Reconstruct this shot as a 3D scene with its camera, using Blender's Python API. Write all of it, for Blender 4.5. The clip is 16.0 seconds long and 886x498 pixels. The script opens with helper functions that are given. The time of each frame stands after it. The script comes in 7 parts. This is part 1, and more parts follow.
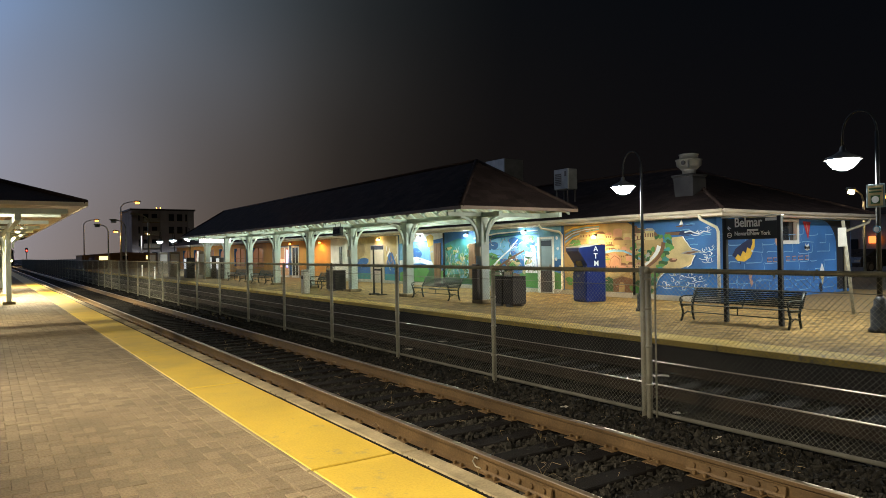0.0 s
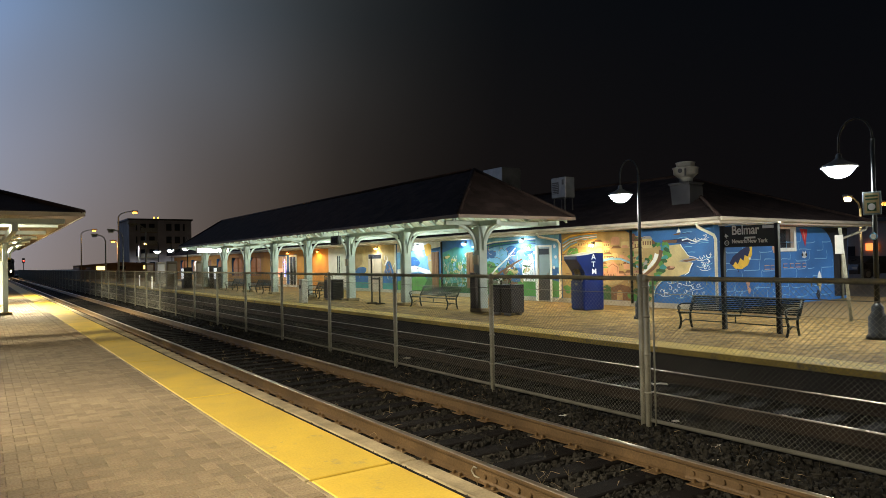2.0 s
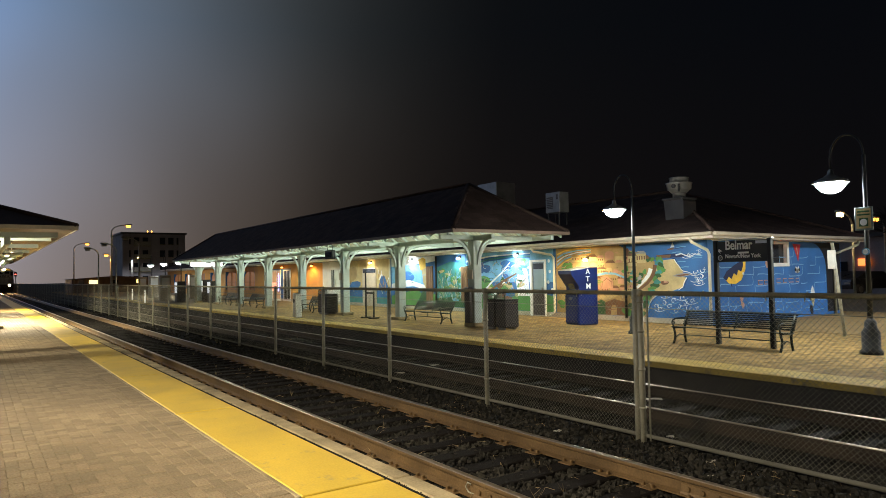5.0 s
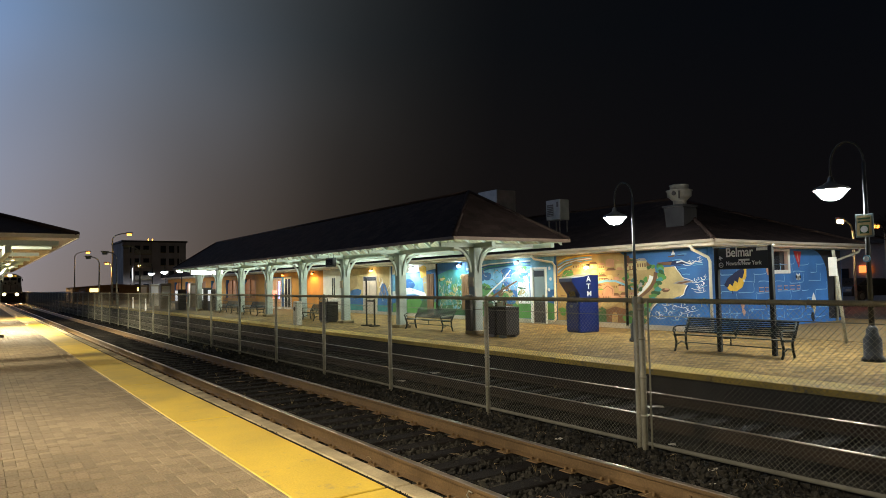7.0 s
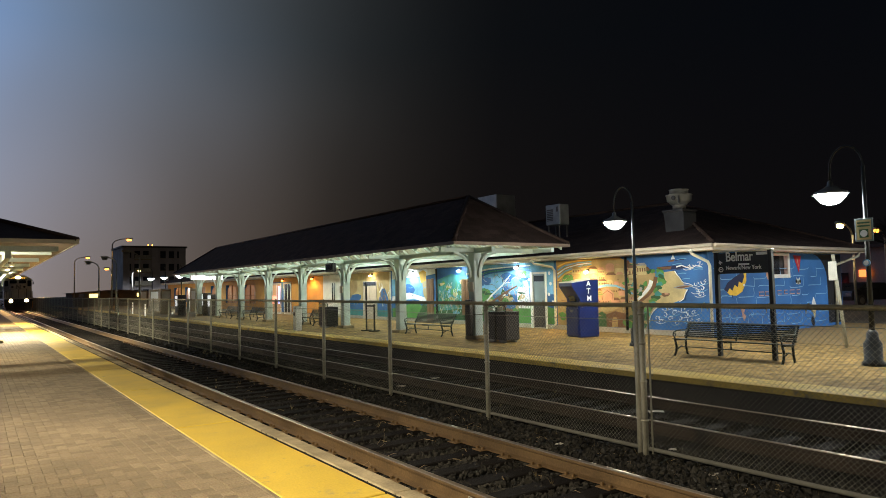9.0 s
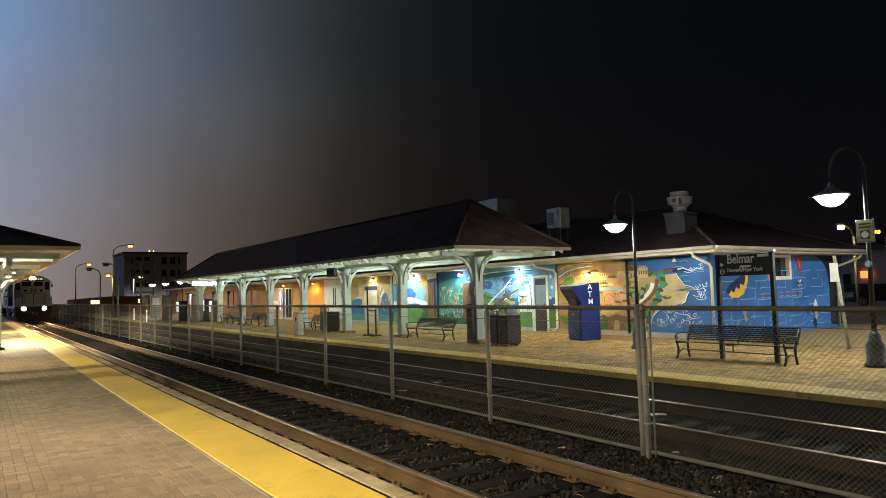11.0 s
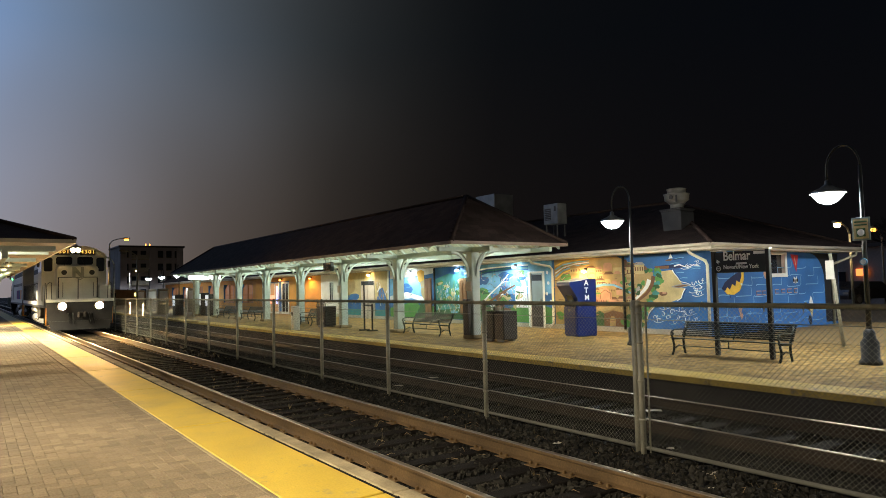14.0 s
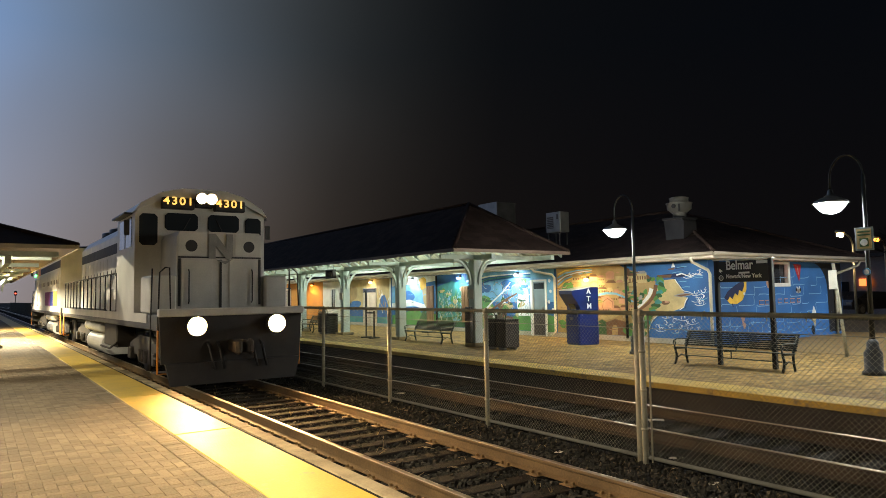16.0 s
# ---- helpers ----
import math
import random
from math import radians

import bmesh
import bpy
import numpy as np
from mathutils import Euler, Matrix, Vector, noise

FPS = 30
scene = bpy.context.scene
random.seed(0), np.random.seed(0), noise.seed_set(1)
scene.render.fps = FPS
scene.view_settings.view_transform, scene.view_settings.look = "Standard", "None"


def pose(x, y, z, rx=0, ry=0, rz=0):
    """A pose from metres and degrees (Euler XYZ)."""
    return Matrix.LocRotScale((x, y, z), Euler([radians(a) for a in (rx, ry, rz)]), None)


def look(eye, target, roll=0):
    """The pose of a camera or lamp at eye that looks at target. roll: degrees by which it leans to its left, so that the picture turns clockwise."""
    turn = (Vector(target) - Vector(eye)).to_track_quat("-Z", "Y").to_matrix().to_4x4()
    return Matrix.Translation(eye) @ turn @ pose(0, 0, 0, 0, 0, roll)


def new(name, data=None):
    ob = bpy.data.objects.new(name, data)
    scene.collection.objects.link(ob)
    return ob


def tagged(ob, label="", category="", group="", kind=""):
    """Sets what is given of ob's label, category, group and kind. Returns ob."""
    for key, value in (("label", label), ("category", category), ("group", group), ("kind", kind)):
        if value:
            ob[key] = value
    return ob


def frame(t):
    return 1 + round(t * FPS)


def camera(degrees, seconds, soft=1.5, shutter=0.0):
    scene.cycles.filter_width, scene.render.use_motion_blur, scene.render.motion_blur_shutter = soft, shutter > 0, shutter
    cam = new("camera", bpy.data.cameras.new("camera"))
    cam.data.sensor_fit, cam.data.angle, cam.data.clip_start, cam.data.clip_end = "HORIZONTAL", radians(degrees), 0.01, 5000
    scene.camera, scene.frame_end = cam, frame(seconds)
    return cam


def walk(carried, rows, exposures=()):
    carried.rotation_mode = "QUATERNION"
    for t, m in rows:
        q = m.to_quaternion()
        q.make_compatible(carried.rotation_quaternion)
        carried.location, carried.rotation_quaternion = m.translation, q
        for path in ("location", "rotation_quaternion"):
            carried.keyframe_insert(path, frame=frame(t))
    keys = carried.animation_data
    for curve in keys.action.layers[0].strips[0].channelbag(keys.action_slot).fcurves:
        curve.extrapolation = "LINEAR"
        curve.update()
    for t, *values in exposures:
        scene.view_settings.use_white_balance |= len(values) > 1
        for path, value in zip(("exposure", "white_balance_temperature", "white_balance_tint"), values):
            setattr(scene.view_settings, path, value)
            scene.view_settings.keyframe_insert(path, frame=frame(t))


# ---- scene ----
EYE = Vector((0.0, 0.0, 1.866))


def aim(yaw, pitch, roll):
    y, p = radians(yaw), radians(pitch)
    return look(EYE, EYE + Vector((math.sin(y) * math.cos(p), math.cos(y) * math.cos(p), math.sin(p))), roll)


cam = camera(66.53, 16.0, soft=0.5)
PATH = [
    (0.0, 34.096, 0.199, -0.941), (0.5, 34.077, 0.341, -1.014), (1.0, 34.089, 0.526, -1.062), (1.5, 34.175, 0.741, -1.106),
    (2.0, 34.293, 0.938, -1.159), (2.5, 34.400, 1.166, -1.207), (3.0, 34.502, 1.385, -1.217), (3.5, 34.641, 1.613, -1.182),
    (4.0, 34.765, 1.818, -1.089), (6.5, 34.757, 2.635, -1.126), (7.0, 34.748, 2.800, -1.150), (7.5, 34.692, 2.933, -1.096),
    (8.0, 34.697, 3.078, -1.112), (8.5, 34.715, 3.146, -1.144), (9.0, 34.772, 3.214, -1.243), (11.5, 34.724, 3.565, -1.719),
    (12.0, 34.785, 3.515, -1.786), (12.5, 34.856, 3.382, -1.648), (13.0, 34.964, 3.224, -1.557), (13.5, 34.974, 3.166, -1.460),
    (14.0, 34.952, 3.162, -1.309), (14.5, 34.900, 3.283, -1.209), (15.0, 34.844, 3.432, -1.124), (15.5, 34.790, 3.611, -1.041),
    (16.0, 34.771, 3.814, -0.979)]
walk(cam, [(t, aim(a, b, c)) for t, a, b, c in PATH])

# ---- night sky: dark, with veiling glare painted as a glow over the far end of the line ----
world = bpy.data.worlds.new("night")
scene.world = world
world.use_nodes = True
wn, wl = world.node_tree.nodes, world.node_tree.links
wn.clear()
w_out, w_bg = wn.new("ShaderNodeOutputWorld"), wn.new("ShaderNodeBackground")
w_tc, w_dot, w_ramp = wn.new("ShaderNodeTexCoord"), wn.new("ShaderNodeVectorMath"), wn.new("ShaderNodeValToRGB")
w_noise, w_mix = wn.new("ShaderNodeTexNoise"), wn.new("ShaderNodeMath")
w_dot.operation = "DOT_PRODUCT"
w_dot.inputs[1].default_value = Vector((-0.42, 0.86, 0.28)).normalized()
w_noise.inputs["Scale"].default_value = 2.2
w_mix.operation = "MULTIPLY_ADD"
w_mix.inputs[1].default_value = 0.10
for stop, (pos, col) in enumerate(((0.0, (0.0018, 0.0024, 0.0036)), (0.50, (0.0024, 0.0028, 0.0038)), (0.68, (0.010, 0.0112, 0.0118)),
                                   (0.81, (0.050, 0.058, 0.064)), (0.92, (0.15, 0.20, 0.28)), (1.0, (0.20, 0.36, 0.7)))):
    e = w_ramp.color_ramp.elements[stop] if stop < 2 else w_ramp.color_ramp.elements.new(pos)
    e.position, e.color = pos, (*col, 1)
w_ramp.color_ramp.interpolation = "B_SPLINE"
wl.new(w_tc.outputs["Generated"], w_dot.inputs[0])
wl.new(w_tc.outputs["Generated"], w_noise.inputs["Vector"])
wl.new(w_noise.outputs["Fac"], w_mix.inputs[0])
wl.new(w_dot.outputs["Value"], w_mix.inputs[2])
wl.new(w_mix.outputs[0], w_ramp.inputs["Fac"])
# sodium street light warms the air near the horizon
w_sep, w_low, w_tint = wn.new("ShaderNodeSeparateXYZ"), wn.new("ShaderNodeMapRange"), wn.new("ShaderNodeMix")
w_low.inputs["From Min"].default_value, w_low.inputs["From Max"].default_value = 0.34, 0.0
w_tint.data_type, w_tint.blend_type = "RGBA", "MULTIPLY"
w_tint.inputs["B"].default_value = (2.1, 1.35, 0.95, 1)
wl.new(w_tc.outputs["Generated"], w_sep.inputs[0])
wl.new(w_sep.outputs["Z"], w_low.inputs["Value"])
wl.new(w_low.outputs["Result"], w_tint.inputs["Factor"])
wl.new(w_ramp.outputs["Color"], w_tint.inputs["A"])
wl.new(w_tint.outputs["Result"], w_bg.inputs["Color"])
wl.new(w_bg.outputs[0], w_out.inputs[0])
w_bg.inputs["Strength"].default_value = 1.0
scene.view_settings.exposure = 0.12

WARM, COOL, SODIUM = (1.0, 0.86, 0.66), (0.80, 0.93, 1.0), (1.0, 0.50, 0.14)


def spot(name, at, power, color, cone=150, radius=0.12, target=None, blend=0.6):
    d = bpy.data.lights.new(name, "SPOT")
    d.energy, d.color, d.spot_size, d.spot_blend, d.shadow_soft_size = power, color, radians(cone), blend, radius
    ob = new(name, d)
    ob.matrix_basis = look(at, target or (at[0] + 0.01, at[1], at[2] - 1))
    return ob


def bulb(name, at, power, color, radius=0.14):
    d = bpy.data.lights.new(name, "POINT")
    d.energy, d.color, d.shadow_soft_size = power, color, radius
    ob = new(name, d)
    ob.location = at
    return ob


# pole lamps of the two platforms, canopy lamps and wall lamps
LAMP_FAR = [(14.4, 11.85), (14.02, 5.97), (14.4, -2.0)]
# unseen lamp, added to brighten the end wall
END_WALL_FILL = (23.0, 2.5)
# out of view; the third is an added fill for the middle platform
LAMP_NEAR = [(-3.7, -3.5), (-3.7, 5.5), (-3.7, 14.5)]
for x, y in LAMP_FAR:
    bulb("pole_light", (x, y + 0.62, 3.22), 345, (1.0, 0.97, 0.86))
spot("end_wall_fill_light", (END_WALL_FILL[0], END_WALL_FILL[1] + 1.0, 5.7), 3600, (0.92, 0.96, 1.0), 165)
for (x, y), power in zip(LAMP_NEAR, (5300, 5300, 800)):
    spot("pole_light", (x + 0.62, y, 5.0), power, WARM, 150)
SHELTER_LAMPS = [(1.2, 31.5), (1.2, 36.0), (-1.2, 33.0), (1.2, 46.0)]
# added light at the shelter front; throws beam shadows across the platform
bulb("shelter_light", (-0.6, 21.0, 3.66), 650, (1.0, 0.90, 0.66), 0.05)
for x, y in SHELTER_LAMPS:
    spot("shelter_light", (x, y, 2.86), 1900, (1.0, 0.88, 0.62), 165)
for y in (19.5, 24.0, 28.6, 33.2, 38.0, 42.6, 47.0):
    bulb("canopy_light", (13.85, y, 3.38), 175, (0.90, 1.0, 0.88), 0.10)
SODIUM_LAMPS = [(12.15, 80.0, 7.85, 1.45), (11.24, 105.0, 7.05, 1.4), (14.5, 96.0, 5.2, -0.35)]
for x, y, h, a in SODIUM_LAMPS:
    spot("street_light", (x + a + 0.2, y, h - 0.2), 500, SODIUM, 170)
for y in (60.1, 65.9, 71.6):
    spot("pole_light", (14.5, y + 0.62, 2.98), 420, COOL, 165)
# added fill lights that lift the apartment block's facade
for x in (29.0, 41.0):
    spot("street_light", (x, 157.2, 6.6), 7500, (0.80, 0.86, 1.0), 175)
spot("street_light", (39.6, 18.2, 4.7), 900, (1.0, 0.72, 0.4), 170)
WALL_LIGHTS = [(20.5, COOL, 170), (24.4, (0.72, 0.92, 1.0), 120), (28.4, COOL, 170), (32.6, (1.0, 0.95, 0.85), 90), (40.4, SODIUM, 170), (45.5, SODIUM, 110)]
for y, c, w in WALL_LIGHTS:
    spot("wall_light", (17.36, y, 2.60), w * 0.84, c, 172)
spot("wall_light", (17.38, 16.75, 2.48), 250, (1.0, 0.66, 0.26), 170)

# ---- materials ----
def material(name, color, rough=0.7, metal=0.0, scale=4.0, vary=0.25, fine=60.0, grain=0.10, bump=0.15, tint=None, island=0.0, obj=0.0, spec=0.5, bump_scale=None, stretch=None):
    m = bpy.data.materials.new(name)
    m.use_nodes = True
    n, l = m.node_tree.nodes, m.node_tree.links
    b = n["Principled BSDF"]
    b.inputs["Roughness"].default_value, b.inputs["Metallic"].default_value = rough, metal
    b.inputs["Specular IOR Level"].default_value = spec
    tc = n.new("ShaderNodeTexCoord")
    vec = tc.outputs["Object"]
    if stretch:
        mp = n.new("ShaderNodeMapping")
        mp.inputs["Scale"].default_value = stretch
        l.new(vec, mp.inputs["Vector"])
        vec = mp.outputs["Vector"]
    big, small = n.new("ShaderNodeTexNoise"), n.new("ShaderNodeTexNoise")
    big.inputs["Scale"].default_value, small.inputs["Scale"].default_value = scale, fine
    big.inputs["Detail"].default_value, small.inputs["Detail"].default_value = 5, 3
    l.new(vec, big.inputs["Vector"])
    l.new(vec, small.inputs["Vector"])
    ramp = n.new("ShaderNodeValToRGB")
    lo = tint or tuple(c * (1 - vary) for c in color)
    hi = tuple(min(1, c * (1 + vary)) for c in color)
    ramp.color_ramp.elements[0].position, ramp.color_ramp.elements[1].position = 0.3, 0.7
    ramp.color_ramp.elements[0].color, ramp.color_ramp.elements[1].color = (*lo, 1), (*hi, 1)
    l.new(big.outputs["Fac"], ramp.inputs["Fac"])
    hsv = n.new("ShaderNodeHueSaturation")
    l.new(ramp.outputs["Color"], hsv.inputs["Color"])
    val = n.new("ShaderNodeMapRange")
    val.inputs["To Min"].default_value, val.inputs["To Max"].default_value = 1 - grain * 2, 1 + grain * 2
    l.new(small.outputs["Fac"], val.inputs["Value"])
    src = val.outputs["Result"]
    for amount, node, socket in ((island, "ShaderNodeNewGeometry", "Random Per Island"), (obj, "ShaderNodeObjectInfo", "Random")):
        if amount:
            g, r, mul = n.new(node), n.new("ShaderNodeMapRange"), n.new("ShaderNodeMath")
            r.inputs["To Min"].default_value, r.inputs["To Max"].default_value = 1 - amount, 1 + amount
            l.new(g.outputs[socket], r.inputs["Value"])
            mul.operation = "MULTIPLY"
            l.new(src, mul.inputs[0])
            l.new(r.outputs["Result"], mul.inputs[1])
            src = mul.outputs[0]
    l.new(src, hsv.inputs["Value"])
    l.new(hsv.outputs["Color"], b.inputs["Base Color"])
    rr = n.new("ShaderNodeMapRange")
    rr.inputs["To Min"].default_value, rr.inputs["To Max"].default_value = max(0.02, rough - 0.12), min(1, rough + 0.12)
    l.new(big.outputs["Fac"], rr.inputs["Value"])
    l.new(rr.outputs["Result"], b.inputs["Roughness"])
    if bump:
        bp = n.new("ShaderNodeBump")
        bp.inputs["Strength"].default_value, bp.inputs["Distance"].default_value = bump, 0.01
        l.new(small.outputs["Fac"], bp.inputs["Height"])
        l.new(bp.outputs["Normal"], b.inputs["Normal"])
    return m


def glow(name, color, strength, base=0.8):
    m = bpy.data.materials.new(name)
    m.use_nodes = True
    b = m.node_tree.nodes["Principled BSDF"]
    b.inputs["Base Color"].default_value = (base, base * 0.9 if base < 0.5 else base, base * 0.8 if base < 0.5 else base, 1)
    b.inputs["Emission Color"].default_value, b.inputs["Emission Strength"].default_value = (*color, 1), strength
    return m


def glass(name, color=(0.03, 0.035, 0.04), rough=0.08):
    m = bpy.data.materials.new(name)
    m.use_nodes = True
    b = m.node_tree.nodes["Principled BSDF"]
    b.inputs["Base Color"].default_value, b.inputs["Roughness"].default_value = (*color, 1), rough
    b.inputs["Specular IOR Level"].default_value = 0.8
    return m


M_GROUND = material("dark_soil", (0.045, 0.04, 0.034), 0.95, scale=0.6, vary=0.4, fine=40, grain=0.3, bump=0.5, spec=0.12)
M_BALLAST = material("ballast_stone", (0.026, 0.024, 0.0185), 0.9, scale=3, vary=0.4, fine=60, grain=0.25, bump=0.4, island=0.55, spec=0.12)
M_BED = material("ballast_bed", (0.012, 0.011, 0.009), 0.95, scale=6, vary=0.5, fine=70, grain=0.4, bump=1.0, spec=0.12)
M_TIE = material("creosoted_tie_timber", (0.012, 0.010, 0.008), 0.9, scale=3, vary=0.4, fine=40, grain=0.3, bump=0.6, obj=0.35, stretch=(0.4, 6, 3), spec=0.12)
M_RAIL = material("rusted_rail_steel", (0.135, 0.083, 0.032), 0.62, 0.3, scale=2, vary=0.3, fine=50, grain=0.2, bump=0.3)
# darker rail colour for the second track
M_RAIL_DARK = material("dark_rail_steel", (0.050, 0.036, 0.024), 0.7, 0.2, scale=2, vary=0.35, fine=50, grain=0.25, bump=0.3, spec=0.2)
M_HEAD = material("polished_rail_head", (0.34, 0.26, 0.17), 0.36, 0.85, scale=0.8, vary=0.12, fine=20, grain=0.06, bump=0)
M_BRICK = material("red_brown_paver", (0.250, 0.192, 0.112), 0.78, scale=0.6, vary=0.22, fine=55, grain=0.26, bump=0.8, obj=0.17, spec=0.25)
M_BRICK_JOINED = material("red_brown_paver_joined", (0.250, 0.192, 0.112), 0.78, scale=0.6, vary=0.22, fine=55, grain=0.26, bump=0.8, island=0.17, spec=0.25)
M_MORTAR = material("paver_sand_joint", (0.07, 0.052, 0.034), 0.95, scale=2, vary=0.3, fine=90, grain=0.2, bump=0.4, spec=0.12)
M_YELLOW = material("yellow_tactile_paint", (0.60, 0.415, 0.045), 0.56, scale=1.2, vary=0.16, fine=45, grain=0.08, bump=0.3, obj=0.05)
def scuffed(m, color, scale, edge):
    """Worn patches of the material below, with a ragged outline, mixed over a material's colour."""
    n, l = m.node_tree.nodes, m.node_tree.links
    b = n["Principled BSDF"]
    tc, noise, ramp, mix = n.new("ShaderNodeTexCoord"), n.new("ShaderNodeTexNoise"), n.new("ShaderNodeValToRGB"), n.new("ShaderNodeMix")
    noise.inputs["Scale"].default_value, noise.inputs["Detail"].default_value, noise.inputs["Roughness"].default_value = scale, 8, 0.72
    ramp.color_ramp.elements[0].position, ramp.color_ramp.elements[1].position = edge, edge + 0.09
    mix.data_type = "RGBA"
    mix.inputs["B"].default_value = (*color, 1)
    src = b.inputs["Base Color"].links[0].from_socket
    l.new(tc.outputs["Object"], noise.inputs["Vector"])
    l.new(noise.outputs["Fac"], ramp.inputs["Fac"])
    l.new(ramp.outputs["Color"], mix.inputs["Factor"])
    l.new(src, mix.inputs["A"])
    l.new(mix.outputs["Result"], b.inputs["Base Color"])


scuffed(M_YELLOW, (0.40, 0.30, 0.10), 2.6, 0.60)
M_CONC = material("weathered_concrete", (0.28, 0.225, 0.125), 0.9, scale=2.2, vary=0.45, fine=55, grain=0.15, bump=0.5, spec=0.25)
M_CONC_DARK = material("dark_concrete_face", (0.05, 0.046, 0.037), 0.92, scale=1.2, vary=0.35, fine=45, grain=0.2, bump=0.5, spec=0.12)
M_GALV = material("galvanised_steel", (0.35, 0.335, 0.25), 0.55, 0.12, scale=5, vary=0.25, fine=70, grain=0.12, bump=0.12)
M_WIRE = material("galvanised_wire", (0.21, 0.205, 0.165), 0.5, 0.15, scale=5, vary=0.2, fine=70, grain=0.1, bump=0, spec=0.12)
M_BLACKIRON = material("black_painted_iron", (0.016, 0.018, 0.017), 0.6, 0.1, scale=6, vary=0.3, fine=80, grain=0.15, bump=0.1)
M_CREAM = material("pale_green_grey_paint", (0.40, 0.47, 0.43), 0.6, scale=2, vary=0.12, fine=50, grain=0.07, bump=0.2)
M_SOFFIT = material("cream_soffit_boards", (0.66, 0.64, 0.5), 0.65, scale=1.5, vary=0.15, fine=50, grain=0.07, bump=0.2)
M_CANOPY_BOARD = material("weathered_canopy_boards", (0.36, 0.37, 0.28), 0.7, scale=1.2, vary=0.35, fine=30, grain=0.15, bump=0.3, stretch=(1, 5, 1))
M_FASCIA = material("tan_fascia_paint", (0.45, 0.40, 0.31), 0.6, scale=2, vary=0.15, fine=50, grain=0.08, bump=0.2)
M_SHINGLE = material("red_brown_roof_shingle", (0.034, 0.022, 0.019), 0.98, scale=1.2, vary=0.3, fine=30, grain=0.3, bump=0.8, spec=0.12)
M_SHINGLE_P = material("red_brown_shingle_course", (0.034, 0.022, 0.019), 0.98, scale=1.2, vary=0.3, fine=30, grain=0.3, bump=0.8, island=0.3, spec=0.12)
M_BLUE = material("blue_mural_paint", (0.032, 0.135, 0.36), 0.7, scale=0.9, vary=0.3, fine=30, grain=0.12, bump=0.3)
M_ORANGE = material("ochre_wall_paint", (0.58, 0.28, 0.06), 0.75, scale=0.8, vary=0.2, fine=40, grain=0.08, bump=0.3)
M_WHITE = material("white_wall_paint", (0.72, 0.72, 0.66), 0.6, scale=1.5, vary=0.12, fine=50, grain=0.06, bump=0.15)
M_DOOR = material("brown_stained_wood", (0.20, 0.10, 0.04), 0.6, scale=3, vary=0.3, fine=30, grain=0.2, bump=0.3, stretch=(4, 4, 0.5))
M_DOORGREY = material("grey_green_door_paint", (0.17, 0.23, 0.24), 0.5, scale=2, vary=0.12, fine=40, grain=0.05, bump=0.1)
M_SIGN = material("black_sign_enamel", (0.012, 0.018, 0.017), 0.35, scale=3, vary=0.2, fine=40, grain=0.05, bump=0.02)
M_LETTER = material("white_reflective_lettering", (0.93, 0.94, 0.92), 0.4, scale=5, vary=0.04, fine=60, grain=0.02, bump=0)
M_ATM = material("blue_plastic_kiosk", (0.006, 0.020, 0.12), 0.35, scale=2, vary=0.2, fine=60, grain=0.05, bump=0.05)
M_BIN = material("dark_brown_bin_metal", (0.028, 0.025, 0.022), 0.5, 0.2, scale=4, vary=0.3, fine=60, grain=0.15, bump=0.15)
M_BENCH = material("dark_green_bench_iron", (0.018, 0.026, 0.02), 0.4, 0.3, scale=6, vary=0.3, fine=70, grain=0.15, bump=0.1)
M_METAL = material("dull_sheet_metal", (0.22, 0.215, 0.20), 0.45, 0.6, scale=3, vary=0.2, fine=40, grain=0.1, bump=0.1)
M_LOCO = material("grey_white_locomotive_paint", (0.62, 0.61, 0.57), 0.4, scale=1.3, vary=0.16, fine=30, grain=0.06, bump=0.08)
M_LOCODARK = material("black_locomotive_paint", (0.025, 0.024, 0.024), 0.5, scale=2, vary=0.35, fine=40, grain=0.15, bump=0.15)
M_GRIME = material("grimy_underframe_steel", (0.06, 0.052, 0.045), 0.7, 0.2, scale=3, vary=0.4, fine=40, grain=0.25, bump=0.3)
M_HANDRAIL = material("orange_yellow_handrail_paint", (0.75, 0.30, 0.05), 0.5, scale=4, vary=0.2, fine=60, grain=0.08, bump=0.05)
M_GLASS = glass("dark_window_glass")
M_ASPHALT = material("road_asphalt", (0.05, 0.05, 0.048), 0.9, scale=0.8, vary=0.25, fine=60, grain=0.2, bump=0.4)
M_FARWALL = material("far_brick_building", (0.34, 0.31, 0.29), 0.9, scale=0.4, vary=0.2, fine=8, grain=0.1, bump=0.1)
M_YELLOWFAR = material("worn_yellow_edge_paint", (0.60, 0.42, 0.08), 0.75, scale=1.5, vary=0.2, fine=25, grain=0.3, bump=0.4)
scuffed(M_YELLOWFAR, (0.30, 0.23, 0.11), 3.5, 0.55)
M_PAVE_BRICK = material("tan_far_paver", (0.275, 0.182, 0.062), 0.85, scale=0.9, vary=0.25, fine=40, grain=0.28, bump=0.7, island=0.38, spec=0.25)
M_PAVE = material("tan_brick_paving", (0.245, 0.17, 0.072), 0.85, scale=1.1, vary=0.2, fine=28, grain=0.3, bump=0.6, stretch=(1, 0.5, 1), spec=0.25)
G_COOL = glow("cool_lamp_lens", (0.82, 0.95, 1.0), 60)
G_WARM = glow("warm_lamp_lens", (1.0, 0.62, 0.22), 40)
G_SODIUM = glow("sodium_lamp_lens", (1.0, 0.36, 0.05), 5.0)
G_HEAD = glow("headlight_beam_lens", (1.0, 0.57, 0.21), 2300)
G_NUMBER = glow("lit_number_board", (1.0, 0.52, 0.07), 1.3)
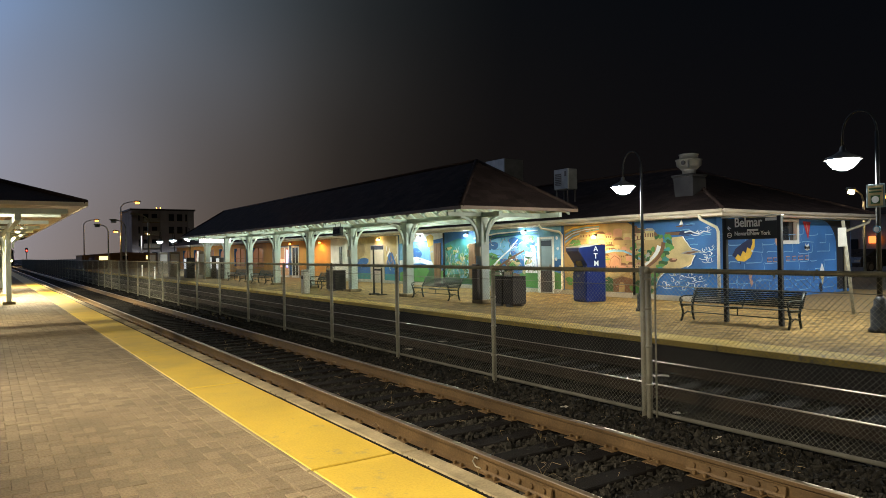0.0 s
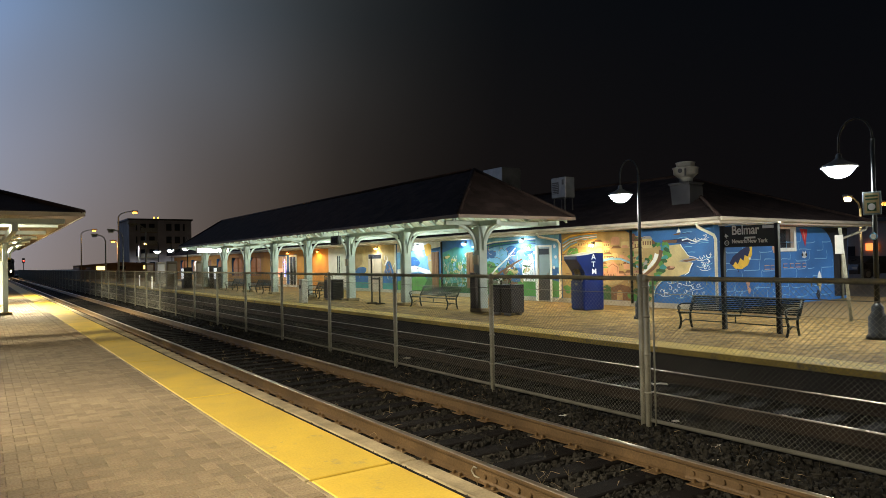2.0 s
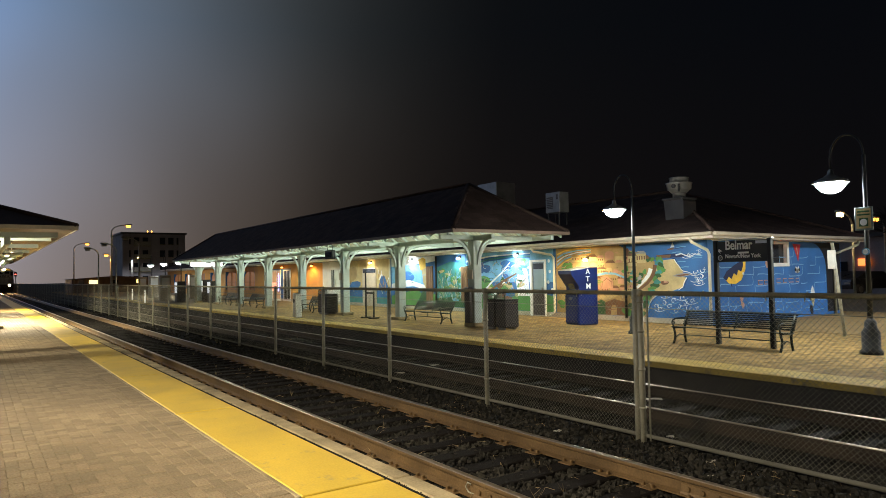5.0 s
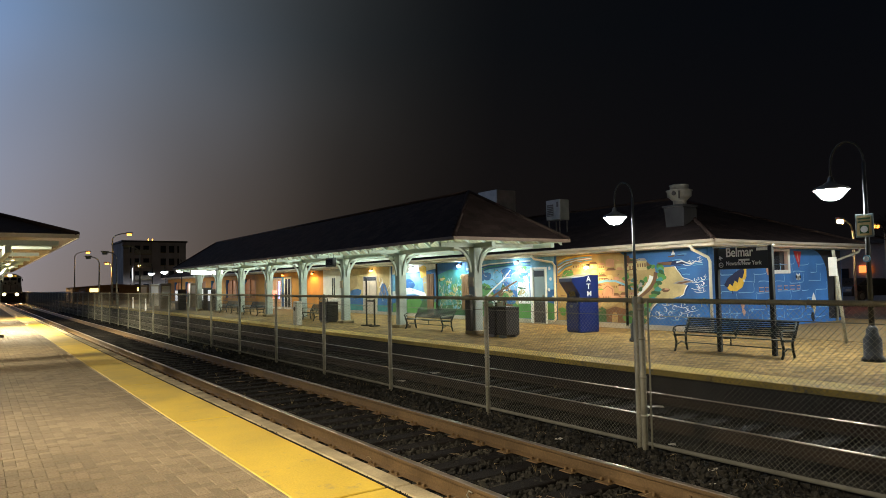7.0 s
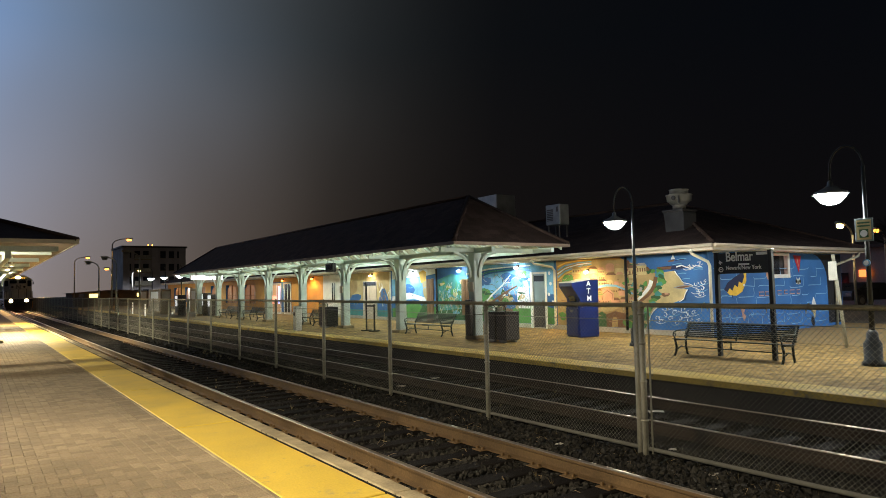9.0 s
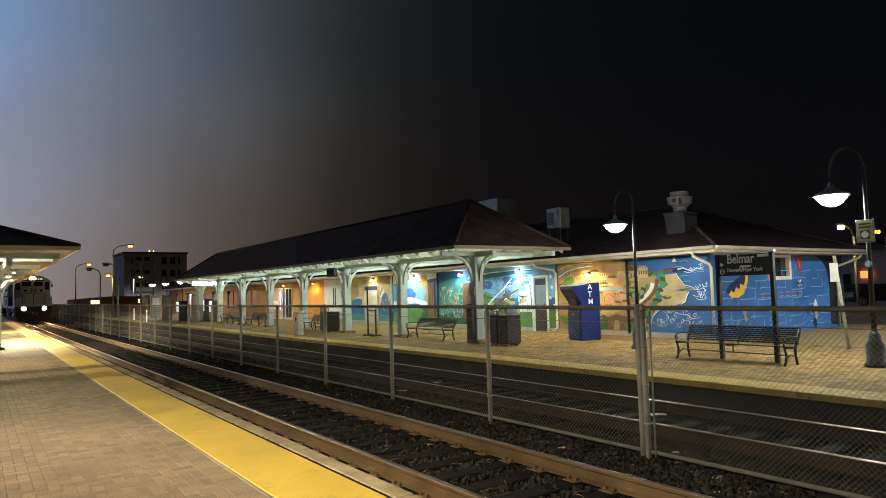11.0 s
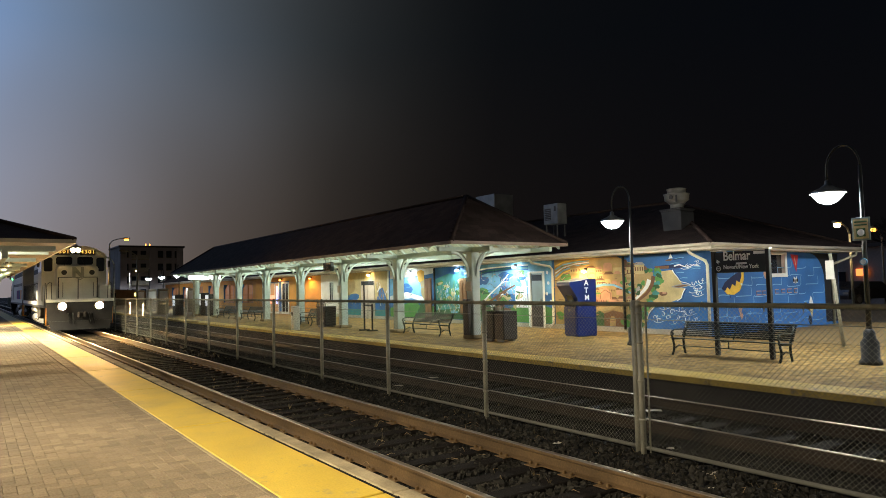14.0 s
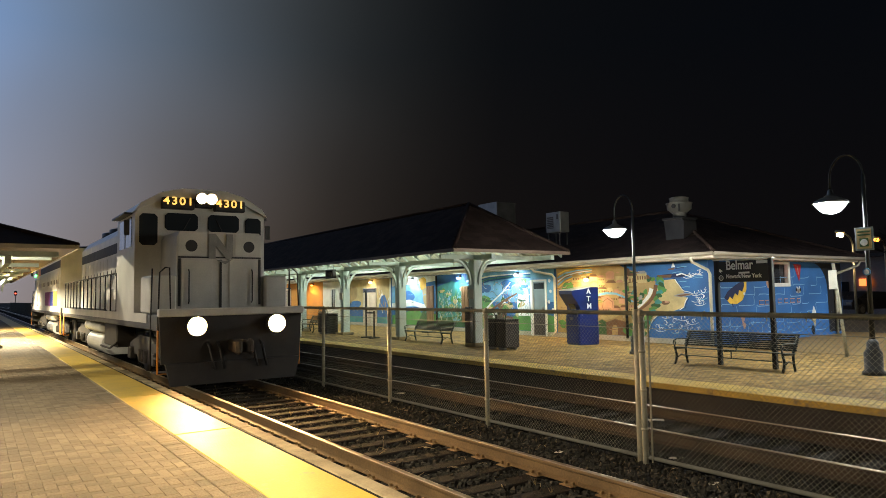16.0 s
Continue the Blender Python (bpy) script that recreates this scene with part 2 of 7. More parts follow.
G_TUBE = glow("fluorescent_tube", (0.85, 1.0, 0.85), 70)
G_RED = glow("red_signal_lens", (1.0, 0.05, 0.03), 12)
G_GREEN = glow("green_signal_lens", (0.05, 1.0, 0.12), 12)
G_WINDOW = glow("lit_window_pane", (1.0, 0.75, 0.42), 0.5)
G_SHOPWINDOW = glow("bright_yellow_window_pane", (1.0, 0.72, 0.22), 3.0)
G_ORANGEROOM = glow("lit_orange_room_pane", (1.0, 0.33, 0.03), 0.15, 0.08)
M_BARGE = material("brown_eaves_board", (0.16, 0.115, 0.085), 0.7, scale=2, vary=0.2, fine=50, grain=0.1, bump=0.2)


# ---- mesh tools ----
def quad(bm, *pts):
    return bm.faces.new([bm.verts.new(p) for p in pts])


def box(bm, x0, x1, y0, y1, z0, z1, bev=0.0):
    """A block; bev chamfers its edges."""
    if bev:
        b = bev
        xs, ys, zs = (x0, x1), (y0, y1), (z0, z1)
        v = {}
        for i in (0, 1):
            for j in (0, 1):
                for k in (0, 1):
                    sx, sy, sz = (1, -1)[i] * b, (1, -1)[j] * b, (1, -1)[k] * b
                    v[i, j, k, 0] = bm.verts.new((xs[i], ys[j] + sy, zs[k] + sz))
                    v[i, j, k, 1] = bm.verts.new((xs[i] + sx, ys[j], zs[k] + sz))
                    v[i, j, k, 2] = bm.verts.new((xs[i] + sx, ys[j] + sy, zs[k]))
        for i in (0, 1):
            f = [v[i, 0, 0, 0], v[i, 1, 0, 0], v[i, 1, 1, 0], v[i, 0, 1, 0]]
            bm.faces.new(f if i else f[::-1])
            f = [v[0, i, 0, 1], v[1, i, 0, 1], v[1, i, 1, 1], v[0, i, 1, 1]]
            bm.faces.new(f[::-1] if i else f)
            f = [v[0, 0, i, 2], v[1, 0, i, 2], v[1, 1, i, 2], v[0, 1, i, 2]]
            bm.faces.new(f if i else f[::-1])
        for i in (0, 1):
            for j in (0, 1):
                bm.faces.new([v[i, j, 0, 0], v[i, j, 1, 0], v[i, j, 1, 1], v[i, j, 0, 1]])
                bm.faces.new([v[i, 0, j, 0], v[i, 1, j, 0], v[i, 1, j, 2], v[i, 0, j, 2]])
                bm.faces.new([v[0, i, j, 1], v[1, i, j, 1], v[1, i, j, 2], v[0, i, j, 2]])
                for k in (0, 1):
                    bm.faces.new([v[i, j, k, 0], v[i, j, k, 1], v[i, j, k, 2]])
        return
    p = [bm.verts.new((x, y, z)) for z in (z0, z1) for y in (y0, y1) for x in (x0, x1)]
    for f in ((0, 2, 3, 1), (4, 5, 7, 6), (0, 1, 5, 4), (2, 6, 7, 3), (0, 4, 6, 2), (1, 3, 7, 5)):
        bm.faces.new([p[i] for i in f])


def tube(bm, pts, r, n=8, r1=None, cap=True):
    """A round bar along a line of points."""
    pts = [Vector(p) for p in pts]
    rings = []
    side = None
    for i, p in enumerate(pts):
        d = (pts[min(i + 1, len(pts) - 1)] - pts[max(i - 1, 0)]).normalized()
        if side is None:
            side = d.orthogonal().normalized()
        side = (side - d * side.dot(d)).normalized()
        up = d.cross(side)
        rad = r if r1 is None else r + (r1 - r) * i / (len(pts) - 1)
        rings.append([bm.verts.new(p + (side * math.cos(2 * math.pi * k / n) + up * math.sin(2 * math.pi * k / n)) * rad) for k in range(n)])
    for a, b in zip(rings, rings[1:]):
        for k in range(n):
            f = bm.faces.new((a[k], a[(k + 1) % n], b[(k + 1) % n], b[k]))
            f.smooth = n > 5
    if cap:
        bm.faces.new(rings[0][::-1])
        bm.faces.new(rings[-1])


def lathe(bm, at, profile, n=20, axis="z"):
    """A turned form: (radius, height) pairs about an axis through at."""
    at = Vector(at)
    rings = []
    for r, h in profile:
        ring = []
        for k in range(n):
            c, s = r * math.cos(2 * math.pi * k / n), r * math.sin(2 * math.pi * k / n)
            ring.append(bm.verts.new(at + Vector({"z": (c, s, h), "y": (c, h, s), "x": (h, c, s)}[axis])))
        rings.append(ring)
    for a, b in zip(rings, rings[1:]):
        for k in range(n):
            bm.faces.new((a[k], a[(k + 1) % n], b[(k + 1) % n], b[k])).smooth = True
    bm.faces.new(rings[0][::-1])
    bm.faces.new(rings[-1])


def extrude(bm, outline, a, b, plane="yz"):
    """A flat outline given thickness from a to b along the axis that is not in its plane."""
    put = {"yz": lambda u, v, w: (w, u, v), "xz": lambda u, v, w: (u, w, v), "xy": lambda u, v, w: (u, v, w)}[plane]
    lo = [bm.verts.new(put(u, v, a)) for u, v in outline]
    hi = [bm.verts.new(put(u, v, b)) for u, v in outline]
    bm.faces.new(lo[::-1])
    bm.faces.new(hi)
    for i in range(len(lo)):
        j = (i + 1) % len(lo)
        bm.faces.new((lo[i], lo[j], hi[j], hi[i]))


def mesh_of(name, bm, mat):
    bmesh.ops.recalc_face_normals(bm, faces=bm.faces)
    me = bpy.data.meshes.new(name)
    bm.to_mesh(me)
    bm.free()
    me.materials.append(mat)
    return me


def part(name, bm, mat, parent=None, label=""):
    ob = new(name, mesh_of(name, bm, mat))
    ob.parent = parent
    return tagged(ob, label)


def thing(name, label, category, group="", kind="", at=(0, 0, 0), turn=0):
    ob = new(name)
    ob.empty_display_size = 0.2
    ob.matrix_basis = pose(*at, 0, 0, turn)
    return tagged(ob, label, category, group, kind)


def made(fn, *a, **k):
    bm = bmesh.new()
    fn(bm, *a, **k)
    return bm


def word(name, text, size, at, rot, mat, parent, depth=0.004, label="", squeeze=1.0):
    c = bpy.data.curves.new(name, "FONT")
    c.offset = size * 0.018
    c.body, c.size, c.extrude, c.align_x, c.align_y = text, size, depth, "LEFT", "BOTTOM"
    tmp = new(name, c)
    bpy.context.view_layer.update()
    me = bpy.data.meshes.new_from_object(tmp.evaluated_get(bpy.context.evaluated_depsgraph_get()))
    bpy.data.objects.remove(tmp)
    me.materials.clear()
    me.materials.append(mat)
    me.transform(Matrix.Diagonal((squeeze, 1, 1, 1)))
    me.transform(pose(*at, *rot))
    ob = new(name, me)
    ob.parent = parent
    return tagged(ob, label)


PLAT = 0.2        # platform top over the rail heads
BALL = -0.17      # ballast
TRACKS = (4.54, 8.35)
FENCE_X = 6.49
WALL_X, END_Y, FAR_Y = 17.9, 12.0, 52.0

# ---- ground ----
bm = bmesh.new()
xs = [-900, -60, -8, 2.95, 3.2, 10.0, 10.25, 17, 30, 60, 900]
ys = [-900, -60, -10, 0, 30, 90, 260, 900]
grid = [[bm.verts.new((x, y, BALL - 0.22 if -60 < x < 10.2 else (0.12 if 10.2 < x < 60 else -0.3))) for x in xs] for y in ys]
for r0, r1 in zip(grid, grid[1:]):
    for i in range(len(xs) - 1):
        bm.faces.new((r0[i], r0[i + 1], r1[i + 1], r1[i]))
tagged(part("ground", bm, M_GROUND), "dark soil ground around the station at night", "ground", kind="structure")

bm = bmesh.new()
yy = [-12 + 0.5 * i for i in range(120)] + [50 + 4 * i for i in range(60)]
xx = [3.0 + 0.24 * i for i in range(31)]
rnd = random.Random(3)
rows_ = [[bm.verts.new((x, y, BALL - 0.05 + rnd.uniform(-0.02, 0.02) + (0.05 if 5.75 < x < 7.1 else 0))) for x in xx] for y in yy]
for r0, r1 in zip(rows_, rows_[1:]):
    for i in range(len(xx) - 1):
        bm.faces.new((r0[i], r0[i + 1], r1[i + 1], r1[i]))
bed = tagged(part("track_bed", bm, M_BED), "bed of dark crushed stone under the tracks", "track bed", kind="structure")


def stones(name, n, x0, x1, y0, y1, zf, size, seed):
    """Loose crushed stones as one mesh."""
    r = np.random.default_rng(seed)
    base = np.array([(-1, -1, -1), (1, -1, -1), (1, 1, -1), (-1, 1, -1), (-1, -1, 1), (1, -1, 1), (1, 1, 1), (-1, 1, 1)], float) * 0.62
    faces = np.array([(0, 3, 2), (0, 2, 1), (4, 5, 6), (4, 6, 7), (0, 1, 5), (0, 5, 4), (1, 2, 6), (1, 6, 5), (2, 3, 7), (2, 7, 6), (3, 0, 4), (3, 4, 7)])
    u = r.random(n)
    y = y0 + (y1 - y0) * u ** 1.35
    x = x0 + (x1 - x0) * r.random(n)
    s = size * (0.5 + 1.0 * r.random((n, 1, 1)) ** 1.5)
    v = base[None] * s * (0.55 + 0.75 * r.random((n, 1, 3))) + r.normal(0, 0.2, (n, 8, 3)) * s
    q = r.normal(0, 1, (n, 4))
    q /= np.linalg.norm(q, axis=1, keepdims=True)
    w_, i_, j_, k_ = q.T
    turn = np.stack([1 - 2 * (j_ * j_ + k_ * k_), 2 * (i_ * j_ - k_ * w_), 2 * (i_ * k_ + j_ * w_),
                     2 * (i_ * j_ + k_ * w_), 1 - 2 * (i_ * i_ + k_ * k_), 2 * (j_ * k_ - i_ * w_),
                     2 * (i_ * k_ - j_ * w_), 2 * (j_ * k_ + i_ * w_), 1 - 2 * (i_ * i_ + j_ * j_)], 1).reshape(n, 3, 3)
    v = np.einsum("nab,nvb->nva", turn, v)
    v += np.stack([x, y, np.array([zf(a) for a in x]) + r.random(n) * 0.02], 1)[:, None, :]
    f = (faces[None] + 8 * np.arange(n)[:, None, None]).reshape(-1, 3)
    me = bpy.data.meshes.new(name)
    me.from_pydata(v.reshape(-1, 3).tolist(), [], f.tolist())
    me.materials.append(M_BALLAST)
    return tagged(new(name, me), "loose grey-brown crushed ballast stones", "ballast", kind="stuff")


def bed_height(x):
    return BALL - 0.04 + (0.05 if 5.75 < x < 7.1 else 0.0)


stones("ballast_stones", 36000, 3.05, 7.3, 1.5, 20, bed_height, 0.025, 5)
stones("ballast_stones", 6000, 3.05, 10.1, -8, 1.5, bed_height, 0.026, 9)
stones("ballast_stones", 9000, 7.3, 10.1, 3, 26, bed_height, 0.026, 6)
stones("ballast_stones", 12000, 3.05, 10.1, 20, 70, bed_height, 0.03, 7)


# ---- tracks ----
def rail_profile(x):
    return [(x - 0.07, -0.165), (x + 0.07, -0.165), (x + 0.07, -0.152), (x + 0.012, -0.135), (x + 0.010, -0.05), (x + 0.036, -0.036),
            (x + 0.036, -0.006), (x - 0.036, -0.006), (x - 0.036, -0.036), (x - 0.010, -0.05), (x - 0.012, -0.135), (x - 0.07, -0.152)]


for ti, cx in enumerate(TRACKS):
    track = thing("railway_track", "ballasted railway track with rusted rails on timber ties", "railway track", "parallel tracks", "structure")
    for sx in (-0.7625, 0.7625):
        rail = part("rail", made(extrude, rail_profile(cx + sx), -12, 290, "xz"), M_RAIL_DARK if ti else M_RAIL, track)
        part("rail_head", made(extrude, [(cx + sx - 0.033, -0.0055), (cx + sx + 0.033, -0.0055), (cx + sx + 0.029, 0.0), (cx + sx + 0.015, 0.004), (cx + sx, 0.0052), (cx + sx - 0.015, 0.004), (cx + sx - 0.029, 0.0)], -12, 290, "xz"), M_HEAD, rail, "polished running surface of the rail")
    tie_me = mesh_of("tie", made(box, -1.3, 1.3, -0.115, 0.115, -0.30, -0.168, 0.012), M_TIE)
    plate_me = mesh_of("tie_plate", made(box, -0.17, 0.17, -0.09, 0.09, -0.168, -0.158, 0.004), M_RAIL)
    spikes = bmesh.new()
    for px in (-0.10, 0.10):
        for py in (-0.05, 0.055):
            box(spikes, px - 0.018, px + 0.018, py - 0.014, py + 0.014, -0.160, -0.125, 0.005)
    spike_me = mesh_of("rail_spike", spikes, M_RAIL)
    rest = bmesh.new()
    for k in range(460):
        y = -10.73 + 0.515 * k
        jx, jy = rnd.uniform(-0.04, 0.04), rnd.uniform(-0.02, 0.02)
        if k < 130:
            tie = new("tie", tie_me)
            tie.parent = track
            tie.location = (cx + jx, y + jy, rnd.uniform(-0.008, 0.004))
            tie.rotation_euler = (0, 0, rnd.uniform(-0.012, 0.012))
            if ti == 0 and 20 < k < 82:
                for sx in (-0.7625, 0.7625):
                    for nm, me in (("tie_plate", plate_me), ("rail_spike", spike_me)):
                        o = new(nm, me)
                        o.parent = track
                        o.location = (cx + sx, y + jy, 0.003)
        else:
            box(rest, cx - 1.3, cx + 1.3, y - 0.115, y + 0.115, -0.30, -0.168)
    tagged(part("tie_row", rest, M_TIE, track), kind="stuff")

# ---- near platform ----
near = thing("near_platform", "brick-paved railway platform with a yellow tactile edge strip", "platform", kind="structure")
part("slab", made(box, -4.2, 2.77, -14, 44, -0.4, PLAT - 0.03), M_MORTAR, near, "sand joints of the paving")
part("slab", made(box, -4.2, 2.02, 44, 130, -0.4, PLAT), M_PAVE, near, "brick paving far along the platform")
bm = bmesh.new()
for k in range(-4, 34):
    y0 = 4.89 + 3.91 * k
    box(bm, 2.85, 3.035, y0 + 0.006, y0 + 3.90, PLAT - 0.16, PLAT - 0.012, 0.014)
part("coping", bm, M_CONC, near, "weathered concrete edge coping")
part("joint_fill", made(box, 2.787, 2.849, -14, 130, -0.1, PLAT - 0.022), M_BED, near, "dark dirt in the joint behind the coping")
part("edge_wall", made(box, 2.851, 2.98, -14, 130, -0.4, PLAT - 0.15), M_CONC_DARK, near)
for k in range(-4, 33):
    y0 = 4.89 + 3.91 * k
    part("tactile_slab", made(box, 2.06, 2.785, y0 + 0.016, y0 + 3.892, PLAT - 0.12, PLAT + 0.002, 0.008), M_YELLOW, near)
    part("strip_border", made(box, 2.022, 2.058, y0 + 0.016, y0 + 3.892, PLAT - 0.12, PLAT - 0.001, 0.004), M_CONC, near, "thin bare concrete border of the strip")

# ---- far platform ----
farp = thing("far_platform", "paved railway platform with a yellow edge before the station building", "platform", kind="structure")
part("edge_wall", made(box, 10.22, 10.4, -14, 130, -0.4, PLAT - 0.02), M_CONC_DARK, farp, "dark concrete platform face")
for a in ((10.9, 27.0, -14, 2.0), (10.9, 27.0, 36.0, 130.0), (17.85, 27.0, 2.0, 36.0)):
    part("paving", made(box, *a, -0.3, PLAT), M_PAVE, farp, "tan brick paving")
part("slab", made(box, 10.9, 17.85, 2.0, 36.0, -0.3, PLAT - 0.008), M_MORTAR, farp, "sand joints of the paving")
for k in range(-4, 33):
    y0 = 3.2 + 3.66 * k
    part("tactile_slab", made(box, 10.19, 10.89, y0 + 0.01, y0 + 3.65, PLAT - 0.10, PLAT + 0.004, 0.006), M_YELLOWFAR, farp)

# raised domes of the far edge strip
dome = np.array([(0.014, 0, 0), (0.007, 0.012, 0), (-0.007, 0.012, 0), (-0.014, 0, 0), (-0.007, -0.012, 0), (0.007, -0.012, 0), (0.006, 0.004, 0.006), (-0.006, 0.004, 0.006), (0.0, -0.007, 0.006)])
dome_f = [(0, 1, 6), (1, 2, 7, 6), (2, 3, 7), (3, 4, 8, 7), (4, 5, 8), (5, 0, 6, 8), (6, 7, 8)]
dv, df = [], []
for j in range(340):
    for i in range(11):
        n = len(dv)
        dv.extend((10.225 + 0.062 * i + p[0], 2.4 + 0.062 * j + p[1], PLAT + 0.0035 + p[2]) for p in dome.tolist())
        df.extend(tuple(n + k for k in f) for f in dome_f)
me = bpy.data.meshes.new("tactile_domes")
me.from_pydata(dv, [], df)
me.materials.append(material("scuffed_pale_yellow_dome", (0.75, 0.56, 0.14), 0.6, scale=3, vary=0.3, fine=25, grain=0.3, bump=0.2, island=0.45))
domes = new("tactile_domes", me)
domes.parent = farp
tagged(domes, "raised worn yellow warning domes", kind="stuff")

# ---- chain-link fence between the tracks ----
fence = thing("chain_link_fence", "galvanised chain-link fence between the two tracks", "fence")
POST_Y = [5.27 + 2.954 * i for i in range(-3, 58)]
FT, FB = 1.615, -0.12
post = bmesh.new()
tube(post, [(0, 0, FB - 0.2), (0, 0, FT - 0.02)], 0.036, 10)
lathe(post, (0, 0, FT - 0.02), [(0.042, -0.03), (0.042, 0.01), (0.03, 0.035), (0.01, 0.05)], 10)
post_me = mesh_of("post", post, M_GALV)
for i, y in enumerate(POST_Y):
    o = new("post", post_me)
    o.parent, o.location = fence, (FENCE_X, y, 0)
    if i == 3:
        tagged(o, "doubled corner post of the fence")
        bm = bmesh.new()
        tube(bm, [(FENCE_X + 0.01, y + 0.075, FB - 0.15), (FENCE_X + 0.01, y + 0.075, FT + 0.03)], 0.042, 10)
        tube(bm, [(FENCE_X, y - 0.10, FB), (FENCE_X, y - 0.10, FT - 0.02)], 0.012, 6)
        part("post", bm, M_GALV, fence)
for nm, z, r, mt in (("top_rail", FT - 0.015, 0.026, M_GALV), ("bottom_rail", FB + 0.045, 0.024, M_WIRE)):
    part(nm, made(tube, [(FENCE_X + 0.02, POST_Y[0], z), (FENCE_X + 0.02, POST_Y[-1], z)], r, 8), mt, fence)
for nm, z in (("tension_wire", 1.42),):
    part(nm, made(tube, [(FENCE_X + 0.03, POST_Y[0], z), (FENCE_X + 0.03, POST_Y[-1], z)], 0.006, 4), M_WIRE, fence)


def chain_link(y0, y1, z0, z1, step, r):
    v, f = [], []
    h = z1 - z0
    n = int((y1 - y0) / step)
    for sgn, dx in ((1, 0.0), (-1, 0.004)):
        for k in range(-int(h / step) - 1, n + int(h / step) + 1):
            a, b = y0 + k * step, y0 + k * step + sgn * h
            za, zb = z0, z1
            if max(a, b) < y0 or min(a, b) > y1:
                continue
            p, q = Vector((FENCE_X - 0.03 + dx, a, za)), Vector((FENCE_X - 0.03 + dx, b, zb))
            i = len(v)
            for e in (p, q):
                v += [(e.x - r, e.y, e.z), (e.x + r, e.y - r * sgn, e.z + r), (e.x + r, e.y + r * sgn, e.z - r)]
            f += [(i, i + 1, i + 4, i + 3), (i + 1, i + 2, i + 5, i + 4), (i + 2, i, i + 3, i + 5)]
    me = bpy.data.meshes.new("chain_link_mesh")
    me.from_pydata(v, [], f)
    me.materials.append(M_WIRE)
    ob = new("chain_link_mesh", me)
    ob.parent = fence
    return tagged(ob, "woven diamond wire mesh", kind="stuff")


chain_link(POST_Y[0], POST_Y[-1], FB + 0.05, FT - 0.03, 0.056, 0.0011)

tie_me = mesh_of("tie_wire", made(tube, [(0.034, 0.0, -0.05), (0.034, 0.004, 0.0), (0.0, 0.012, 0.034), (-0.034, 0.02, 0.0), (-0.034, 0.024, -0.06)], 0.006, 5), M_GALV)
band_me = mesh_of("tension_band", made(lathe, (0, 0, 0), [(0.044, -0.012), (0.046, 0.0), (0.044, 0.012)], 10), M_GALV)
r_tie = random.Random(8)
for k in range(44):
    o = new("tie_wire", tie_me)
    o.parent, o.location = fence, (FENCE_X + 0.02, 2.6 + 0.59 * k + r_tie.uniform(-0.12, 0.12), FT - 0.015)
for y in POST_Y[2:10]:
    for z in (0.25, 0.7, 1.15, 1.5):
        o = new("tension_band", band_me)
        o.parent, o.location = fence, (FENCE_X, y, z)

# ---- paints of the mural ----
def paint(name, color):
    return material("mural_" + name, color, 0.7, scale=2.5, vary=0.22, fine=35, grain=0.10, bump=0.25)


P_SAND, P_GREEN, P_TEAL = paint("sand", (0.50, 0.40, 0.19)), paint("green", (0.09, 0.26, 0.06)), paint("teal", (0.05, 0.25, 0.24))
P_WHITE, P_NAVY, P_YELLOW = paint("white", (0.74, 0.76, 0.74)), paint("navy", (0.012, 0.02, 0.07)), paint("yellow", (0.75, 0.47, 0.05))
P_RED, P_BROWN, P_SKY = paint("red", (0.45, 0.03, 0.04)), paint("brown", (0.16, 0.08, 0.04)), paint("sky_blue", (0.16, 0.40, 0.62))
P_PINK, P_OCHRE, P_LINE = paint("pink", (0.50, 0.27, 0.17)), paint("ochre", (0.38, 0.27, 0.115)), paint("pale_blue_line", (0.20, 0.40, 0.60))
P_DARKGREEN, P_GREY, P_BLACK = paint("dark_green", (0.03, 0.10, 0.035)), paint("grey", (0.30, 0.30, 0.29)), paint("black", (0.012, 0.012, 0.014))

# ---- station building ----
station = thing("station_building", "single-storey station building with painted seaside murals and a hip roof", "station building")
TOP = 2.75


def wall_along(horizontal, a0, a1, face, thick, z0, z1, openings):
    """A wall with openings through it; horizontal is the axis that it runs along."""
    bm = bmesh.new()

    def block(u0, u1, w0, w1):
        if u1 - u0 > 0.001 and w1 - w0 > 0.001:
            if horizontal == "y":
                box(bm, face, face + thick, u0, u1, w0, w1)
            else:
                box(bm, u0, u1, face, face + thick, w0, w1)
    u = a0
    for p, q, lo, hi in sorted(openings):
        block(u, p, z0, z1)
        block(p, q, z0, lo)
        block(p, q, hi, z1)
        u = q
    block(u, a1, z0, z1)
    bmesh.ops.remove_doubles(bm, verts=bm.verts, dist=0.0005)
    return bm


OPEN = [(18.98, 19.64, 0.2, 2.29), (26.62, 27.22, 0.2, 2.28), (32.1, 33.7, 0.2, 2.3), (37.2, 37.75, 1.1, 2.3), (44.2, 45.4, 0.2, 2.4), (46.0, 49.2, 0.2, 2.4)]
OPEN += [(51.5 + 4.6 * k, 54.2 + 4.6 * k, 0.9, 2.4) for k in range(6)]
west = part("wall", wall_along("y", END_Y, 80, WALL_X, 0.25, 0.1, TOP, OPEN), M_BLUE, station, "blue painted mural wall facing the tracks")
south = part("wall", wall_along("x", WALL_X + 0.25, 26.0, END_Y, 0.25, -0.1, TOP, [(21.35, 22.35, 1.98, 2.72)]), M_BLUE, station, "blue brick-patterned mural on the end wall")
part("wall", made(box, 25.75, 26.0, END_Y + 0.25, 80, -0.1, TOP), M_ORANGE, station)
part("wall", made(box, WALL_X, 26.0, 80, 80.25, -0.1, TOP), M_ORANGE, station)
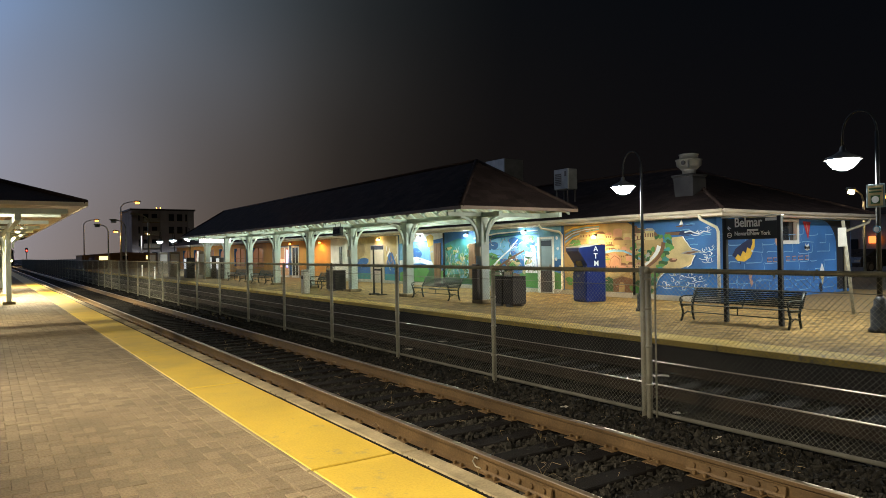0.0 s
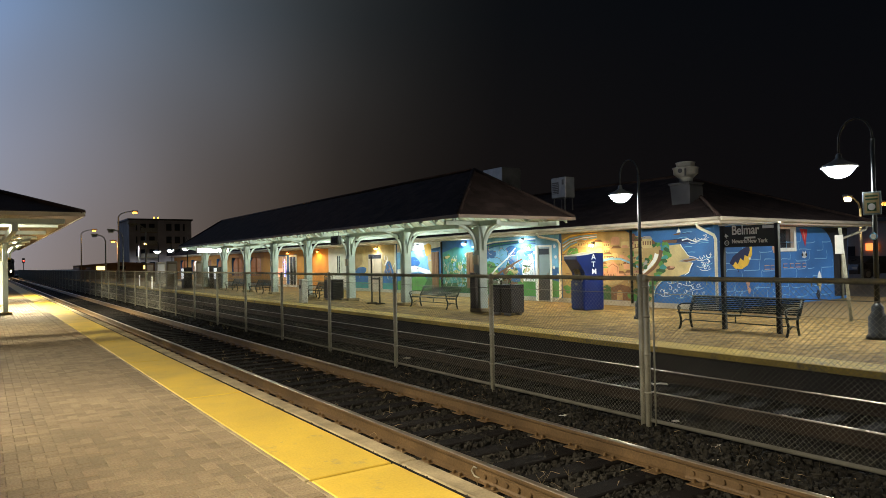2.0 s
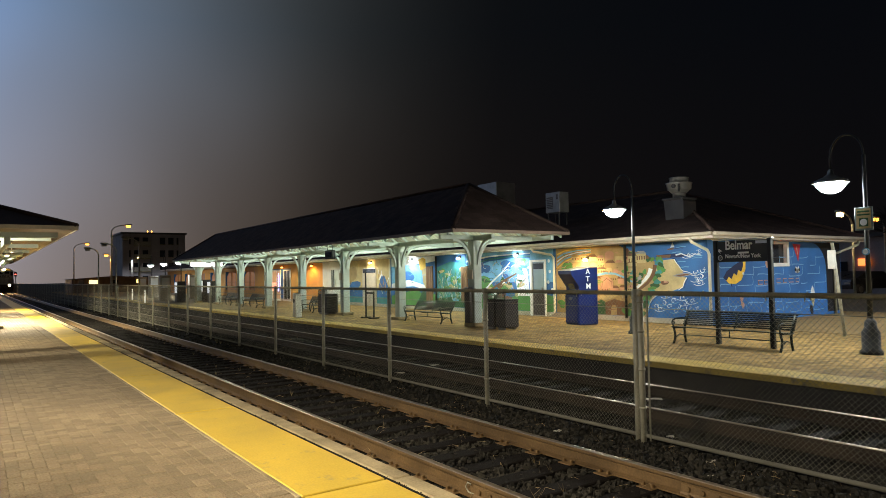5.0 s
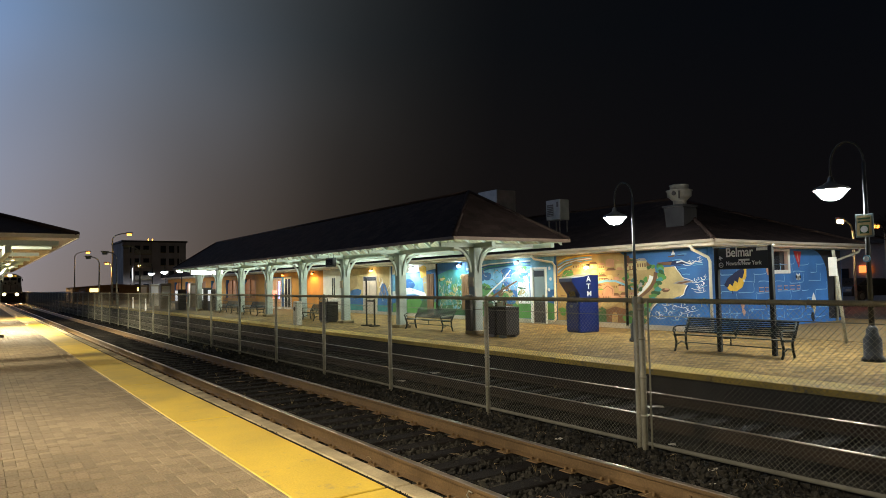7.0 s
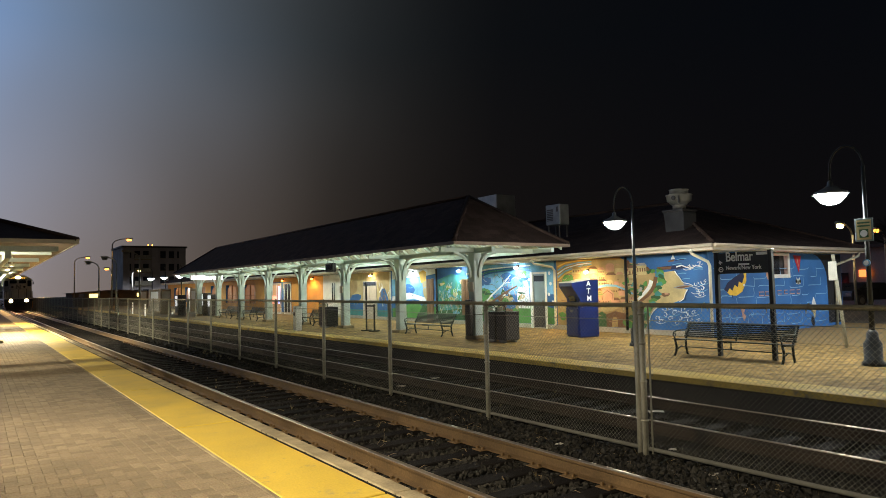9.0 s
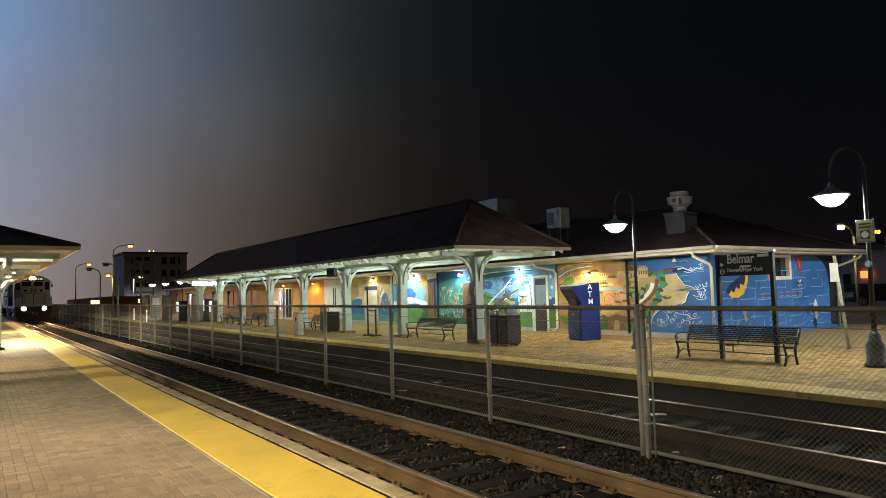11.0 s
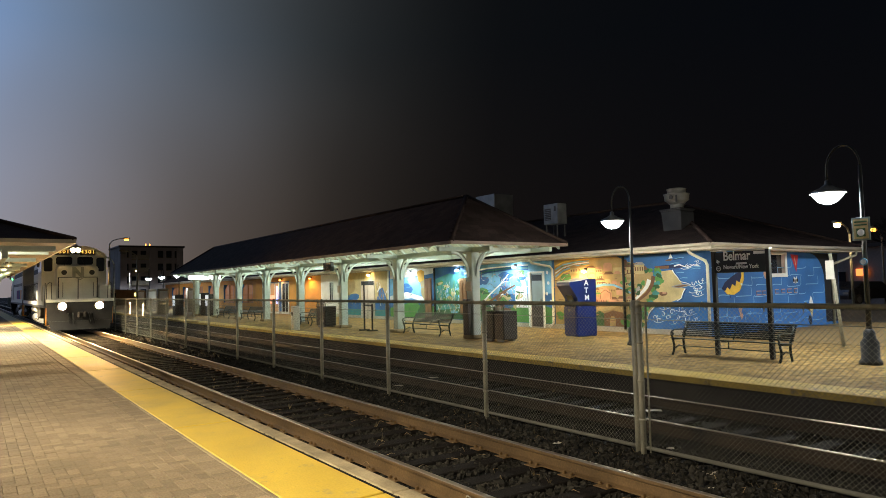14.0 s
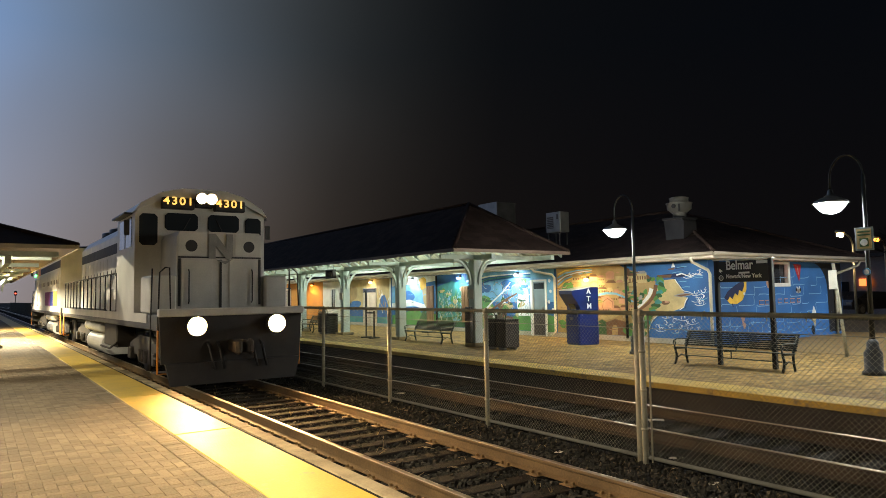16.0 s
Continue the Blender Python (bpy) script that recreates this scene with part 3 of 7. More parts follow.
part("inner_wall", made(box, 21.0, 21.1, END_Y + 0.3, 79.9, 0.1, TOP), M_ORANGE, station)
part("plinth", made(box, WALL_X - 0.035, WALL_X, END_Y - 0.03, 79, 0.12, 0.36), M_FASCIA, station, "tan base course of the wall")
part("plinth", made(box, WALL_X, 25.2, END_Y - 0.035, END_Y, -0.1, 0.18), M_FASCIA, station)

# roof: hips over deep eaves
EX0, EX1, EY0, EY1, EZ = 17.3, 26.6, 11.4, 80.6, 2.80


def hip_roof(x0, x1, y0, y1, z, rise, thick, mat, parent, courses=0, hollow=False):
    bm = bmesh.new()
    h = (x1 - x0) / 2
    xm = (x0 + x1) / 2
    a, b = (xm, y0 + h, z + thick + rise), (xm, y1 - h, z + thick + rise)
    c = [(x0, y0, z + thick), (x1, y0, z + thick), (x1, y1, z + thick), (x0, y1, z + thick)]
    d = [(p[0], p[1], z) for p in c]
    quad(bm, c[0], c[3], b, a)
    quad(bm, c[2], c[1], a, b)
    quad(bm, c[1], c[0], a)
    quad(bm, c[3], c[2], b)
    for i in range(4):
        quad(bm, c[i], c[(i + 1) % 4], d[(i + 1) % 4], d[i])
    if hollow:
        e, f = (xm, y0 + h, z + rise), (xm, y1 - h, z + rise)
        quad(bm, d[0], d[3], f, e)
        quad(bm, d[2], d[1], e, f)
        quad(bm, d[1], d[0], e)
        quad(bm, d[3], d[2], f)
    else:
        quad(bm, *d)
    roof = part("roof", bm, mat, parent, "dark red-brown shingled hip roof")
    for p, q in ((c[0], a), (c[1], a), (c[2], b), (c[3], b), (a, b)):
        part("hip_cap", made(tube, [(p[0], p[1], p[2] + 0.01), (q[0], q[1], q[2] + 0.01)], 0.07, 8), mat, roof)
    if courses:
        bm = bmesh.new()
        r = random.Random(courses)
        for k in range(courses):
            t = k / courses
            dx, dz = h * t, rise * t
            hh, w = rise / courses, h / courses
            yy = y0 + dx
            while yy < min(y1 - dx, y0 + 34):
                ln = r.uniform(0.28, 0.42)
                e = r.uniform(0.006, 0.018)
                quad(bm, (x0 + dx - 0.01, yy, z + thick + dz + e), (x0 + dx - 0.01, yy + ln - 0.01, z + thick + dz + e),
                     (x0 + dx + w, yy + ln - 0.01, z + thick + dz + hh + 0.004), (x0 + dx + w, yy, z + thick + dz + hh + 0.004))
                yy += ln
            xx_ = x0 + dx
            while xx_ < x1 - dx:
                ln = min(r.uniform(0.28, 0.42), x1 - dx - xx_)
                e = r.uniform(0.006, 0.018)
                quad(bm, (xx_, y0 + dx - 0.01, z + thick + dz + e), (xx_ + ln - 0.01, y0 + dx - 0.01, z + thick + dz + e),
                     (xx_ + ln - 0.01, y0 + dx + w, z + thick + dz + hh + 0.004), (xx_, y0 + dx + w, z + thick + dz + hh + 0.004))
                xx_ += ln
        ob = part("shingle_course", bm, M_SHINGLE_P, roof)
        tagged(ob, kind="stuff")
    return roof


def open_roof(x0, x1, y0, y1, z, rise, thick, parent, courses=0, boards=None):
    """A hip roof that is open below: shingles above, boards on the underside."""
    roof = hip_roof(x0, x1, y0, y1, z, rise, thick, M_SHINGLE, parent, courses, True)
    bm = bmesh.new()
    h, xm = (x1 - x0) / 2, (x0 + x1) / 2
    a, b = (xm, y0 + h, z + rise - 0.004), (xm, y1 - h, z + rise - 0.004)
    c = [(x0 + 0.01, y0 + 0.01, z - 0.004), (x1 - 0.01, y0 + 0.01, z - 0.004), (x1 - 0.01, y1 - 0.01, z - 0.004), (x0 + 0.01, y1 - 0.01, z - 0.004)]
    quad(bm, c[0], c[3], b, a)
    quad(bm, c[2], c[1], a, b)
    quad(bm, c[1], c[0], a)
    quad(bm, c[3], c[2], b)
    part("boarding", bm, boards or M_SOFFIT, roof, "boarded underside of the roof")
    return roof


hip_roof(EX0 + 0.03, EX1 - 0.03, EY0 + 0.03, EY1 - 0.03, EZ + 0.02, 1.9, 0.13, M_SHINGLE, station, 18)
bm = bmesh.new()
box(bm, EX0, EX0 + 0.028, EY0, EY1, EZ - 0.04, EZ + 0.14, 0.006)
box(bm, EX0 + 0.03, EX1, EY0, EY0 + 0.028, EZ - 0.04, EZ + 0.14, 0.006)
part("fascia", bm, M_FASCIA, station, "pale tan fascia board of the eaves")
bm = bmesh.new()
for a, b in (((EX0 - 0.05, EY0, EZ + 0.10), (EX0 - 0.05, EY1, EZ + 0.06)), ((EX0, EY0 - 0.05, EZ + 0.10), (EX1, EY0 - 0.05, EZ + 0.06))):
    tube(bm, [a, b], 0.055, 8)
part("gutter", bm, M_FASCIA, station, "pale rain gutter along the eaves")
part("soffit", made(box, EX0 + 0.03, WALL_X, EY0 + 0.03, EY1, EZ - 0.03, EZ + 0.015), M_SOFFIT, station)
part("soffit", made(box, WALL_X, EX1, EY0 + 0.03, END_Y, EZ - 0.03, EZ + 0.015), M_SOFFIT, station)
part("ceiling_slab", made(box, WALL_X, 26, END_Y, 80, TOP + 0.002, EZ - 0.035), M_SOFFIT, station)


def downpipe(pts, mat):
    part("downpipe", made(tube, pts, 0.045, 8), mat, station, "rain downpipe on the wall")


downpipe([(17.26, 12.15, 2.8), (17.28, 12.1, 2.68), (17.78, 11.92, 2.44), (17.85, 11.91, 2.32), (17.85, 11.91, 0.25)], M_SOFFIT)
downpipe([(17.26, 19.05, 2.8), (17.3, 18.95, 2.66), (17.78, 18.48, 2.52), (17.84, 18.42, 2.4), (17.84, 18.42, 0.4), (17.72, 18.55, 0.25)], M_SOFFIT)
downpipe([(26.0, 11.34, 2.78), (25.95, 11.36, 2.65), (25.45, 11.92, 2.35), (25.42, 11.94, 2.2), (25.42, 11.94, 0.2)], M_GALV)
downpipe([(17.84, 26.3, 2.72), (17.84, 26.3, 0.3)], M_BLACKIRON)
downpipe([(17.84, 15.05, 2.72), (17.84, 15.05, 1.6), (17.84, 15.05, 0.3)], M_BLACKIRON)
downpipe([(17.84, 30.6, 2.72), (17.84, 30.6, 0.3)], M_SOFFIT)

# doors and windows of the track side
door = part("door", made(box, 17.872, 18.03, 18.985, 19.635, 0.2, 2.27, 0.004), M_DOORGREY, station, "grey-green steel door, shut")
bm = bmesh.new()
for a in ((17.85, 17.90, 18.90, 18.982, 0.2, 2.36), (17.83, 17.90, 19.638, 19.78, 0.2, 2.36), (17.85, 17.90, 18.985, 19.635, 2.28, 2.36)):
    box(bm, *a, 0.006)
part("frame", bm, M_WHITE, door)
part("transom_pane", made(box, 17.86, 17.8715, 19.04, 19.58, 2.0, 2.22), M_GLASS, door)
part("kick_plate", made(box, 17.862, 17.8715, 19.0, 19.62, 0.24, 1.05), M_GRIME, door, "dark lower door panel")
part("handle", made(box, 17.82, 17.8715, 19.07, 19.11, 1.15, 1.3, 0.006), M_METAL, door)
door = part("door", made(box, 17.875, 18.02, 26.64, 27.2, 0.2, 2.26, 0.004), M_DOOR, station, "brown wooden plank door, shut")
for k in range(4):
    part("plank", made(box, 17.855, 17.8745, 26.65 + 0.14 * k, 26.77 + 0.14 * k, 0.25, 2.2, 0.004), M_DOOR, door)
shutter = part("shutter", made(box, 17.86, 17.9, 23.85, 24.35, 0.6, 2.2, 0.004), M_DOOR, station, "brown slatted wooden shutter")
for k in range(4):
    part("slat", made(box, 17.84, 17.859, 23.87 + 0.12 * k, 23.96 + 0.12 * k, 0.65, 2.15, 0.004), M_DOOR, shutter)
doorway = part("door", made(box, 17.872, 18.03, 32.12, 33.68, 0.2, 2.28, 0.004), M_FASCIA, station, "pale double door under a dark transom")
part("transom_pane", made(box, 17.855, 17.8715, 32.2, 33.6, 2.02, 2.24), M_GLASS, doorway)
for y in (32.14, 32.9, 33.6):
    part("frame", made(box, 17.85, 17.8715, y, y + 0.06, 0.2, 2.0, 0.004), M_FASCIA, doorway)


def window(y0, y1, z0, z1, lit, name="window", label="window with a pale wooden frame"):
    pane = part(name, made(box, 17.88, 18.035, y0, y1, z0, z1), lit, station, label)
    bm = bmesh.new()
    for a in ((y0 - 0.05, y0 + 0.06, z0 - 0.05, z1 + 0.05), (y1 - 0.06, y1 + 0.05, z0 - 0.05, z1 + 0.05)):
        box(bm, 17.85, 17.8795, *a, 0.005)
    for a in ((y0 + 0.06, y1 - 0.06, z0 - 0.05, z0 + 0.05), (y0 + 0.06, y1 - 0.06, z1 - 0.05, z1 + 0.05)):
        box(bm, 17.852, 17.8795, *a, 0.005)
    part("frame", bm, M_WHITE, pane)
    for k in range(1, max(2, int((y1 - y0) / 0.8))):
        y = y0 + (y1 - y0) * k / max(2, int((y1 - y0) / 0.8))
        part("mullion", made(box, 17.855, 17.8795, y - 0.025, y + 0.025, z0 + 0.05, z1 - 0.05), M_WHITE, pane)
    return pane


window(37.2, 37.75, 1.1, 2.3, M_GLASS)
G_ENTRY = glow("lit_entrance_hall_pane", (1.0, 0.48, 0.14), 0.42, 0.12)
window(46.0, 49.2, 0.25, 2.35, G_ENTRY, label="lit glazed entrance front of the waiting room")
window(44.2, 45.4, 0.25, 2.35, M_GLASS, label="dark glazed entrance door")
G_NEON = glow("blue_neon_sign", (0.15, 0.25, 1.0), 6)
G_NEONRED = glow("red_neon_panel", (1.0, 0.14, 0.03), 1.6)
part("neon_tube", made(tube, [(17.8, 46.2, 0.9), (17.8, 46.2, 2.15)], 0.035, 8), G_NEON, station, "glowing blue neon tube beside the entrance")
part("lit_panel", made(box, 17.83, 17.86, 46.8, 47.9, 0.9, 1.5), G_NEONRED, station, "glowing orange-red panel in the entrance")
for k in range(6):
    y0 = 51.5 + 4.6 * k
    arch = [(y0, 0.9), (y0 + 2.7, 0.9), (y0 + 2.7, 1.9)] + [(y0 + 1.35 + 1.35 * math.cos(a * math.pi / 10), 1.9 + 0.48 * math.sin(a * math.pi / 10)) for a in range(1, 10)] + [(y0, 1.9)]
    pane = part("window", made(extrude, arch, 18.02, 18.035), G_ORANGEROOM, station, "arched window lit orange from inside")
    part("mullion", made(box, 17.96, 18.018, y0 + 1.3, y0 + 1.4, 0.9, 2.38), M_DOOR, pane)
    part("mullion", made(box, 17.96, 18.018, y0 + 0.02, y0 + 2.68, 1.5, 1.57), M_DOOR, pane)

# window of the end wall
pane = part("window", made(box, 21.35, 22.35, 12.10, 12.115, 1.98, 2.72), M_GLASS, station, "small dark window with a white frame in the end wall")
bm = bmesh.new()
for a in ((21.28, 21.40, 1.92, 2.74), (22.29, 22.42, 1.92, 2.74)):
    box(bm, a[0], a[1], 11.955, 12.09, a[2], a[3], 0.006)
for a in ((21.40, 22.29, 1.92, 2.04), (21.40, 22.29, 2.66, 2.74)):
    box(bm, a[0], a[1], 11.957, 12.09, a[2], a[3], 0.006)
part("frame", bm, M_WHITE, pane)
part("exit_light", made(box, 21.5, 21.62, 12.08, 12.098, 2.35, 2.5), G_RED, pane, "small red light behind the pane")


# ---- mural on the track side and the end wall ----
def shape(outline, mat, layer=1, side="w", name="mural_shape"):
    e = 0.003 * layer
    if side == "w":
        return part(name, made(extrude, outline, WALL_X - e, WALL_X + 0.001), mat, west)
    return part(name, made(extrude, outline, END_Y - e, END_Y + 0.001, "xz"), mat, south)


def blob(u, v, ru, rv, seed, n=18, rough=0.25, lo=0.37, hi=2.74):
    r = random.Random(seed)
    ph = [r.uniform(0, 6.3) for _ in range(4)]
    pts = []
    for k in range(n):
        a = 2 * math.pi * k / n
        s = 1 + rough * (0.6 * math.sin(2 * a + ph[0]) + 0.4 * math.sin(3 * a + ph[1]) + 0.3 * math.sin(5 * a + ph[2]))
        pts.append((u + ru * s * math.cos(a), min(hi, max(lo, v + rv * s * math.sin(a)))))
    return pts


def stroke(pts, w, mat, layer=3, side="w", name="mural_line"):
    """A painted line of width w along points (u, z)."""
    e = 0.003 * layer
    bm = bmesh.new()
    L, R = [], []
    for i, p in enumerate(pts):
        q0, q1 = pts[max(0, i - 1)], pts[min(len(pts) - 1, i + 1)]
        d = Vector((q1[0] - q0[0], q1[1] - q0[1]))
        d = d.normalized() if d.length else Vector((1, 0))
        k = w / 2 * (1 - 0.55 * i / len(pts))
        L.append((p[0] - d.y * k, p[1] + d.x * k))
        R.append((p[0] + d.y * k, p[1] - d.x * k))
    for i in range(len(pts) - 1):
        c = (L[i], L[i + 1], R[i + 1], R[i])
        if side == "w":
            quad(bm, *[(WALL_X - e, u, v) for u, v in c])
        else:
            quad(bm, *[(u, END_Y - e, v) for u, v in c])
    return part(name, bm, mat, west if side == "w" else south)


def swirl(u, v, r, turn, flip=1):
    return [(u + flip * r * (1 - 0.085 * k) * math.cos(turn + 0.52 * k), v + r * (1 - 0.085 * k) * math.sin(turn + 0.52 * k)) for k in range(11)]


rm = random.Random(11)
# sea and beach: the sand lies like a headland between the town and the surf
shape([(13.76, 2.17), (13.2, 2.21), (12.94, 1.92), (12.84, 1.77), (13.18, 1.69), (12.74, 1.63), (12.88, 1.34), (13.33, 1.19), (13.86, 1.06), (14.16, 0.82), (14.24, 0.51), (14.39, 0.38), (14.41, 0.93), (14.0, 1.36), (13.9, 1.72)], P_SAND, 1)
for line in (((13.17, 2.21), (13.08, 2.08), (13.0, 2.01), (12.92, 1.88), (12.84, 1.83), (12.68, 1.8), (12.53, 1.74)), ((12.73, 1.63), (12.82, 1.5), (12.87, 1.34), (13.05, 1.25)),
             ((13.33, 1.19), (13.6, 1.14), (13.86, 1.06), (14.02, 0.95), (14.14, 0.82), (14.18, 0.66), (14.21, 0.51))):
    stroke([(u + rm.uniform(-0.015, 0.015), v) for u, v in line], 0.034, P_WHITE, 3)
    stroke([(u - 0.05, v - 0.015) for u, v in line], 0.018, P_NAVY, 2.8)
shape([(13.25, 1.68), (13.08, 1.74), (12.81, 1.78), (12.49, 1.73), (12.94, 1.64)], P_GREY, 4)
shape([(13.15, 1.68), (13.0, 1.72), (12.75, 1.745), (12.6, 1.73), (12.94, 1.66)], P_BROWN, 5)
shape([(13.87, 2.3), (13.62, 2.36), (13.2, 2.38), (12.53, 2.33), (12.86, 2.27), (13.34, 2.25)], P_NAVY, 2)
shape([(13.83, 2.35), (13.27, 2.35), (13.31, 2.26), (13.76, 2.26)], P_BROWN, 3)
shape([(13.42, 2.53), (13.14, 2.57), (13.2, 2.5), (13.38, 2.5)], P_BROWN, 3)
shape([(13.21, 2.73), (13.14, 2.58), (13.29, 2.57)], P_WHITE, 3)
shape(blob(13.55, 1.47, 0.14, 0.07, 8, 14, 0.3), P_BROWN, 3)
shape(blob(13.5, 1.5, 0.07, 0.035, 18, 12, 0.3), P_PINK, 4)
for u, v in ((12.34, 2.42), (12.66, 2.31), (12.16, 1.85), (12.23, 1.65), (12.29, 1.48), (13.73, 0.65), (13.58, 0.83), (13.23, 0.9), (13.17, 0.61), (12.83, 0.85), (12.7, 0.68), (13.5, 1.07), (13.03, 0.73), (12.56, 0.91),
             (13.9, 0.72), (13.4, 0.72), (12.9, 1.02), (12.45, 0.7), (12.42, 1.78), (12.4, 1.58)):
    stroke(swirl(u, v, rm.uniform(0.07, 0.12), rm.uniform(0, 6), rm.choice((-1, 1))), 0.027, P_WHITE, 3)
    stroke(swirl(u - 0.07, v + 0.03, rm.uniform(0.035, 0.06), rm.uniform(0, 6), rm.choice((-1, 1))), 0.018, P_WHITE, 3.1)
    stroke([(u + 0.2, v - 0.05), (u + 0.1, v - 0.09), (u - 0.06, v - 0.08), (u - 0.18, v - 0.03)], 0.02, rm.choice((P_WHITE, P_SKY)), 3)
stroke([(13.1, 2.33), (12.9, 2.37), (12.75, 2.31), (12.6, 2.27), (12.4, 2.34), (12.2, 2.30)], 0.045, P_WHITE, 4)
for k in range(8):
    u, v = rm.uniform(12.1, 13.0), rm.uniform(1.9, 2.6)
    stroke([(u, v), (u + 0.15, v + 0.01), (u + 0.34, v - 0.02)], 0.025, rm.choice((P_SKY, P_NAVY)), 1.5)
# town on the shore: rows of block houses, a road and trees along the coast
shape([(14.3, 0.37), (18.36, 0.37), (18.36, 2.74), (15.35, 2.74), (14.98, 2.56), (14.6, 2.48), (14.15, 2.28), (13.9, 2.15), (13.95, 1.48), (14.38, 0.81)], P_OCHRE, 2)
for k in range(15):
    s = k / 14
    u, v = 13.66 + 0.74 * s ** 1.6 + rm.uniform(-0.06, 0.06), 2.2 - 1.45 * s
    shape(blob(u, v, rm.uniform(0.10, 0.17), rm.uniform(0.07, 0.13), 200 + k, 14, 0.4), (P_GREEN, P_TEAL, P_DARKGREEN)[k % 3], 3 + 0.12 * k)
stroke([(13.88, 2.04), (13.91, 1.9), (13.95, 1.76), (14.06, 1.6), (14.2, 1.46), (14.4, 1.33), (14.6, 1.22)], 0.15, P_BROWN, 5.5)
stroke([(14.05, 1.93), (14.1, 1.8), (14.16, 1.7), (14.28, 1.58), (14.42, 1.46), (14.62, 1.31)], 0.16, P_WHITE, 6)
for k in range(4):
    shape(blob(14.3 + 0.12 * k, 1.82 - 0.1 * k, 0.09, 0.07, 230 + k, 12, 0.4), (P_GREEN, P_DARKGREEN)[k % 2], 6.5 + 0.2 * k)


def painted_house(u, v, w, h, wall, roof, layer, panes):
    shape([(u, v), (u + w, v), (u + w, v + h), (u, v + h)], wall, layer)
    shape([(u - 0.03, v + h), (u + w + 0.03, v + h), (u + w * 0.82, v + h + 0.09), (u + w * 0.2, v + h + 0.09)], roof, layer + 0.1)
    for i in range(panes):
        a = u + w * (i + 0.3) / panes
        shape([(a, v + h * 0.35), (a + 0.05, v + h * 0.35), (a + 0.05, v + h * 0.75), (a, v + h * 0.75)], P_BROWN, layer + 0.2)


painted_house(14.24, 2.12, 0.38, 0.30, P_SAND, P_GREY, 5.0, 4)
painted_house(14.62, 2.02, 0.34, 0.34, P_SAND, P_BROWN, 5.4, 3)
for k in range(9):
    shape(blob(14.02 + 0.12 * k, 2.2 + 0.035 * k + rm.uniform(-0.04, 0.04), rm.uniform(0.08, 0.13), rm.uniform(0.06, 0.1), 260 + k, 12, 0.4), (P_GREEN, P_DARKGREEN, P_BROWN)[k % 3], 4.0 + 0.1 * k)
for k in range(10):
    shape(blob(rm.uniform(14.35, 15.2), rm.uniform(1.5, 2.0), rm.uniform(0.06, 0.12), rm.uniform(0.05, 0.09), 280 + k, 12, 0.4), (P_GREEN, P_DARKGREEN, P_GREY, P_TEAL)[k % 4], 6.4 + 0.1 * k)
k = 0
for row, v0 in enumerate((2.22, 1.98, 1.74, 1.46, 1.16)):
    u = 14.75 + 0.1 * (row % 2)
    while u < 17.25 - 0.12 * row:
        w = rm.uniform(0.26, 0.46)
        painted_house(u, v0 + rm.uniform(-0.04, 0.05), w * 0.86, rm.uniform(0.12, 0.19), rm.choice((P_SAND, P_OCHRE, P_PINK, P_SAND)), rm.choice((P_BROWN, P_OCHRE, P_PINK, P_BROWN, P_SAND)), 3.2 + 0.35 * row + 0.02 * k, rm.choice((0, 0, 2, 3)))
        u += w
        k += 1
stroke([(16.46, 1.72), (15.95, 1.80), (15.53, 1.78), (15.05, 1.62), (14.8, 1.5)], 0.09, P_SKY, 6.5)
shape([(16.17, 1.28), (16.16, 1.51), (16.06, 1.62), (15.91, 1.66), (15.74, 1.62), (15.62, 1.51), (15.63, 1.29)], P_PINK, 7)
stroke([(16.13, 1.3), (16.1, 1.5), (15.91, 1.62), (15.68, 1.5), (15.67, 1.3)], 0.03, P_BROWN, 7.4)
shape([(16.45, 0.38), (15.97, 0.38), (15.97, 0.8), (16.2, 0.9), (16.44, 0.78)], P_DARKGREEN, 3.1)
shape([(17.4, 0.38), (16.5, 0.38), (16.5, 0.7), (17.0, 0.82), (17.4, 0.66)], P_GREEN, 3.1)
shape([(16.0, 0.38), (15.15, 0.38), (15.15, 0.84), (15.6, 0.92), (16.0, 0.8)], P_BROWN, 3.2)
shape([(15.75, 0.38), (15.5, 0.38), (15.5, 0.62), (15.56, 0.72), (15.68, 0.72), (15.75, 0.62)], P_OCHRE, 3.6)
for a, b in ((14.55, 0.45), (14.8, 0.7), (15.05, 0.5), (17.7, 0.6), (18.1, 0.7), (14.7, 1.0)):
    shape(blob(a, b, 0.2, 0.13, int(a * 30), 16, 0.35), P_GREEN if a > 14.9 else P_DARKGREEN, 3.7 + 0.1 * (a - 14))
stroke([(16.3, 1.02), (16.0, 0.95), (15.7, 1.0), (15.3, 1.16), (15.0, 1.22)], 0.16, P_SAND, 6.6)
shape(blob(17.75, 2.0, 0.32, 0.22, 70, 18, 0.2), P_GREEN, 2.6)
for k in range(5):
    stroke([(18.3, 2.0 + 0.13 * k), (17.9, 2.25 + 0.1 * k), (17.3, 2.42 + 0.07 * k), (16.6, 2.5 + 0.05 * k)], 0.05, (P_YELLOW, P_SKY, P_WHITE, P_SKY, P_YELLOW)[k], 3)
for k in range(70):
    u, v = rm.uniform(14.5, 18.2), rm.uniform(0.5, 2.6)
    t = rm.uniform(-0.4, 0.4)
    stroke([(u, v), (u + t * 0.5, v + rm.uniform(-0.03, 0.05)), (u + t, v + rm.uniform(-0.05, 0.07))], rm.uniform(0.015, 0.035), rm.choice((P_BROWN, P_BROWN, P_SAND, P_GREEN, P_PINK)), 7.6 + 0.02 * k)
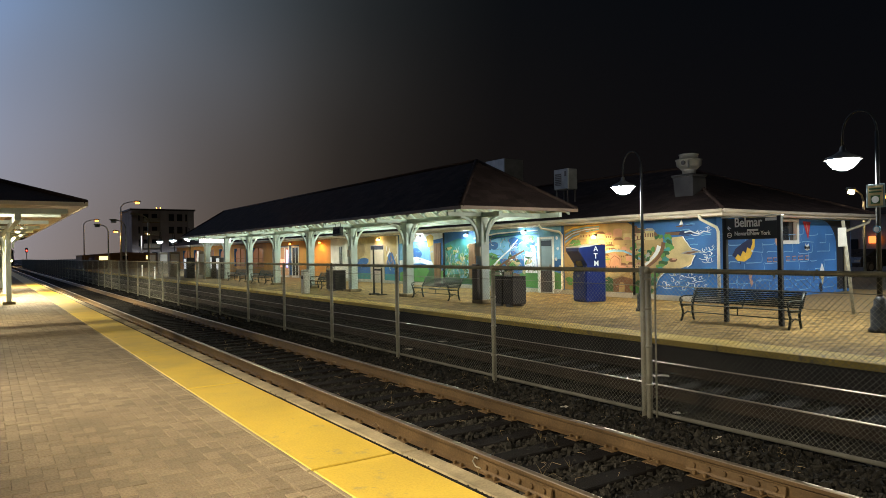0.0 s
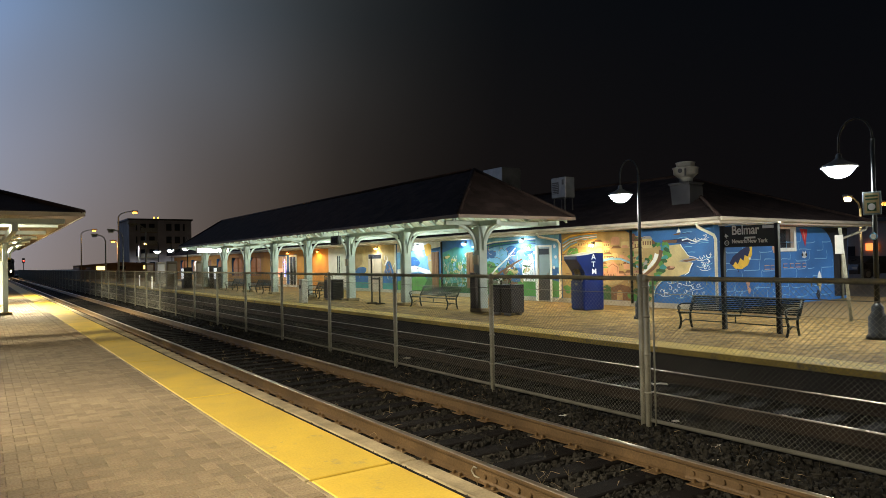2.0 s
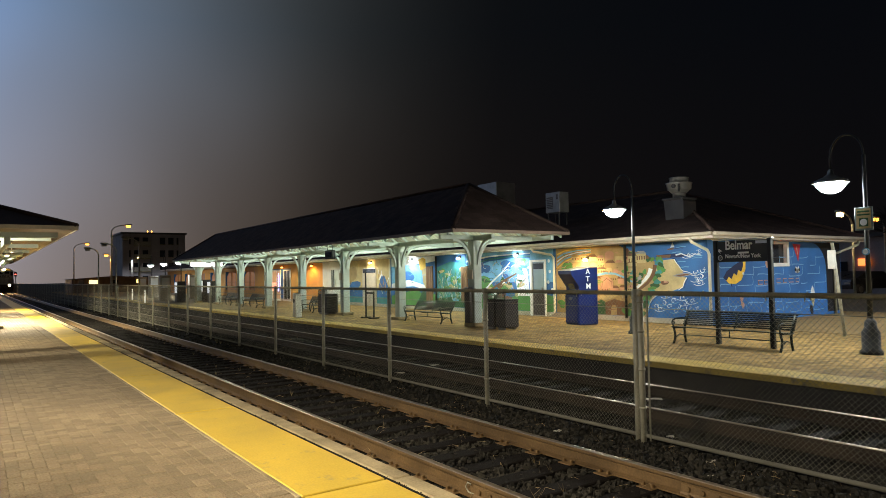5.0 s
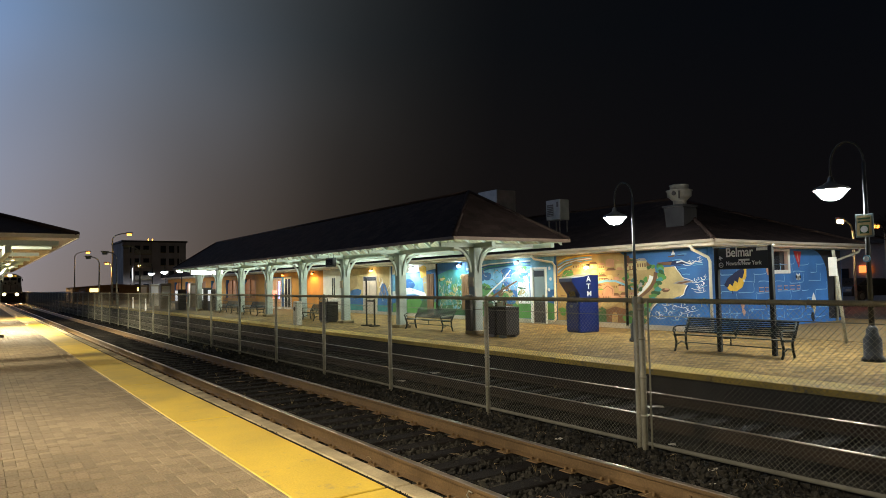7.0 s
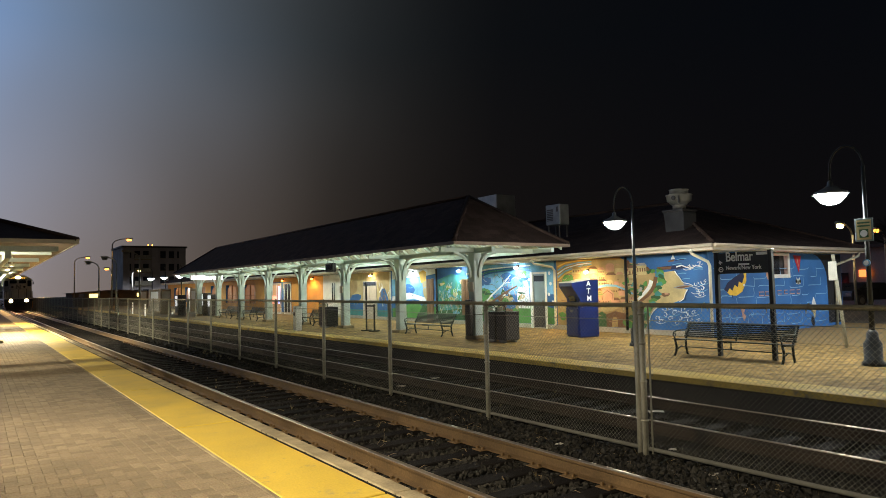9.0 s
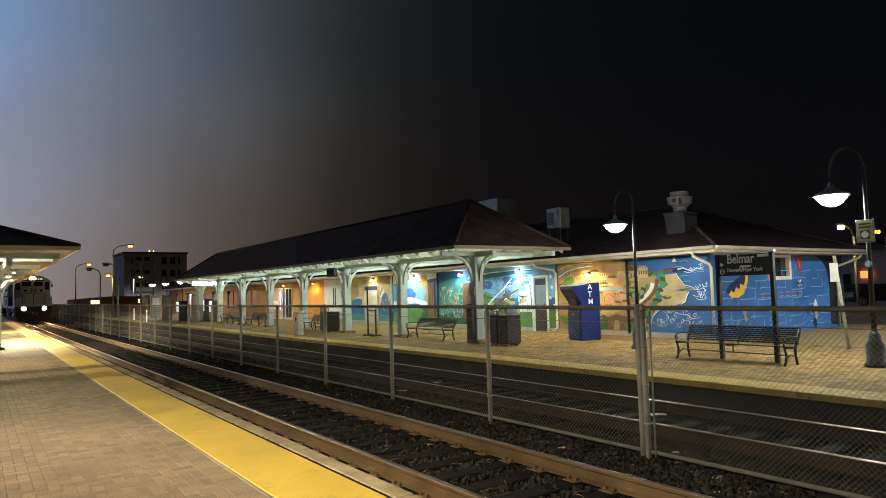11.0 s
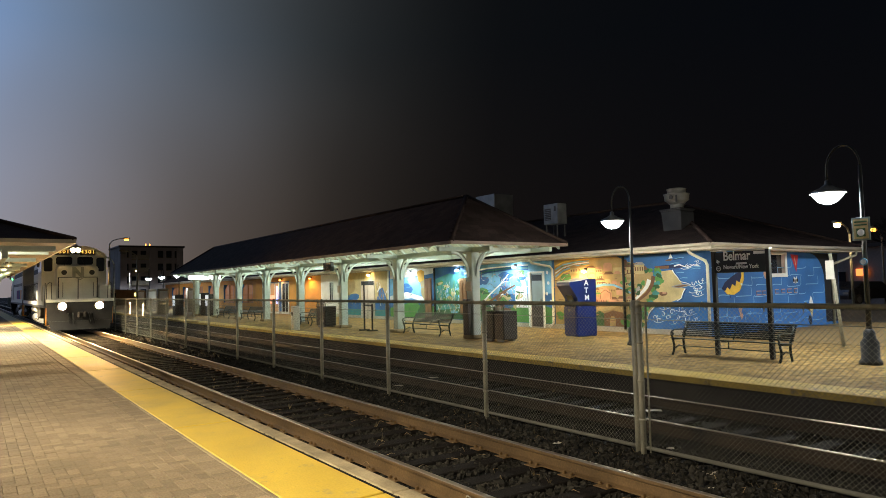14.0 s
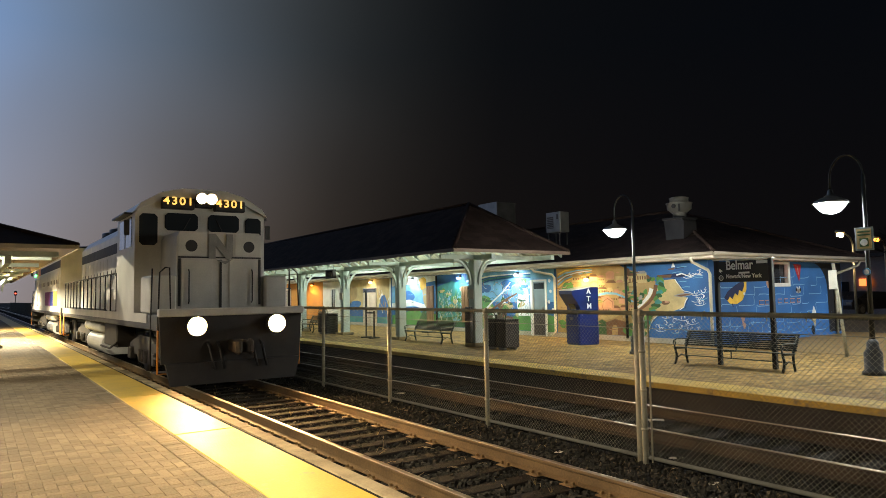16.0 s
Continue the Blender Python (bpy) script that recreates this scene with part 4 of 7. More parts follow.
# promenade of blue sky, white figures of foam and green shore
shape([(18.5, 1.5), (24.0, 1.5), (24.0, 2.74), (18.5, 2.74)], P_SKY, 1)
shape([(18.5, 0.37), (24.0, 0.37), (24.0, 0.95), (22.6, 1.15), (21.0, 0.9), (19.8, 1.2), (18.5, 0.95)], P_GREEN, 1)
shape(blob(20.35, 1.5, 0.14, 0.45, 80, 22, 0.35), P_WHITE, 2)
shape(blob(22.6, 1.3, 0.45, 0.5, 82, 20, 0.35), P_GREEN, 2)
shape(blob(21.2, 2.2, 0.5, 0.16, 84, 20, 0.4), M_BLUE, 2.2)
shape(blob(22.9, 2.1, 0.5, 0.25, 85, 20, 0.4), M_BLUE, 2.3)
shape(blob(20.2, 2.35, 0.2, 0.08, 86, 16, 0.4), P_GREEN, 2.5)
shape(blob(21.9, 1.0, 0.5, 0.2, 87, 20, 0.4), P_DARKGREEN, 2.6)
stroke([(22.9, 1.0), (22.2, 1.5), (21.5, 1.9), (21.0, 2.3)], 0.09, P_WHITE, 4.6)
stroke([(22.7, 0.95), (22.0, 1.3), (21.3, 1.6), (20.6, 1.85)], 0.11, P_BROWN, 4.8)
shape(blob(21.4, 1.25, 0.4, 0.22, 83, 20, 0.4), P_SAND, 3)
for k in range(46):
    u, v = rm.uniform(19.9, 23.7), rm.uniform(0.75, 2.25)
    high = v > 1.65
    shape(blob(u, v, rm.uniform(0.07, 0.26), rm.uniform(0.04, 0.13), 500 + k, 12, 0.45), rm.choice((P_SKY, M_BLUE, P_WHITE, P_SKY) if high else (P_GREEN, P_DARKGREEN, P_SAND, P_TEAL, P_WHITE, P_BROWN)), 3.1 + 0.015 * k)
shape([(19.86, 0.95), (20.55, 0.95), (20.65, 1.5), (20.45, 2.1), (20.2, 2.35), (19.95, 1.9)], P_WHITE, 3.05)
for k in range(120):
    u, v = rm.uniform(19.9, 23.6), rm.uniform(0.8, 2.2)
    a = rm.uniform(0, 3.1)
    ln = rm.uniform(0.12, 0.42)
    stroke([(u, v), (u + ln * 0.5 * math.cos(a), min(2.6, v + ln * 0.45 * math.sin(a))), (u + ln * math.cos(a + 0.4), min(2.65, v + ln * math.sin(a + 0.4)))], rm.uniform(0.012, 0.03), rm.choice((P_WHITE, P_WHITE, P_PINK, P_SAND, P_TEAL, P_GREEN, P_DARKGREEN, P_BROWN)), 4 + 0.004 * k)
for k in range(4):
    stroke([(24.0, 2.05 + 0.12 * k), (22.4, 2.4 + 0.06 * k), (20.8, 2.5 + 0.04 * k), (19.8, 2.45 + 0.06 * k)], 0.07, (M_BLUE, P_TEAL, M_BLUE, P_WHITE)[k], 2)
for u, v in ((18.75, 2.3), (18.7, 1.9), (18.8, 1.5), (23.1, 2.2), (18.6, 1.2)):
    shape(blob(u, v, 0.06, 0.07, int(u * 10 + v * 100), 10, 0.1), P_WHITE, 4)
# reeds and grass
shape([(24.0, 0.37), (26.3, 0.37), (26.3, 2.2), (25.2, 2.45), (24.0, 2.3)], P_TEAL, 1)
for k in range(34):
    shape(blob(rm.uniform(24.2, 26.1), rm.uniform(0.7, 2.1), rm.uniform(0.06, 0.22), rm.uniform(0.05, 0.14), 600 + k, 12, 0.45), rm.choice((P_GREEN, P_DARKGREEN, P_SAND, P_SKY, P_TEAL)), 1.5 + 0.03 * k)
for k in range(230):
    u, v = rm.uniform(24.1, 26.2), rm.uniform(0.6, 1.85)
    t = rm.uniform(-0.2, 0.2)
    stroke([(u, v), (u + t * 0.4, v + 0.12), (u + t, v + rm.uniform(0.16, 0.32))], rm.uniform(0.012, 0.03), rm.choice((P_WHITE, P_GREEN, P_SAND, P_DARKGREEN, P_GREEN)), 3 + 0.003 * k)
shape([(24.0, 0.37), (26.3, 0.37), (26.3, 0.75), (24.0, 0.9)], P_DARKGREEN, 2)
# open sea panel: pale sky, a sunlit streak by the door, a pale dune and green shore
shape([(27.3, 2.42), (30.5, 2.30), (30.5, 2.74), (26.4, 2.74), (26.4, 2.50)], P_WHITE, 1.5)
shape([(27.3, 1.25), (30.5, 1.25), (30.5, 2.34), (28.4, 2.40), (27.3, 2.30)], P_SKY, 1)
shape(blob(29.2, 1.75, 0.8, 0.35, 90, 20, 0.25), M_BLUE, 1.8)
shape([(27.26, 2.0), (27.75, 2.1), (27.9, 2.6), (27.5, 2.7), (27.26, 2.6)], P_YELLOW, 2.2)
shape([(27.24, 1.2), (27.5, 1.5), (27.6, 2.1), (27.24, 2.2)], P_SAND, 2.6)
shape([(27.3, 1.12), (28.4, 1.32), (30.5, 1.16), (30.5, 1.42), (28.8, 1.62), (27.3, 1.36)], P_WHITE, 2.4)
shape([(26.4, 0.37), (30.5, 0.37), (30.5, 0.8), (29.0, 1.02), (28.1, 1.22), (27.6, 0.9), (26.4, 0.95)], P_GREEN, 2.8)
shape(blob(27.5, 0.8, 0.3, 0.3, 92, 18, 0.4), P_DARKGREEN, 3.2)
for k in range(34):
    u, v = rm.uniform(26.5, 30.2), rm.uniform(0.5, 2.4)
    t = rm.uniform(-0.3, 0.3)
    stroke([(u, v), (u + t * 0.5, v + 0.05), (u + t, v + rm.uniform(0.0, 0.12))], rm.uniform(0.02, 0.05), rm.choice((P_SKY, P_SKY, M_BLUE, P_TEAL)) if v > 1.2 else rm.choice((P_GREEN, P_TEAL, P_DARKGREEN)), 4)
# tan wall, dunes and low blue hills round the double door
shape([(30.7, 1.2), (36.4, 1.2), (36.4, 2.74), (30.7, 2.74)], P_SAND, 1)
shape([(30.7, 0.37), (36.4, 0.37), (36.4, 0.7), (30.7, 0.7)], P_TEAL, 2)
shape(blob(34.9, 1.2, 0.9, 0.35, 94, 18, 0.3), M_BLUE, 2)
shape(blob(31.4, 1.2, 0.6, 0.5, 95, 18, 0.3), M_BLUE, 2)
shape(blob(35.2, 1.9, 0.7, 0.55, 96, 18, 0.3), P_OCHRE, 2)
for k in range(18):
    u, v = rm.uniform(30.9, 32.0), rm.uniform(0.9, 1.9)
    stroke([(u, v), (u + rm.uniform(-0.3, 0.3), v + 0.3)], 0.06, rm.choice((P_WHITE, P_OCHRE, P_BROWN)), 3)
shape([(36.4, 0.37), (39.0, 0.37), (39.0, 2.74), (36.4, 2.74)], M_WHITE, 1)
for a, b in ((39.0, 44.15), (49.25, 51.45), (54.25, 56.05), (58.85, 60.65), (63.45, 65.25), (68.05, 69.85), (72.65, 74.45), (77.3, 80.0)):
    shape([(a, 0.37), (b, 0.37), (b, 2.74), (a, 2.74)], M_ORANGE, 1)

for a, b, lo in ((44.15, 45.98, 2.46), (45.98, 49.25, 2.46)):
    shape([(a, lo), (b, lo), (b, 2.74), (a, 2.74)], M_ORANGE, 1)
for k in range(6):
    a = 51.45 + 4.6 * k
    shape([(a, 2.4), (a + 2.8, 2.4), (a + 2.8, 2.74), (a, 2.74)], M_ORANGE, 1)
    shape([(a, 0.37), (a + 2.8, 0.37), (a + 2.8, 0.9), (a, 0.9)], M_ORANGE, 1)

# end wall: pale joints of painted blocks, a fish, a pennant, an ice-cream cone
r_end = random.Random(21)
for k in range(7):
    z = 0.45 + 0.30 * k
    x = 18.1 + r_end.uniform(0, 0.4)
    while x < 24.4:
        ln = r_end.uniform(0.4, 0.9)
        bump_ = r_end.uniform(-0.06, 0.06)
        stroke([(x, z), (x + 0.05, z + bump_), (x + ln * 0.5, z + bump_), (x + ln - 0.05, z + bump_ * 0.5), (x + ln, z + 0.02)], 0.03, P_LINE, 1, "s")
        if r_end.random() < 0.75:
            stroke([(x + ln, z), (x + ln + 0.03, z + 0.12), (x + ln, z + 0.28)], 0.03, P_LINE, 1, "s")
        x += ln + r_end.uniform(0.05, 0.5)
shape([(18.72, 1.62), (19.05, 1.72), (19.3, 1.9), (19.72, 2.08), (19.88, 2.14), (19.86, 1.85), (19.62, 1.52), (19.3, 1.40), (18.95, 1.42), (18.8, 1.52)], P_YELLOW, 2, "s")
shape([(18.66, 1.60), (18.85, 1.80), (19.25, 1.98), (19.70, 2.14), (19.74, 1.98), (19.62, 1.78), (19.45, 1.84), (19.38, 1.66), (19.22, 1.74), (19.08, 1.56), (18.95, 1.64), (18.82, 1.52)], P_NAVY, 3, "s")
shape(blob(19.72, 1.72, 0.05, 0.04, 31, 10, 0.05), P_WHITE, 4, "s")
stroke([(19.05, 1.42), (19.1, 1.32)], 0.05, P_NAVY, 3, "s")
shape([(22.72, 2.68), (23.22, 2.66), (23.05, 2.08)], P_RED, 2, "s")
stroke([(22.95, 2.6), (23.03, 2.3)], 0.05, P_PINK, 3, "s")
for a, b in ((22.82, 1.0), (23.12, -1.0)):
    shape([(a, 1.72), (a + 0.17 * b, 1.68), (a + 0.22 * b, 1.80), (a + 0.06 * b, 1.93)], P_WHITE, 2, "s")
    shape(blob(a + 0.03 * b, 1.80, 0.05, 0.06, 33, 10, 0.1), P_BLACK, 3, "s")
shape([(23.78, 0.85), (24.08, 0.85), (23.95, 0.50)], P_SAND, 3, "s")
shape([(23.74, 0.84), (24.12, 0.84), (24.06, 1.02), (23.98, 1.18), (23.92, 1.24), (23.84, 1.1)], P_WHITE, 2, "s")
shape(blob(23.82, 0.42, 0.12, 0.16, 35, 12, 0.2, 0.2), P_BLACK, 2, "s")
for x, z, w in ((20.55, 1.35, 0.28), (20.9, 1.35, 0.2), (21.25, 1.35, 0.25), (21.65, 1.38, 0.24), (22.05, 1.38, 0.22), (22.4, 1.38, 0.3), (22.85, 1.38, 0.2)):
    for dz in (0.0, 0.12):
        shape([(x, z + dz), (x + w, z + dz), (x + w, z + dz + 0.025), (x, z + dz + 0.025)], P_PINK, 2, "s", "lettering_bar")
    shape([(x, z + 0.03), (x + 0.03, z + 0.03), (x + 0.03, z + 0.115), (x, z + 0.115)], P_BROWN, 2, "s", "lettering_bar")
for k in range(14):
    x, z = r_end.uniform(18.3, 22.4), r_end.uniform(0.55, 1.0)
    stroke(swirl(x, z, r_end.uniform(0.05, 0.1), r_end.uniform(0, 6)), 0.03, P_LINE, 2, "s")
for x, z in ((19.6, 0.95), (19.65, 0.75), (21.1, 2.0)):
    shape(blob(x, z, 0.08, 0.12, int(x * 7 + z * 50), 12, 0.3, 0.3), P_PINK, 2, "s")
# the unpainted dark rim beyond the mural's curved edge
rim = [(24.95, 0.3)] + [(24.95 - 1.0 * (1 - math.cos(a * math.pi / 16)), 1.75 + 0.98 * math.sin(a * math.pi / 16)) for a in range(0, 9)] + [(25.98, 2.73), (25.98, 0.3)]
shape(rim, P_BLACK, 1, "s", "dark_wall_rim")

# wall lamps
for i, (y, c, w) in enumerate(WALL_LIGHTS + [(16.75, WARM, 1)]):
    lamp = thing("wall_lamp", "small glowing wall lamp under the eaves", "wall lamp", "wall lamps of the station", at=(17.9, y, 2.56))
    g = G_COOL if c is COOL or i == 1 else (G_WARM if c is WARM or i == 3 else G_SODIUM)
    part("bracket", made(box, -0.10, -0.002, -0.05, 0.05, 0.02, 0.12, 0.01), M_BLACKIRON, lamp)
    part("lens", made(lathe, (-0.14, 0, 0), [(0.03, -0.06), (0.075, -0.04), (0.085, 0.0), (0.06, 0.04)], 12), g, lamp, "glowing glass lens")
    if i == 6:
        lamp.location = (17.9, 16.75, 2.28)

# roof plant
ac = thing("air_conditioner", "boxy pale condenser unit on a stand on the roof", "air conditioner", at=(19.0, 19.35, 4.22))
part("casing", made(box, -0.25, 0.25, -0.40, 0.40, 0, 0.80, 0.02), M_METAL, ac)
part("louvre", made(box, -0.262, -0.252, -0.02, 0.33, 0.16, 0.62, 0.003), M_GRIME, ac, "dark louvred grille")
for k in range(6):
    part("fin", made(box, -0.272, -0.2625, -0.01, 0.32, 0.19 + 0.07 * k, 0.21 + 0.07 * k), M_METAL, ac)
part("nameplate", made(box, -0.258, -0.2515, -0.30, -0.20, 0.5, 0.7), M_GRIME, ac)
for x, y in ((-0.2, -0.3), (0.2, -0.3), (-0.2, 0.3), (0.2, 0.3)):
    part("leg", made(box, x - 0.02, x + 0.02, y - 0.02, y + 0.02, -0.75, 0.0), M_GRIME, ac)
fan = thing("roof_exhaust_fan", "grey metal kitchen exhaust fan on a duct curb on the roof", "exhaust fan", at=(19.0, 13.7, 3.62))
part("curb", made(extrude, [(-0.46, 0.68), (-0.42, 0.78), (0.46, 0.78), (0.42, 0.6), (0.36, 0.0), (-0.44, -0.25)], -0.4, 0.4), M_LOCODARK, fan, "dark duct curb")
part("curb_lid", made(box, -0.47, 0.47, -0.48, 0.48, 0.782, 0.86, 0.02), M_LOCODARK, fan, "overhanging lid of the curb")
part("neck", made(lathe, (0, 0, 0.86), [(0.25, 0.0), (0.25, 0.17), (0.28, 0.19)], 20), M_METAL, fan)
drum = part("drum", made(lathe, (0, 0, 1.05), [(0.28, 0.0), (0.40, 0.12), (0.455, 0.15), (0.475, 0.36), (0.50, 0.37), (0.50, 0.40), (0.36, 0.41)], 22), M_METAL, fan, "flared fan drum of dull sheet metal")
part("cap", made(lathe, (0, 0, 1.462), [(0.35, 0.0), (0.35, 0.16), (0.37, 0.165), (0.37, 0.19), (0.30, 0.21)], 20), M_METAL, fan)
part("port", made(lathe, (-0.455, -0.08, 1.30), [(0.085, -0.03), (0.085, 0.05)], 14, "x"), M_LOCODARK, drum, "dark round port")
part("bracket", made(box, -0.50, -0.46, -0.36, -0.30, 1.08, 1.36, 0.005), M_LOCODARK, drum)
fan.matrix_basis = pose(19.0, 13.7, 3.50) @ Matrix.Scale(0.84, 4)
vent = thing("roof_vent_box", "pale sheet-metal ventilation box on the roof", "roof vent", at=(21.4, 26.2, 4.6))
part("box", made(box, -0.6, 0.6, -0.9, 0.6, 0, 1.72, 0.02), M_METAL, vent)
part("hood", made(extrude, [(0.7, 1.3), (1.5, 1.7), (1.5, 1.6), (0.7, 1.1)], -0.5, 0.5), M_METAL, vent)

# ---- canopy over the far platform ----
canopy = thing("platform_canopy", "open timber platform canopy with pale green posts and hip roof", "platform canopy")
CX0, CX1, CY0, CY1, CZ = 11.5, 16.2, 16.0, 50.0, 3.10
open_roof(CX0, CX1, CY0, CY1, CZ + 0.02, 1.72, 0.07, canopy, 12, M_CANOPY_BOARD)
bm = bmesh.new()
for a in ((CX0 - 0.03, CX0, CY0 - 0.03, CY1), (CX1, CX1 + 0.03, CY0 - 0.03, CY1), (CX0, CX1, CY0 - 0.03, CY0), (CX0, CX1, CY1, CY1 + 0.03)):
    box(bm, *a, CZ + 0.0, CZ + 0.10)
part("fascia", bm, M_BARGE, canopy, "brown eaves board of the canopy")
COLS = [17.1 + 4.6 * i for i in range(8)]
for y in [CY0 + 0.35 + 0.92 * k for k in range(37)]:
    for sgn in (-1, 1):
        run = min(2.35, y - CY0, CY1 - y)
        e = 13.85 + sgn * 2.33
        q = 13.85 + sgn * (2.33 - run)
        up_ = run * 1.72 / 2.35
        part("rafter", made(extrude, [(e, CZ + 0.015), (q, CZ + 0.015 + up_), (q, CZ - 0.10 + up_), (e, CZ - 0.08)], y - 0.04, y + 0.04, "xz"), M_CREAM, canopy)
for x in (13.1, 15.6):
    part("beam", made(box, x - 0.07, x + 0.07, CY0 + 0.15, CY1 - 0.15, CZ - 0.17, CZ - 0.02, 0.01), M_CREAM, canopy)


def brace(bm, x, y, dx, dy, span, drop, w=0.06):
    """A curved knee brace that springs from a post."""
    n = 8
    up, lo = [], []
    for k in range(n + 1):
        a = k / n * math.pi / 2
        s, z = span * (1 - math.cos(a)), -drop * (1 - math.sin(a))
        up.append((s, z + 0.03))
        lo.append((s + 0.06 * math.cos(a), z - 0.035))
    for k in range(n):
        vs = []
        for side in (-w, w):
            for q in (up[k], up[k + 1], lo[k + 1], lo[k]):
                vs.append(bm.verts.new((x + dx * q[0] - dy * side, y + dy * q[0] + dx * side, CZ - 0.16 + q[1])))
        for f in ((0, 1, 2, 3), (7, 6, 5, 4), (0, 4, 5, 1), (1, 5, 6, 2), (2, 6, 7, 3), (3, 7, 4, 0)):
            bm.faces.new([vs[i] for i in f])
    bmesh.ops.remove_doubles(bm, verts=bm.verts, dist=0.0005)


for i, y in enumerate(COLS):
    col = part("post", made(box, 13.1 - 0.155, 13.1 + 0.155, y - 0.155, y + 0.155, PLAT, CZ - 0.172, 0.02), M_CREAM, canopy, "square pale green-grey post")
    part("plinth", made(box, 13.1 - 0.27, 13.1 + 0.27, y - 0.27, y + 0.27, PLAT, PLAT + 0.12, 0.02), M_CONC, col, "concrete foot of the post")
    if i == 0:
        part("dark_post_box", made(box, 12.78, 12.905, y - 0.1, y + 0.17, PLAT + 0.12, PLAT + 1.25, 0.015), M_GRIME, col, "dark box on the lower part of the post")
    for dx, dy, sp in ((0, 1, 0.6), (0, -1, 0.6), (1, 0, 0.7), (-1, 0, 0.7)):
        bm = bmesh.new()
        brace(bm, 13.1 + dx * 0.15, y + dy * 0.15, dx, dy, sp, 0.78, 0.03)
        part("knee_brace", bm, M_CREAM, col)
    part("cross_arm", made(box, CX0 + 0.25, CX1 - 0.25, y - 0.06, y + 0.06, CZ - 0.15, CZ - 0.01, 0.01), M_CREAM, canopy)
    if i in (0, 2, 4):
        part("notice", made(box, 12.89, 12.925, y - 0.13, y + 0.13, 1.7, 2.0, 0.005), M_FASCIA, col, "small notice plate fixed to the post")
for y in (19.5, 24.0, 28.6, 33.2, 38.0, 42.6, 47.0):
    lamp = thing("canopy_lamp", "fluorescent strip lamp under the canopy", "ceiling lamp", "strip lamps of the canopy", at=(13.85, y, 3.5))
    part("housing", made(box, -0.05, 0.05, -0.6, 0.6, 0.03, 0.10, 0.01), M_WHITE, lamp)
    for dy in (-0.5, 0.5):
        part("hanger", made(tube, [(0, dy, 0.10), (0, dy, 1.2)], 0.01, 6), M_BLACKIRON, lamp)
    part("tube", made(tube, [(0, -0.57, 0.0), (0, 0.57, 0.0)], 0.022, 8), G_TUBE, lamp, "glowing fluorescent tube")
board = thing("lit_sign_box", "long glowing white sign box on posts under the canopy", "sign box", at=(12.9, 47.4, 2.7))
part("casing", made(box, -0.9, 1.3, -0.08, 0.08, -0.02, 0.32, 0.02), M_METAL, board)
part("face", made(box, -0.85, 1.25, -0.10, -0.081, 0.02, 0.28), glow("white_sign_face", (1, 0.95, 0.9), 5), board)
for x in (-0.5, 0.9):
    part("post", made(box, x - 0.05, x + 0.05, -0.05, 0.05, -2.5, -0.022), M_GALV, board)
clock = thing("hanging_sign_box", "small dark sign box hung under the canopy", "hanging sign", at=(12.0, 25.4, 2.72))
part("box", made(box, -0.08, 0.08, -0.35, 0.35, -0.14, 0.22, 0.02), M_BLACKIRON, clock)
part("face", made(box, -0.084, -0.081, -0.3, 0.3, -0.08, 0.16), M_GLASS, clock)
for y in (-0.25, 0.25):
    part("hanger", made(tube, [(0, y, 0.22), (0, y, 0.36)], 0.012, 6), M_BLACKIRON, clock)


# ---- pole lamps ----
def lamp_post(x, y, turn, height, label, group, lens):
    """turn: 0 hangs the lantern along +y."""
    lamp = thing("platform_lamp", label, "street lamp", group, at=(x, y, PLAT), turn=turn)
    h = height
    base = bmesh.new()
    lathe(base, (0, 0, 0), [(0.20, 0.0), (0.20, 0.06), (0.16, 0.10), (0.16, 0.42), (0.11, 0.50), (0.10, 0.62), (0.055, 0.68)], 12)
    part("base", base, M_BLACKIRON, lamp, "fluted black cast-iron base")
    part("pole", made(tube, [(0, 0, 0.6), (0, 0, h * 0.5), (0, 0, h - 0.5)], 0.05, 10, 0.032), M_BLACKIRON, lamp)
    r = 0.31
    arc = [(0, r - r * math.cos(a * math.pi / 12), h - 0.5 + 0.42 * math.sin(a * math.pi / 12) * 1.05) for a in range(13)] + [(0, 2 * r, h - 0.75)]
    part("gooseneck_arm", made(tube, [(0, 0, h - 0.55)] + arc, 0.02, 8), M_BLACKIRON, lamp)
    shade = bmesh.new()
    lathe(shade, (0, 2 * r, h - 0.98), [(0.34, 0.0), (0.30, 0.05), (0.14, 0.12), (0.06, 0.18), (0.05, 0.25), (0.02, 0.28)], 20)
    sh = part("shade", shade, M_METAL, lamp, "bell-shaped metal shade")
    part("lens", made(lathe, (0, 2 * r, h - 0.985), [(0.06, -0.20), (0.17, -0.16), (0.26, -0.06), (0.30, 0.0)], 20), lens, sh, "glowing glass lens")
    return lamp


for x, y in LAMP_FAR:
    lamp_post(x, y, 0, 4.32, "black cast-iron gooseneck platform lamp, lit cool white", "lamps of the far platform", G_COOL)
G_WARMPOLE = glow("warm_white_lamp_lens", (1.0, 0.8, 0.5), 30)
for x, y in LAMP_NEAR:
    lamp_post(x, y, -90, 5.4, "black cast-iron gooseneck platform lamp out of view, lit warm", "lamps of the near platform", G_WARMPOLE)

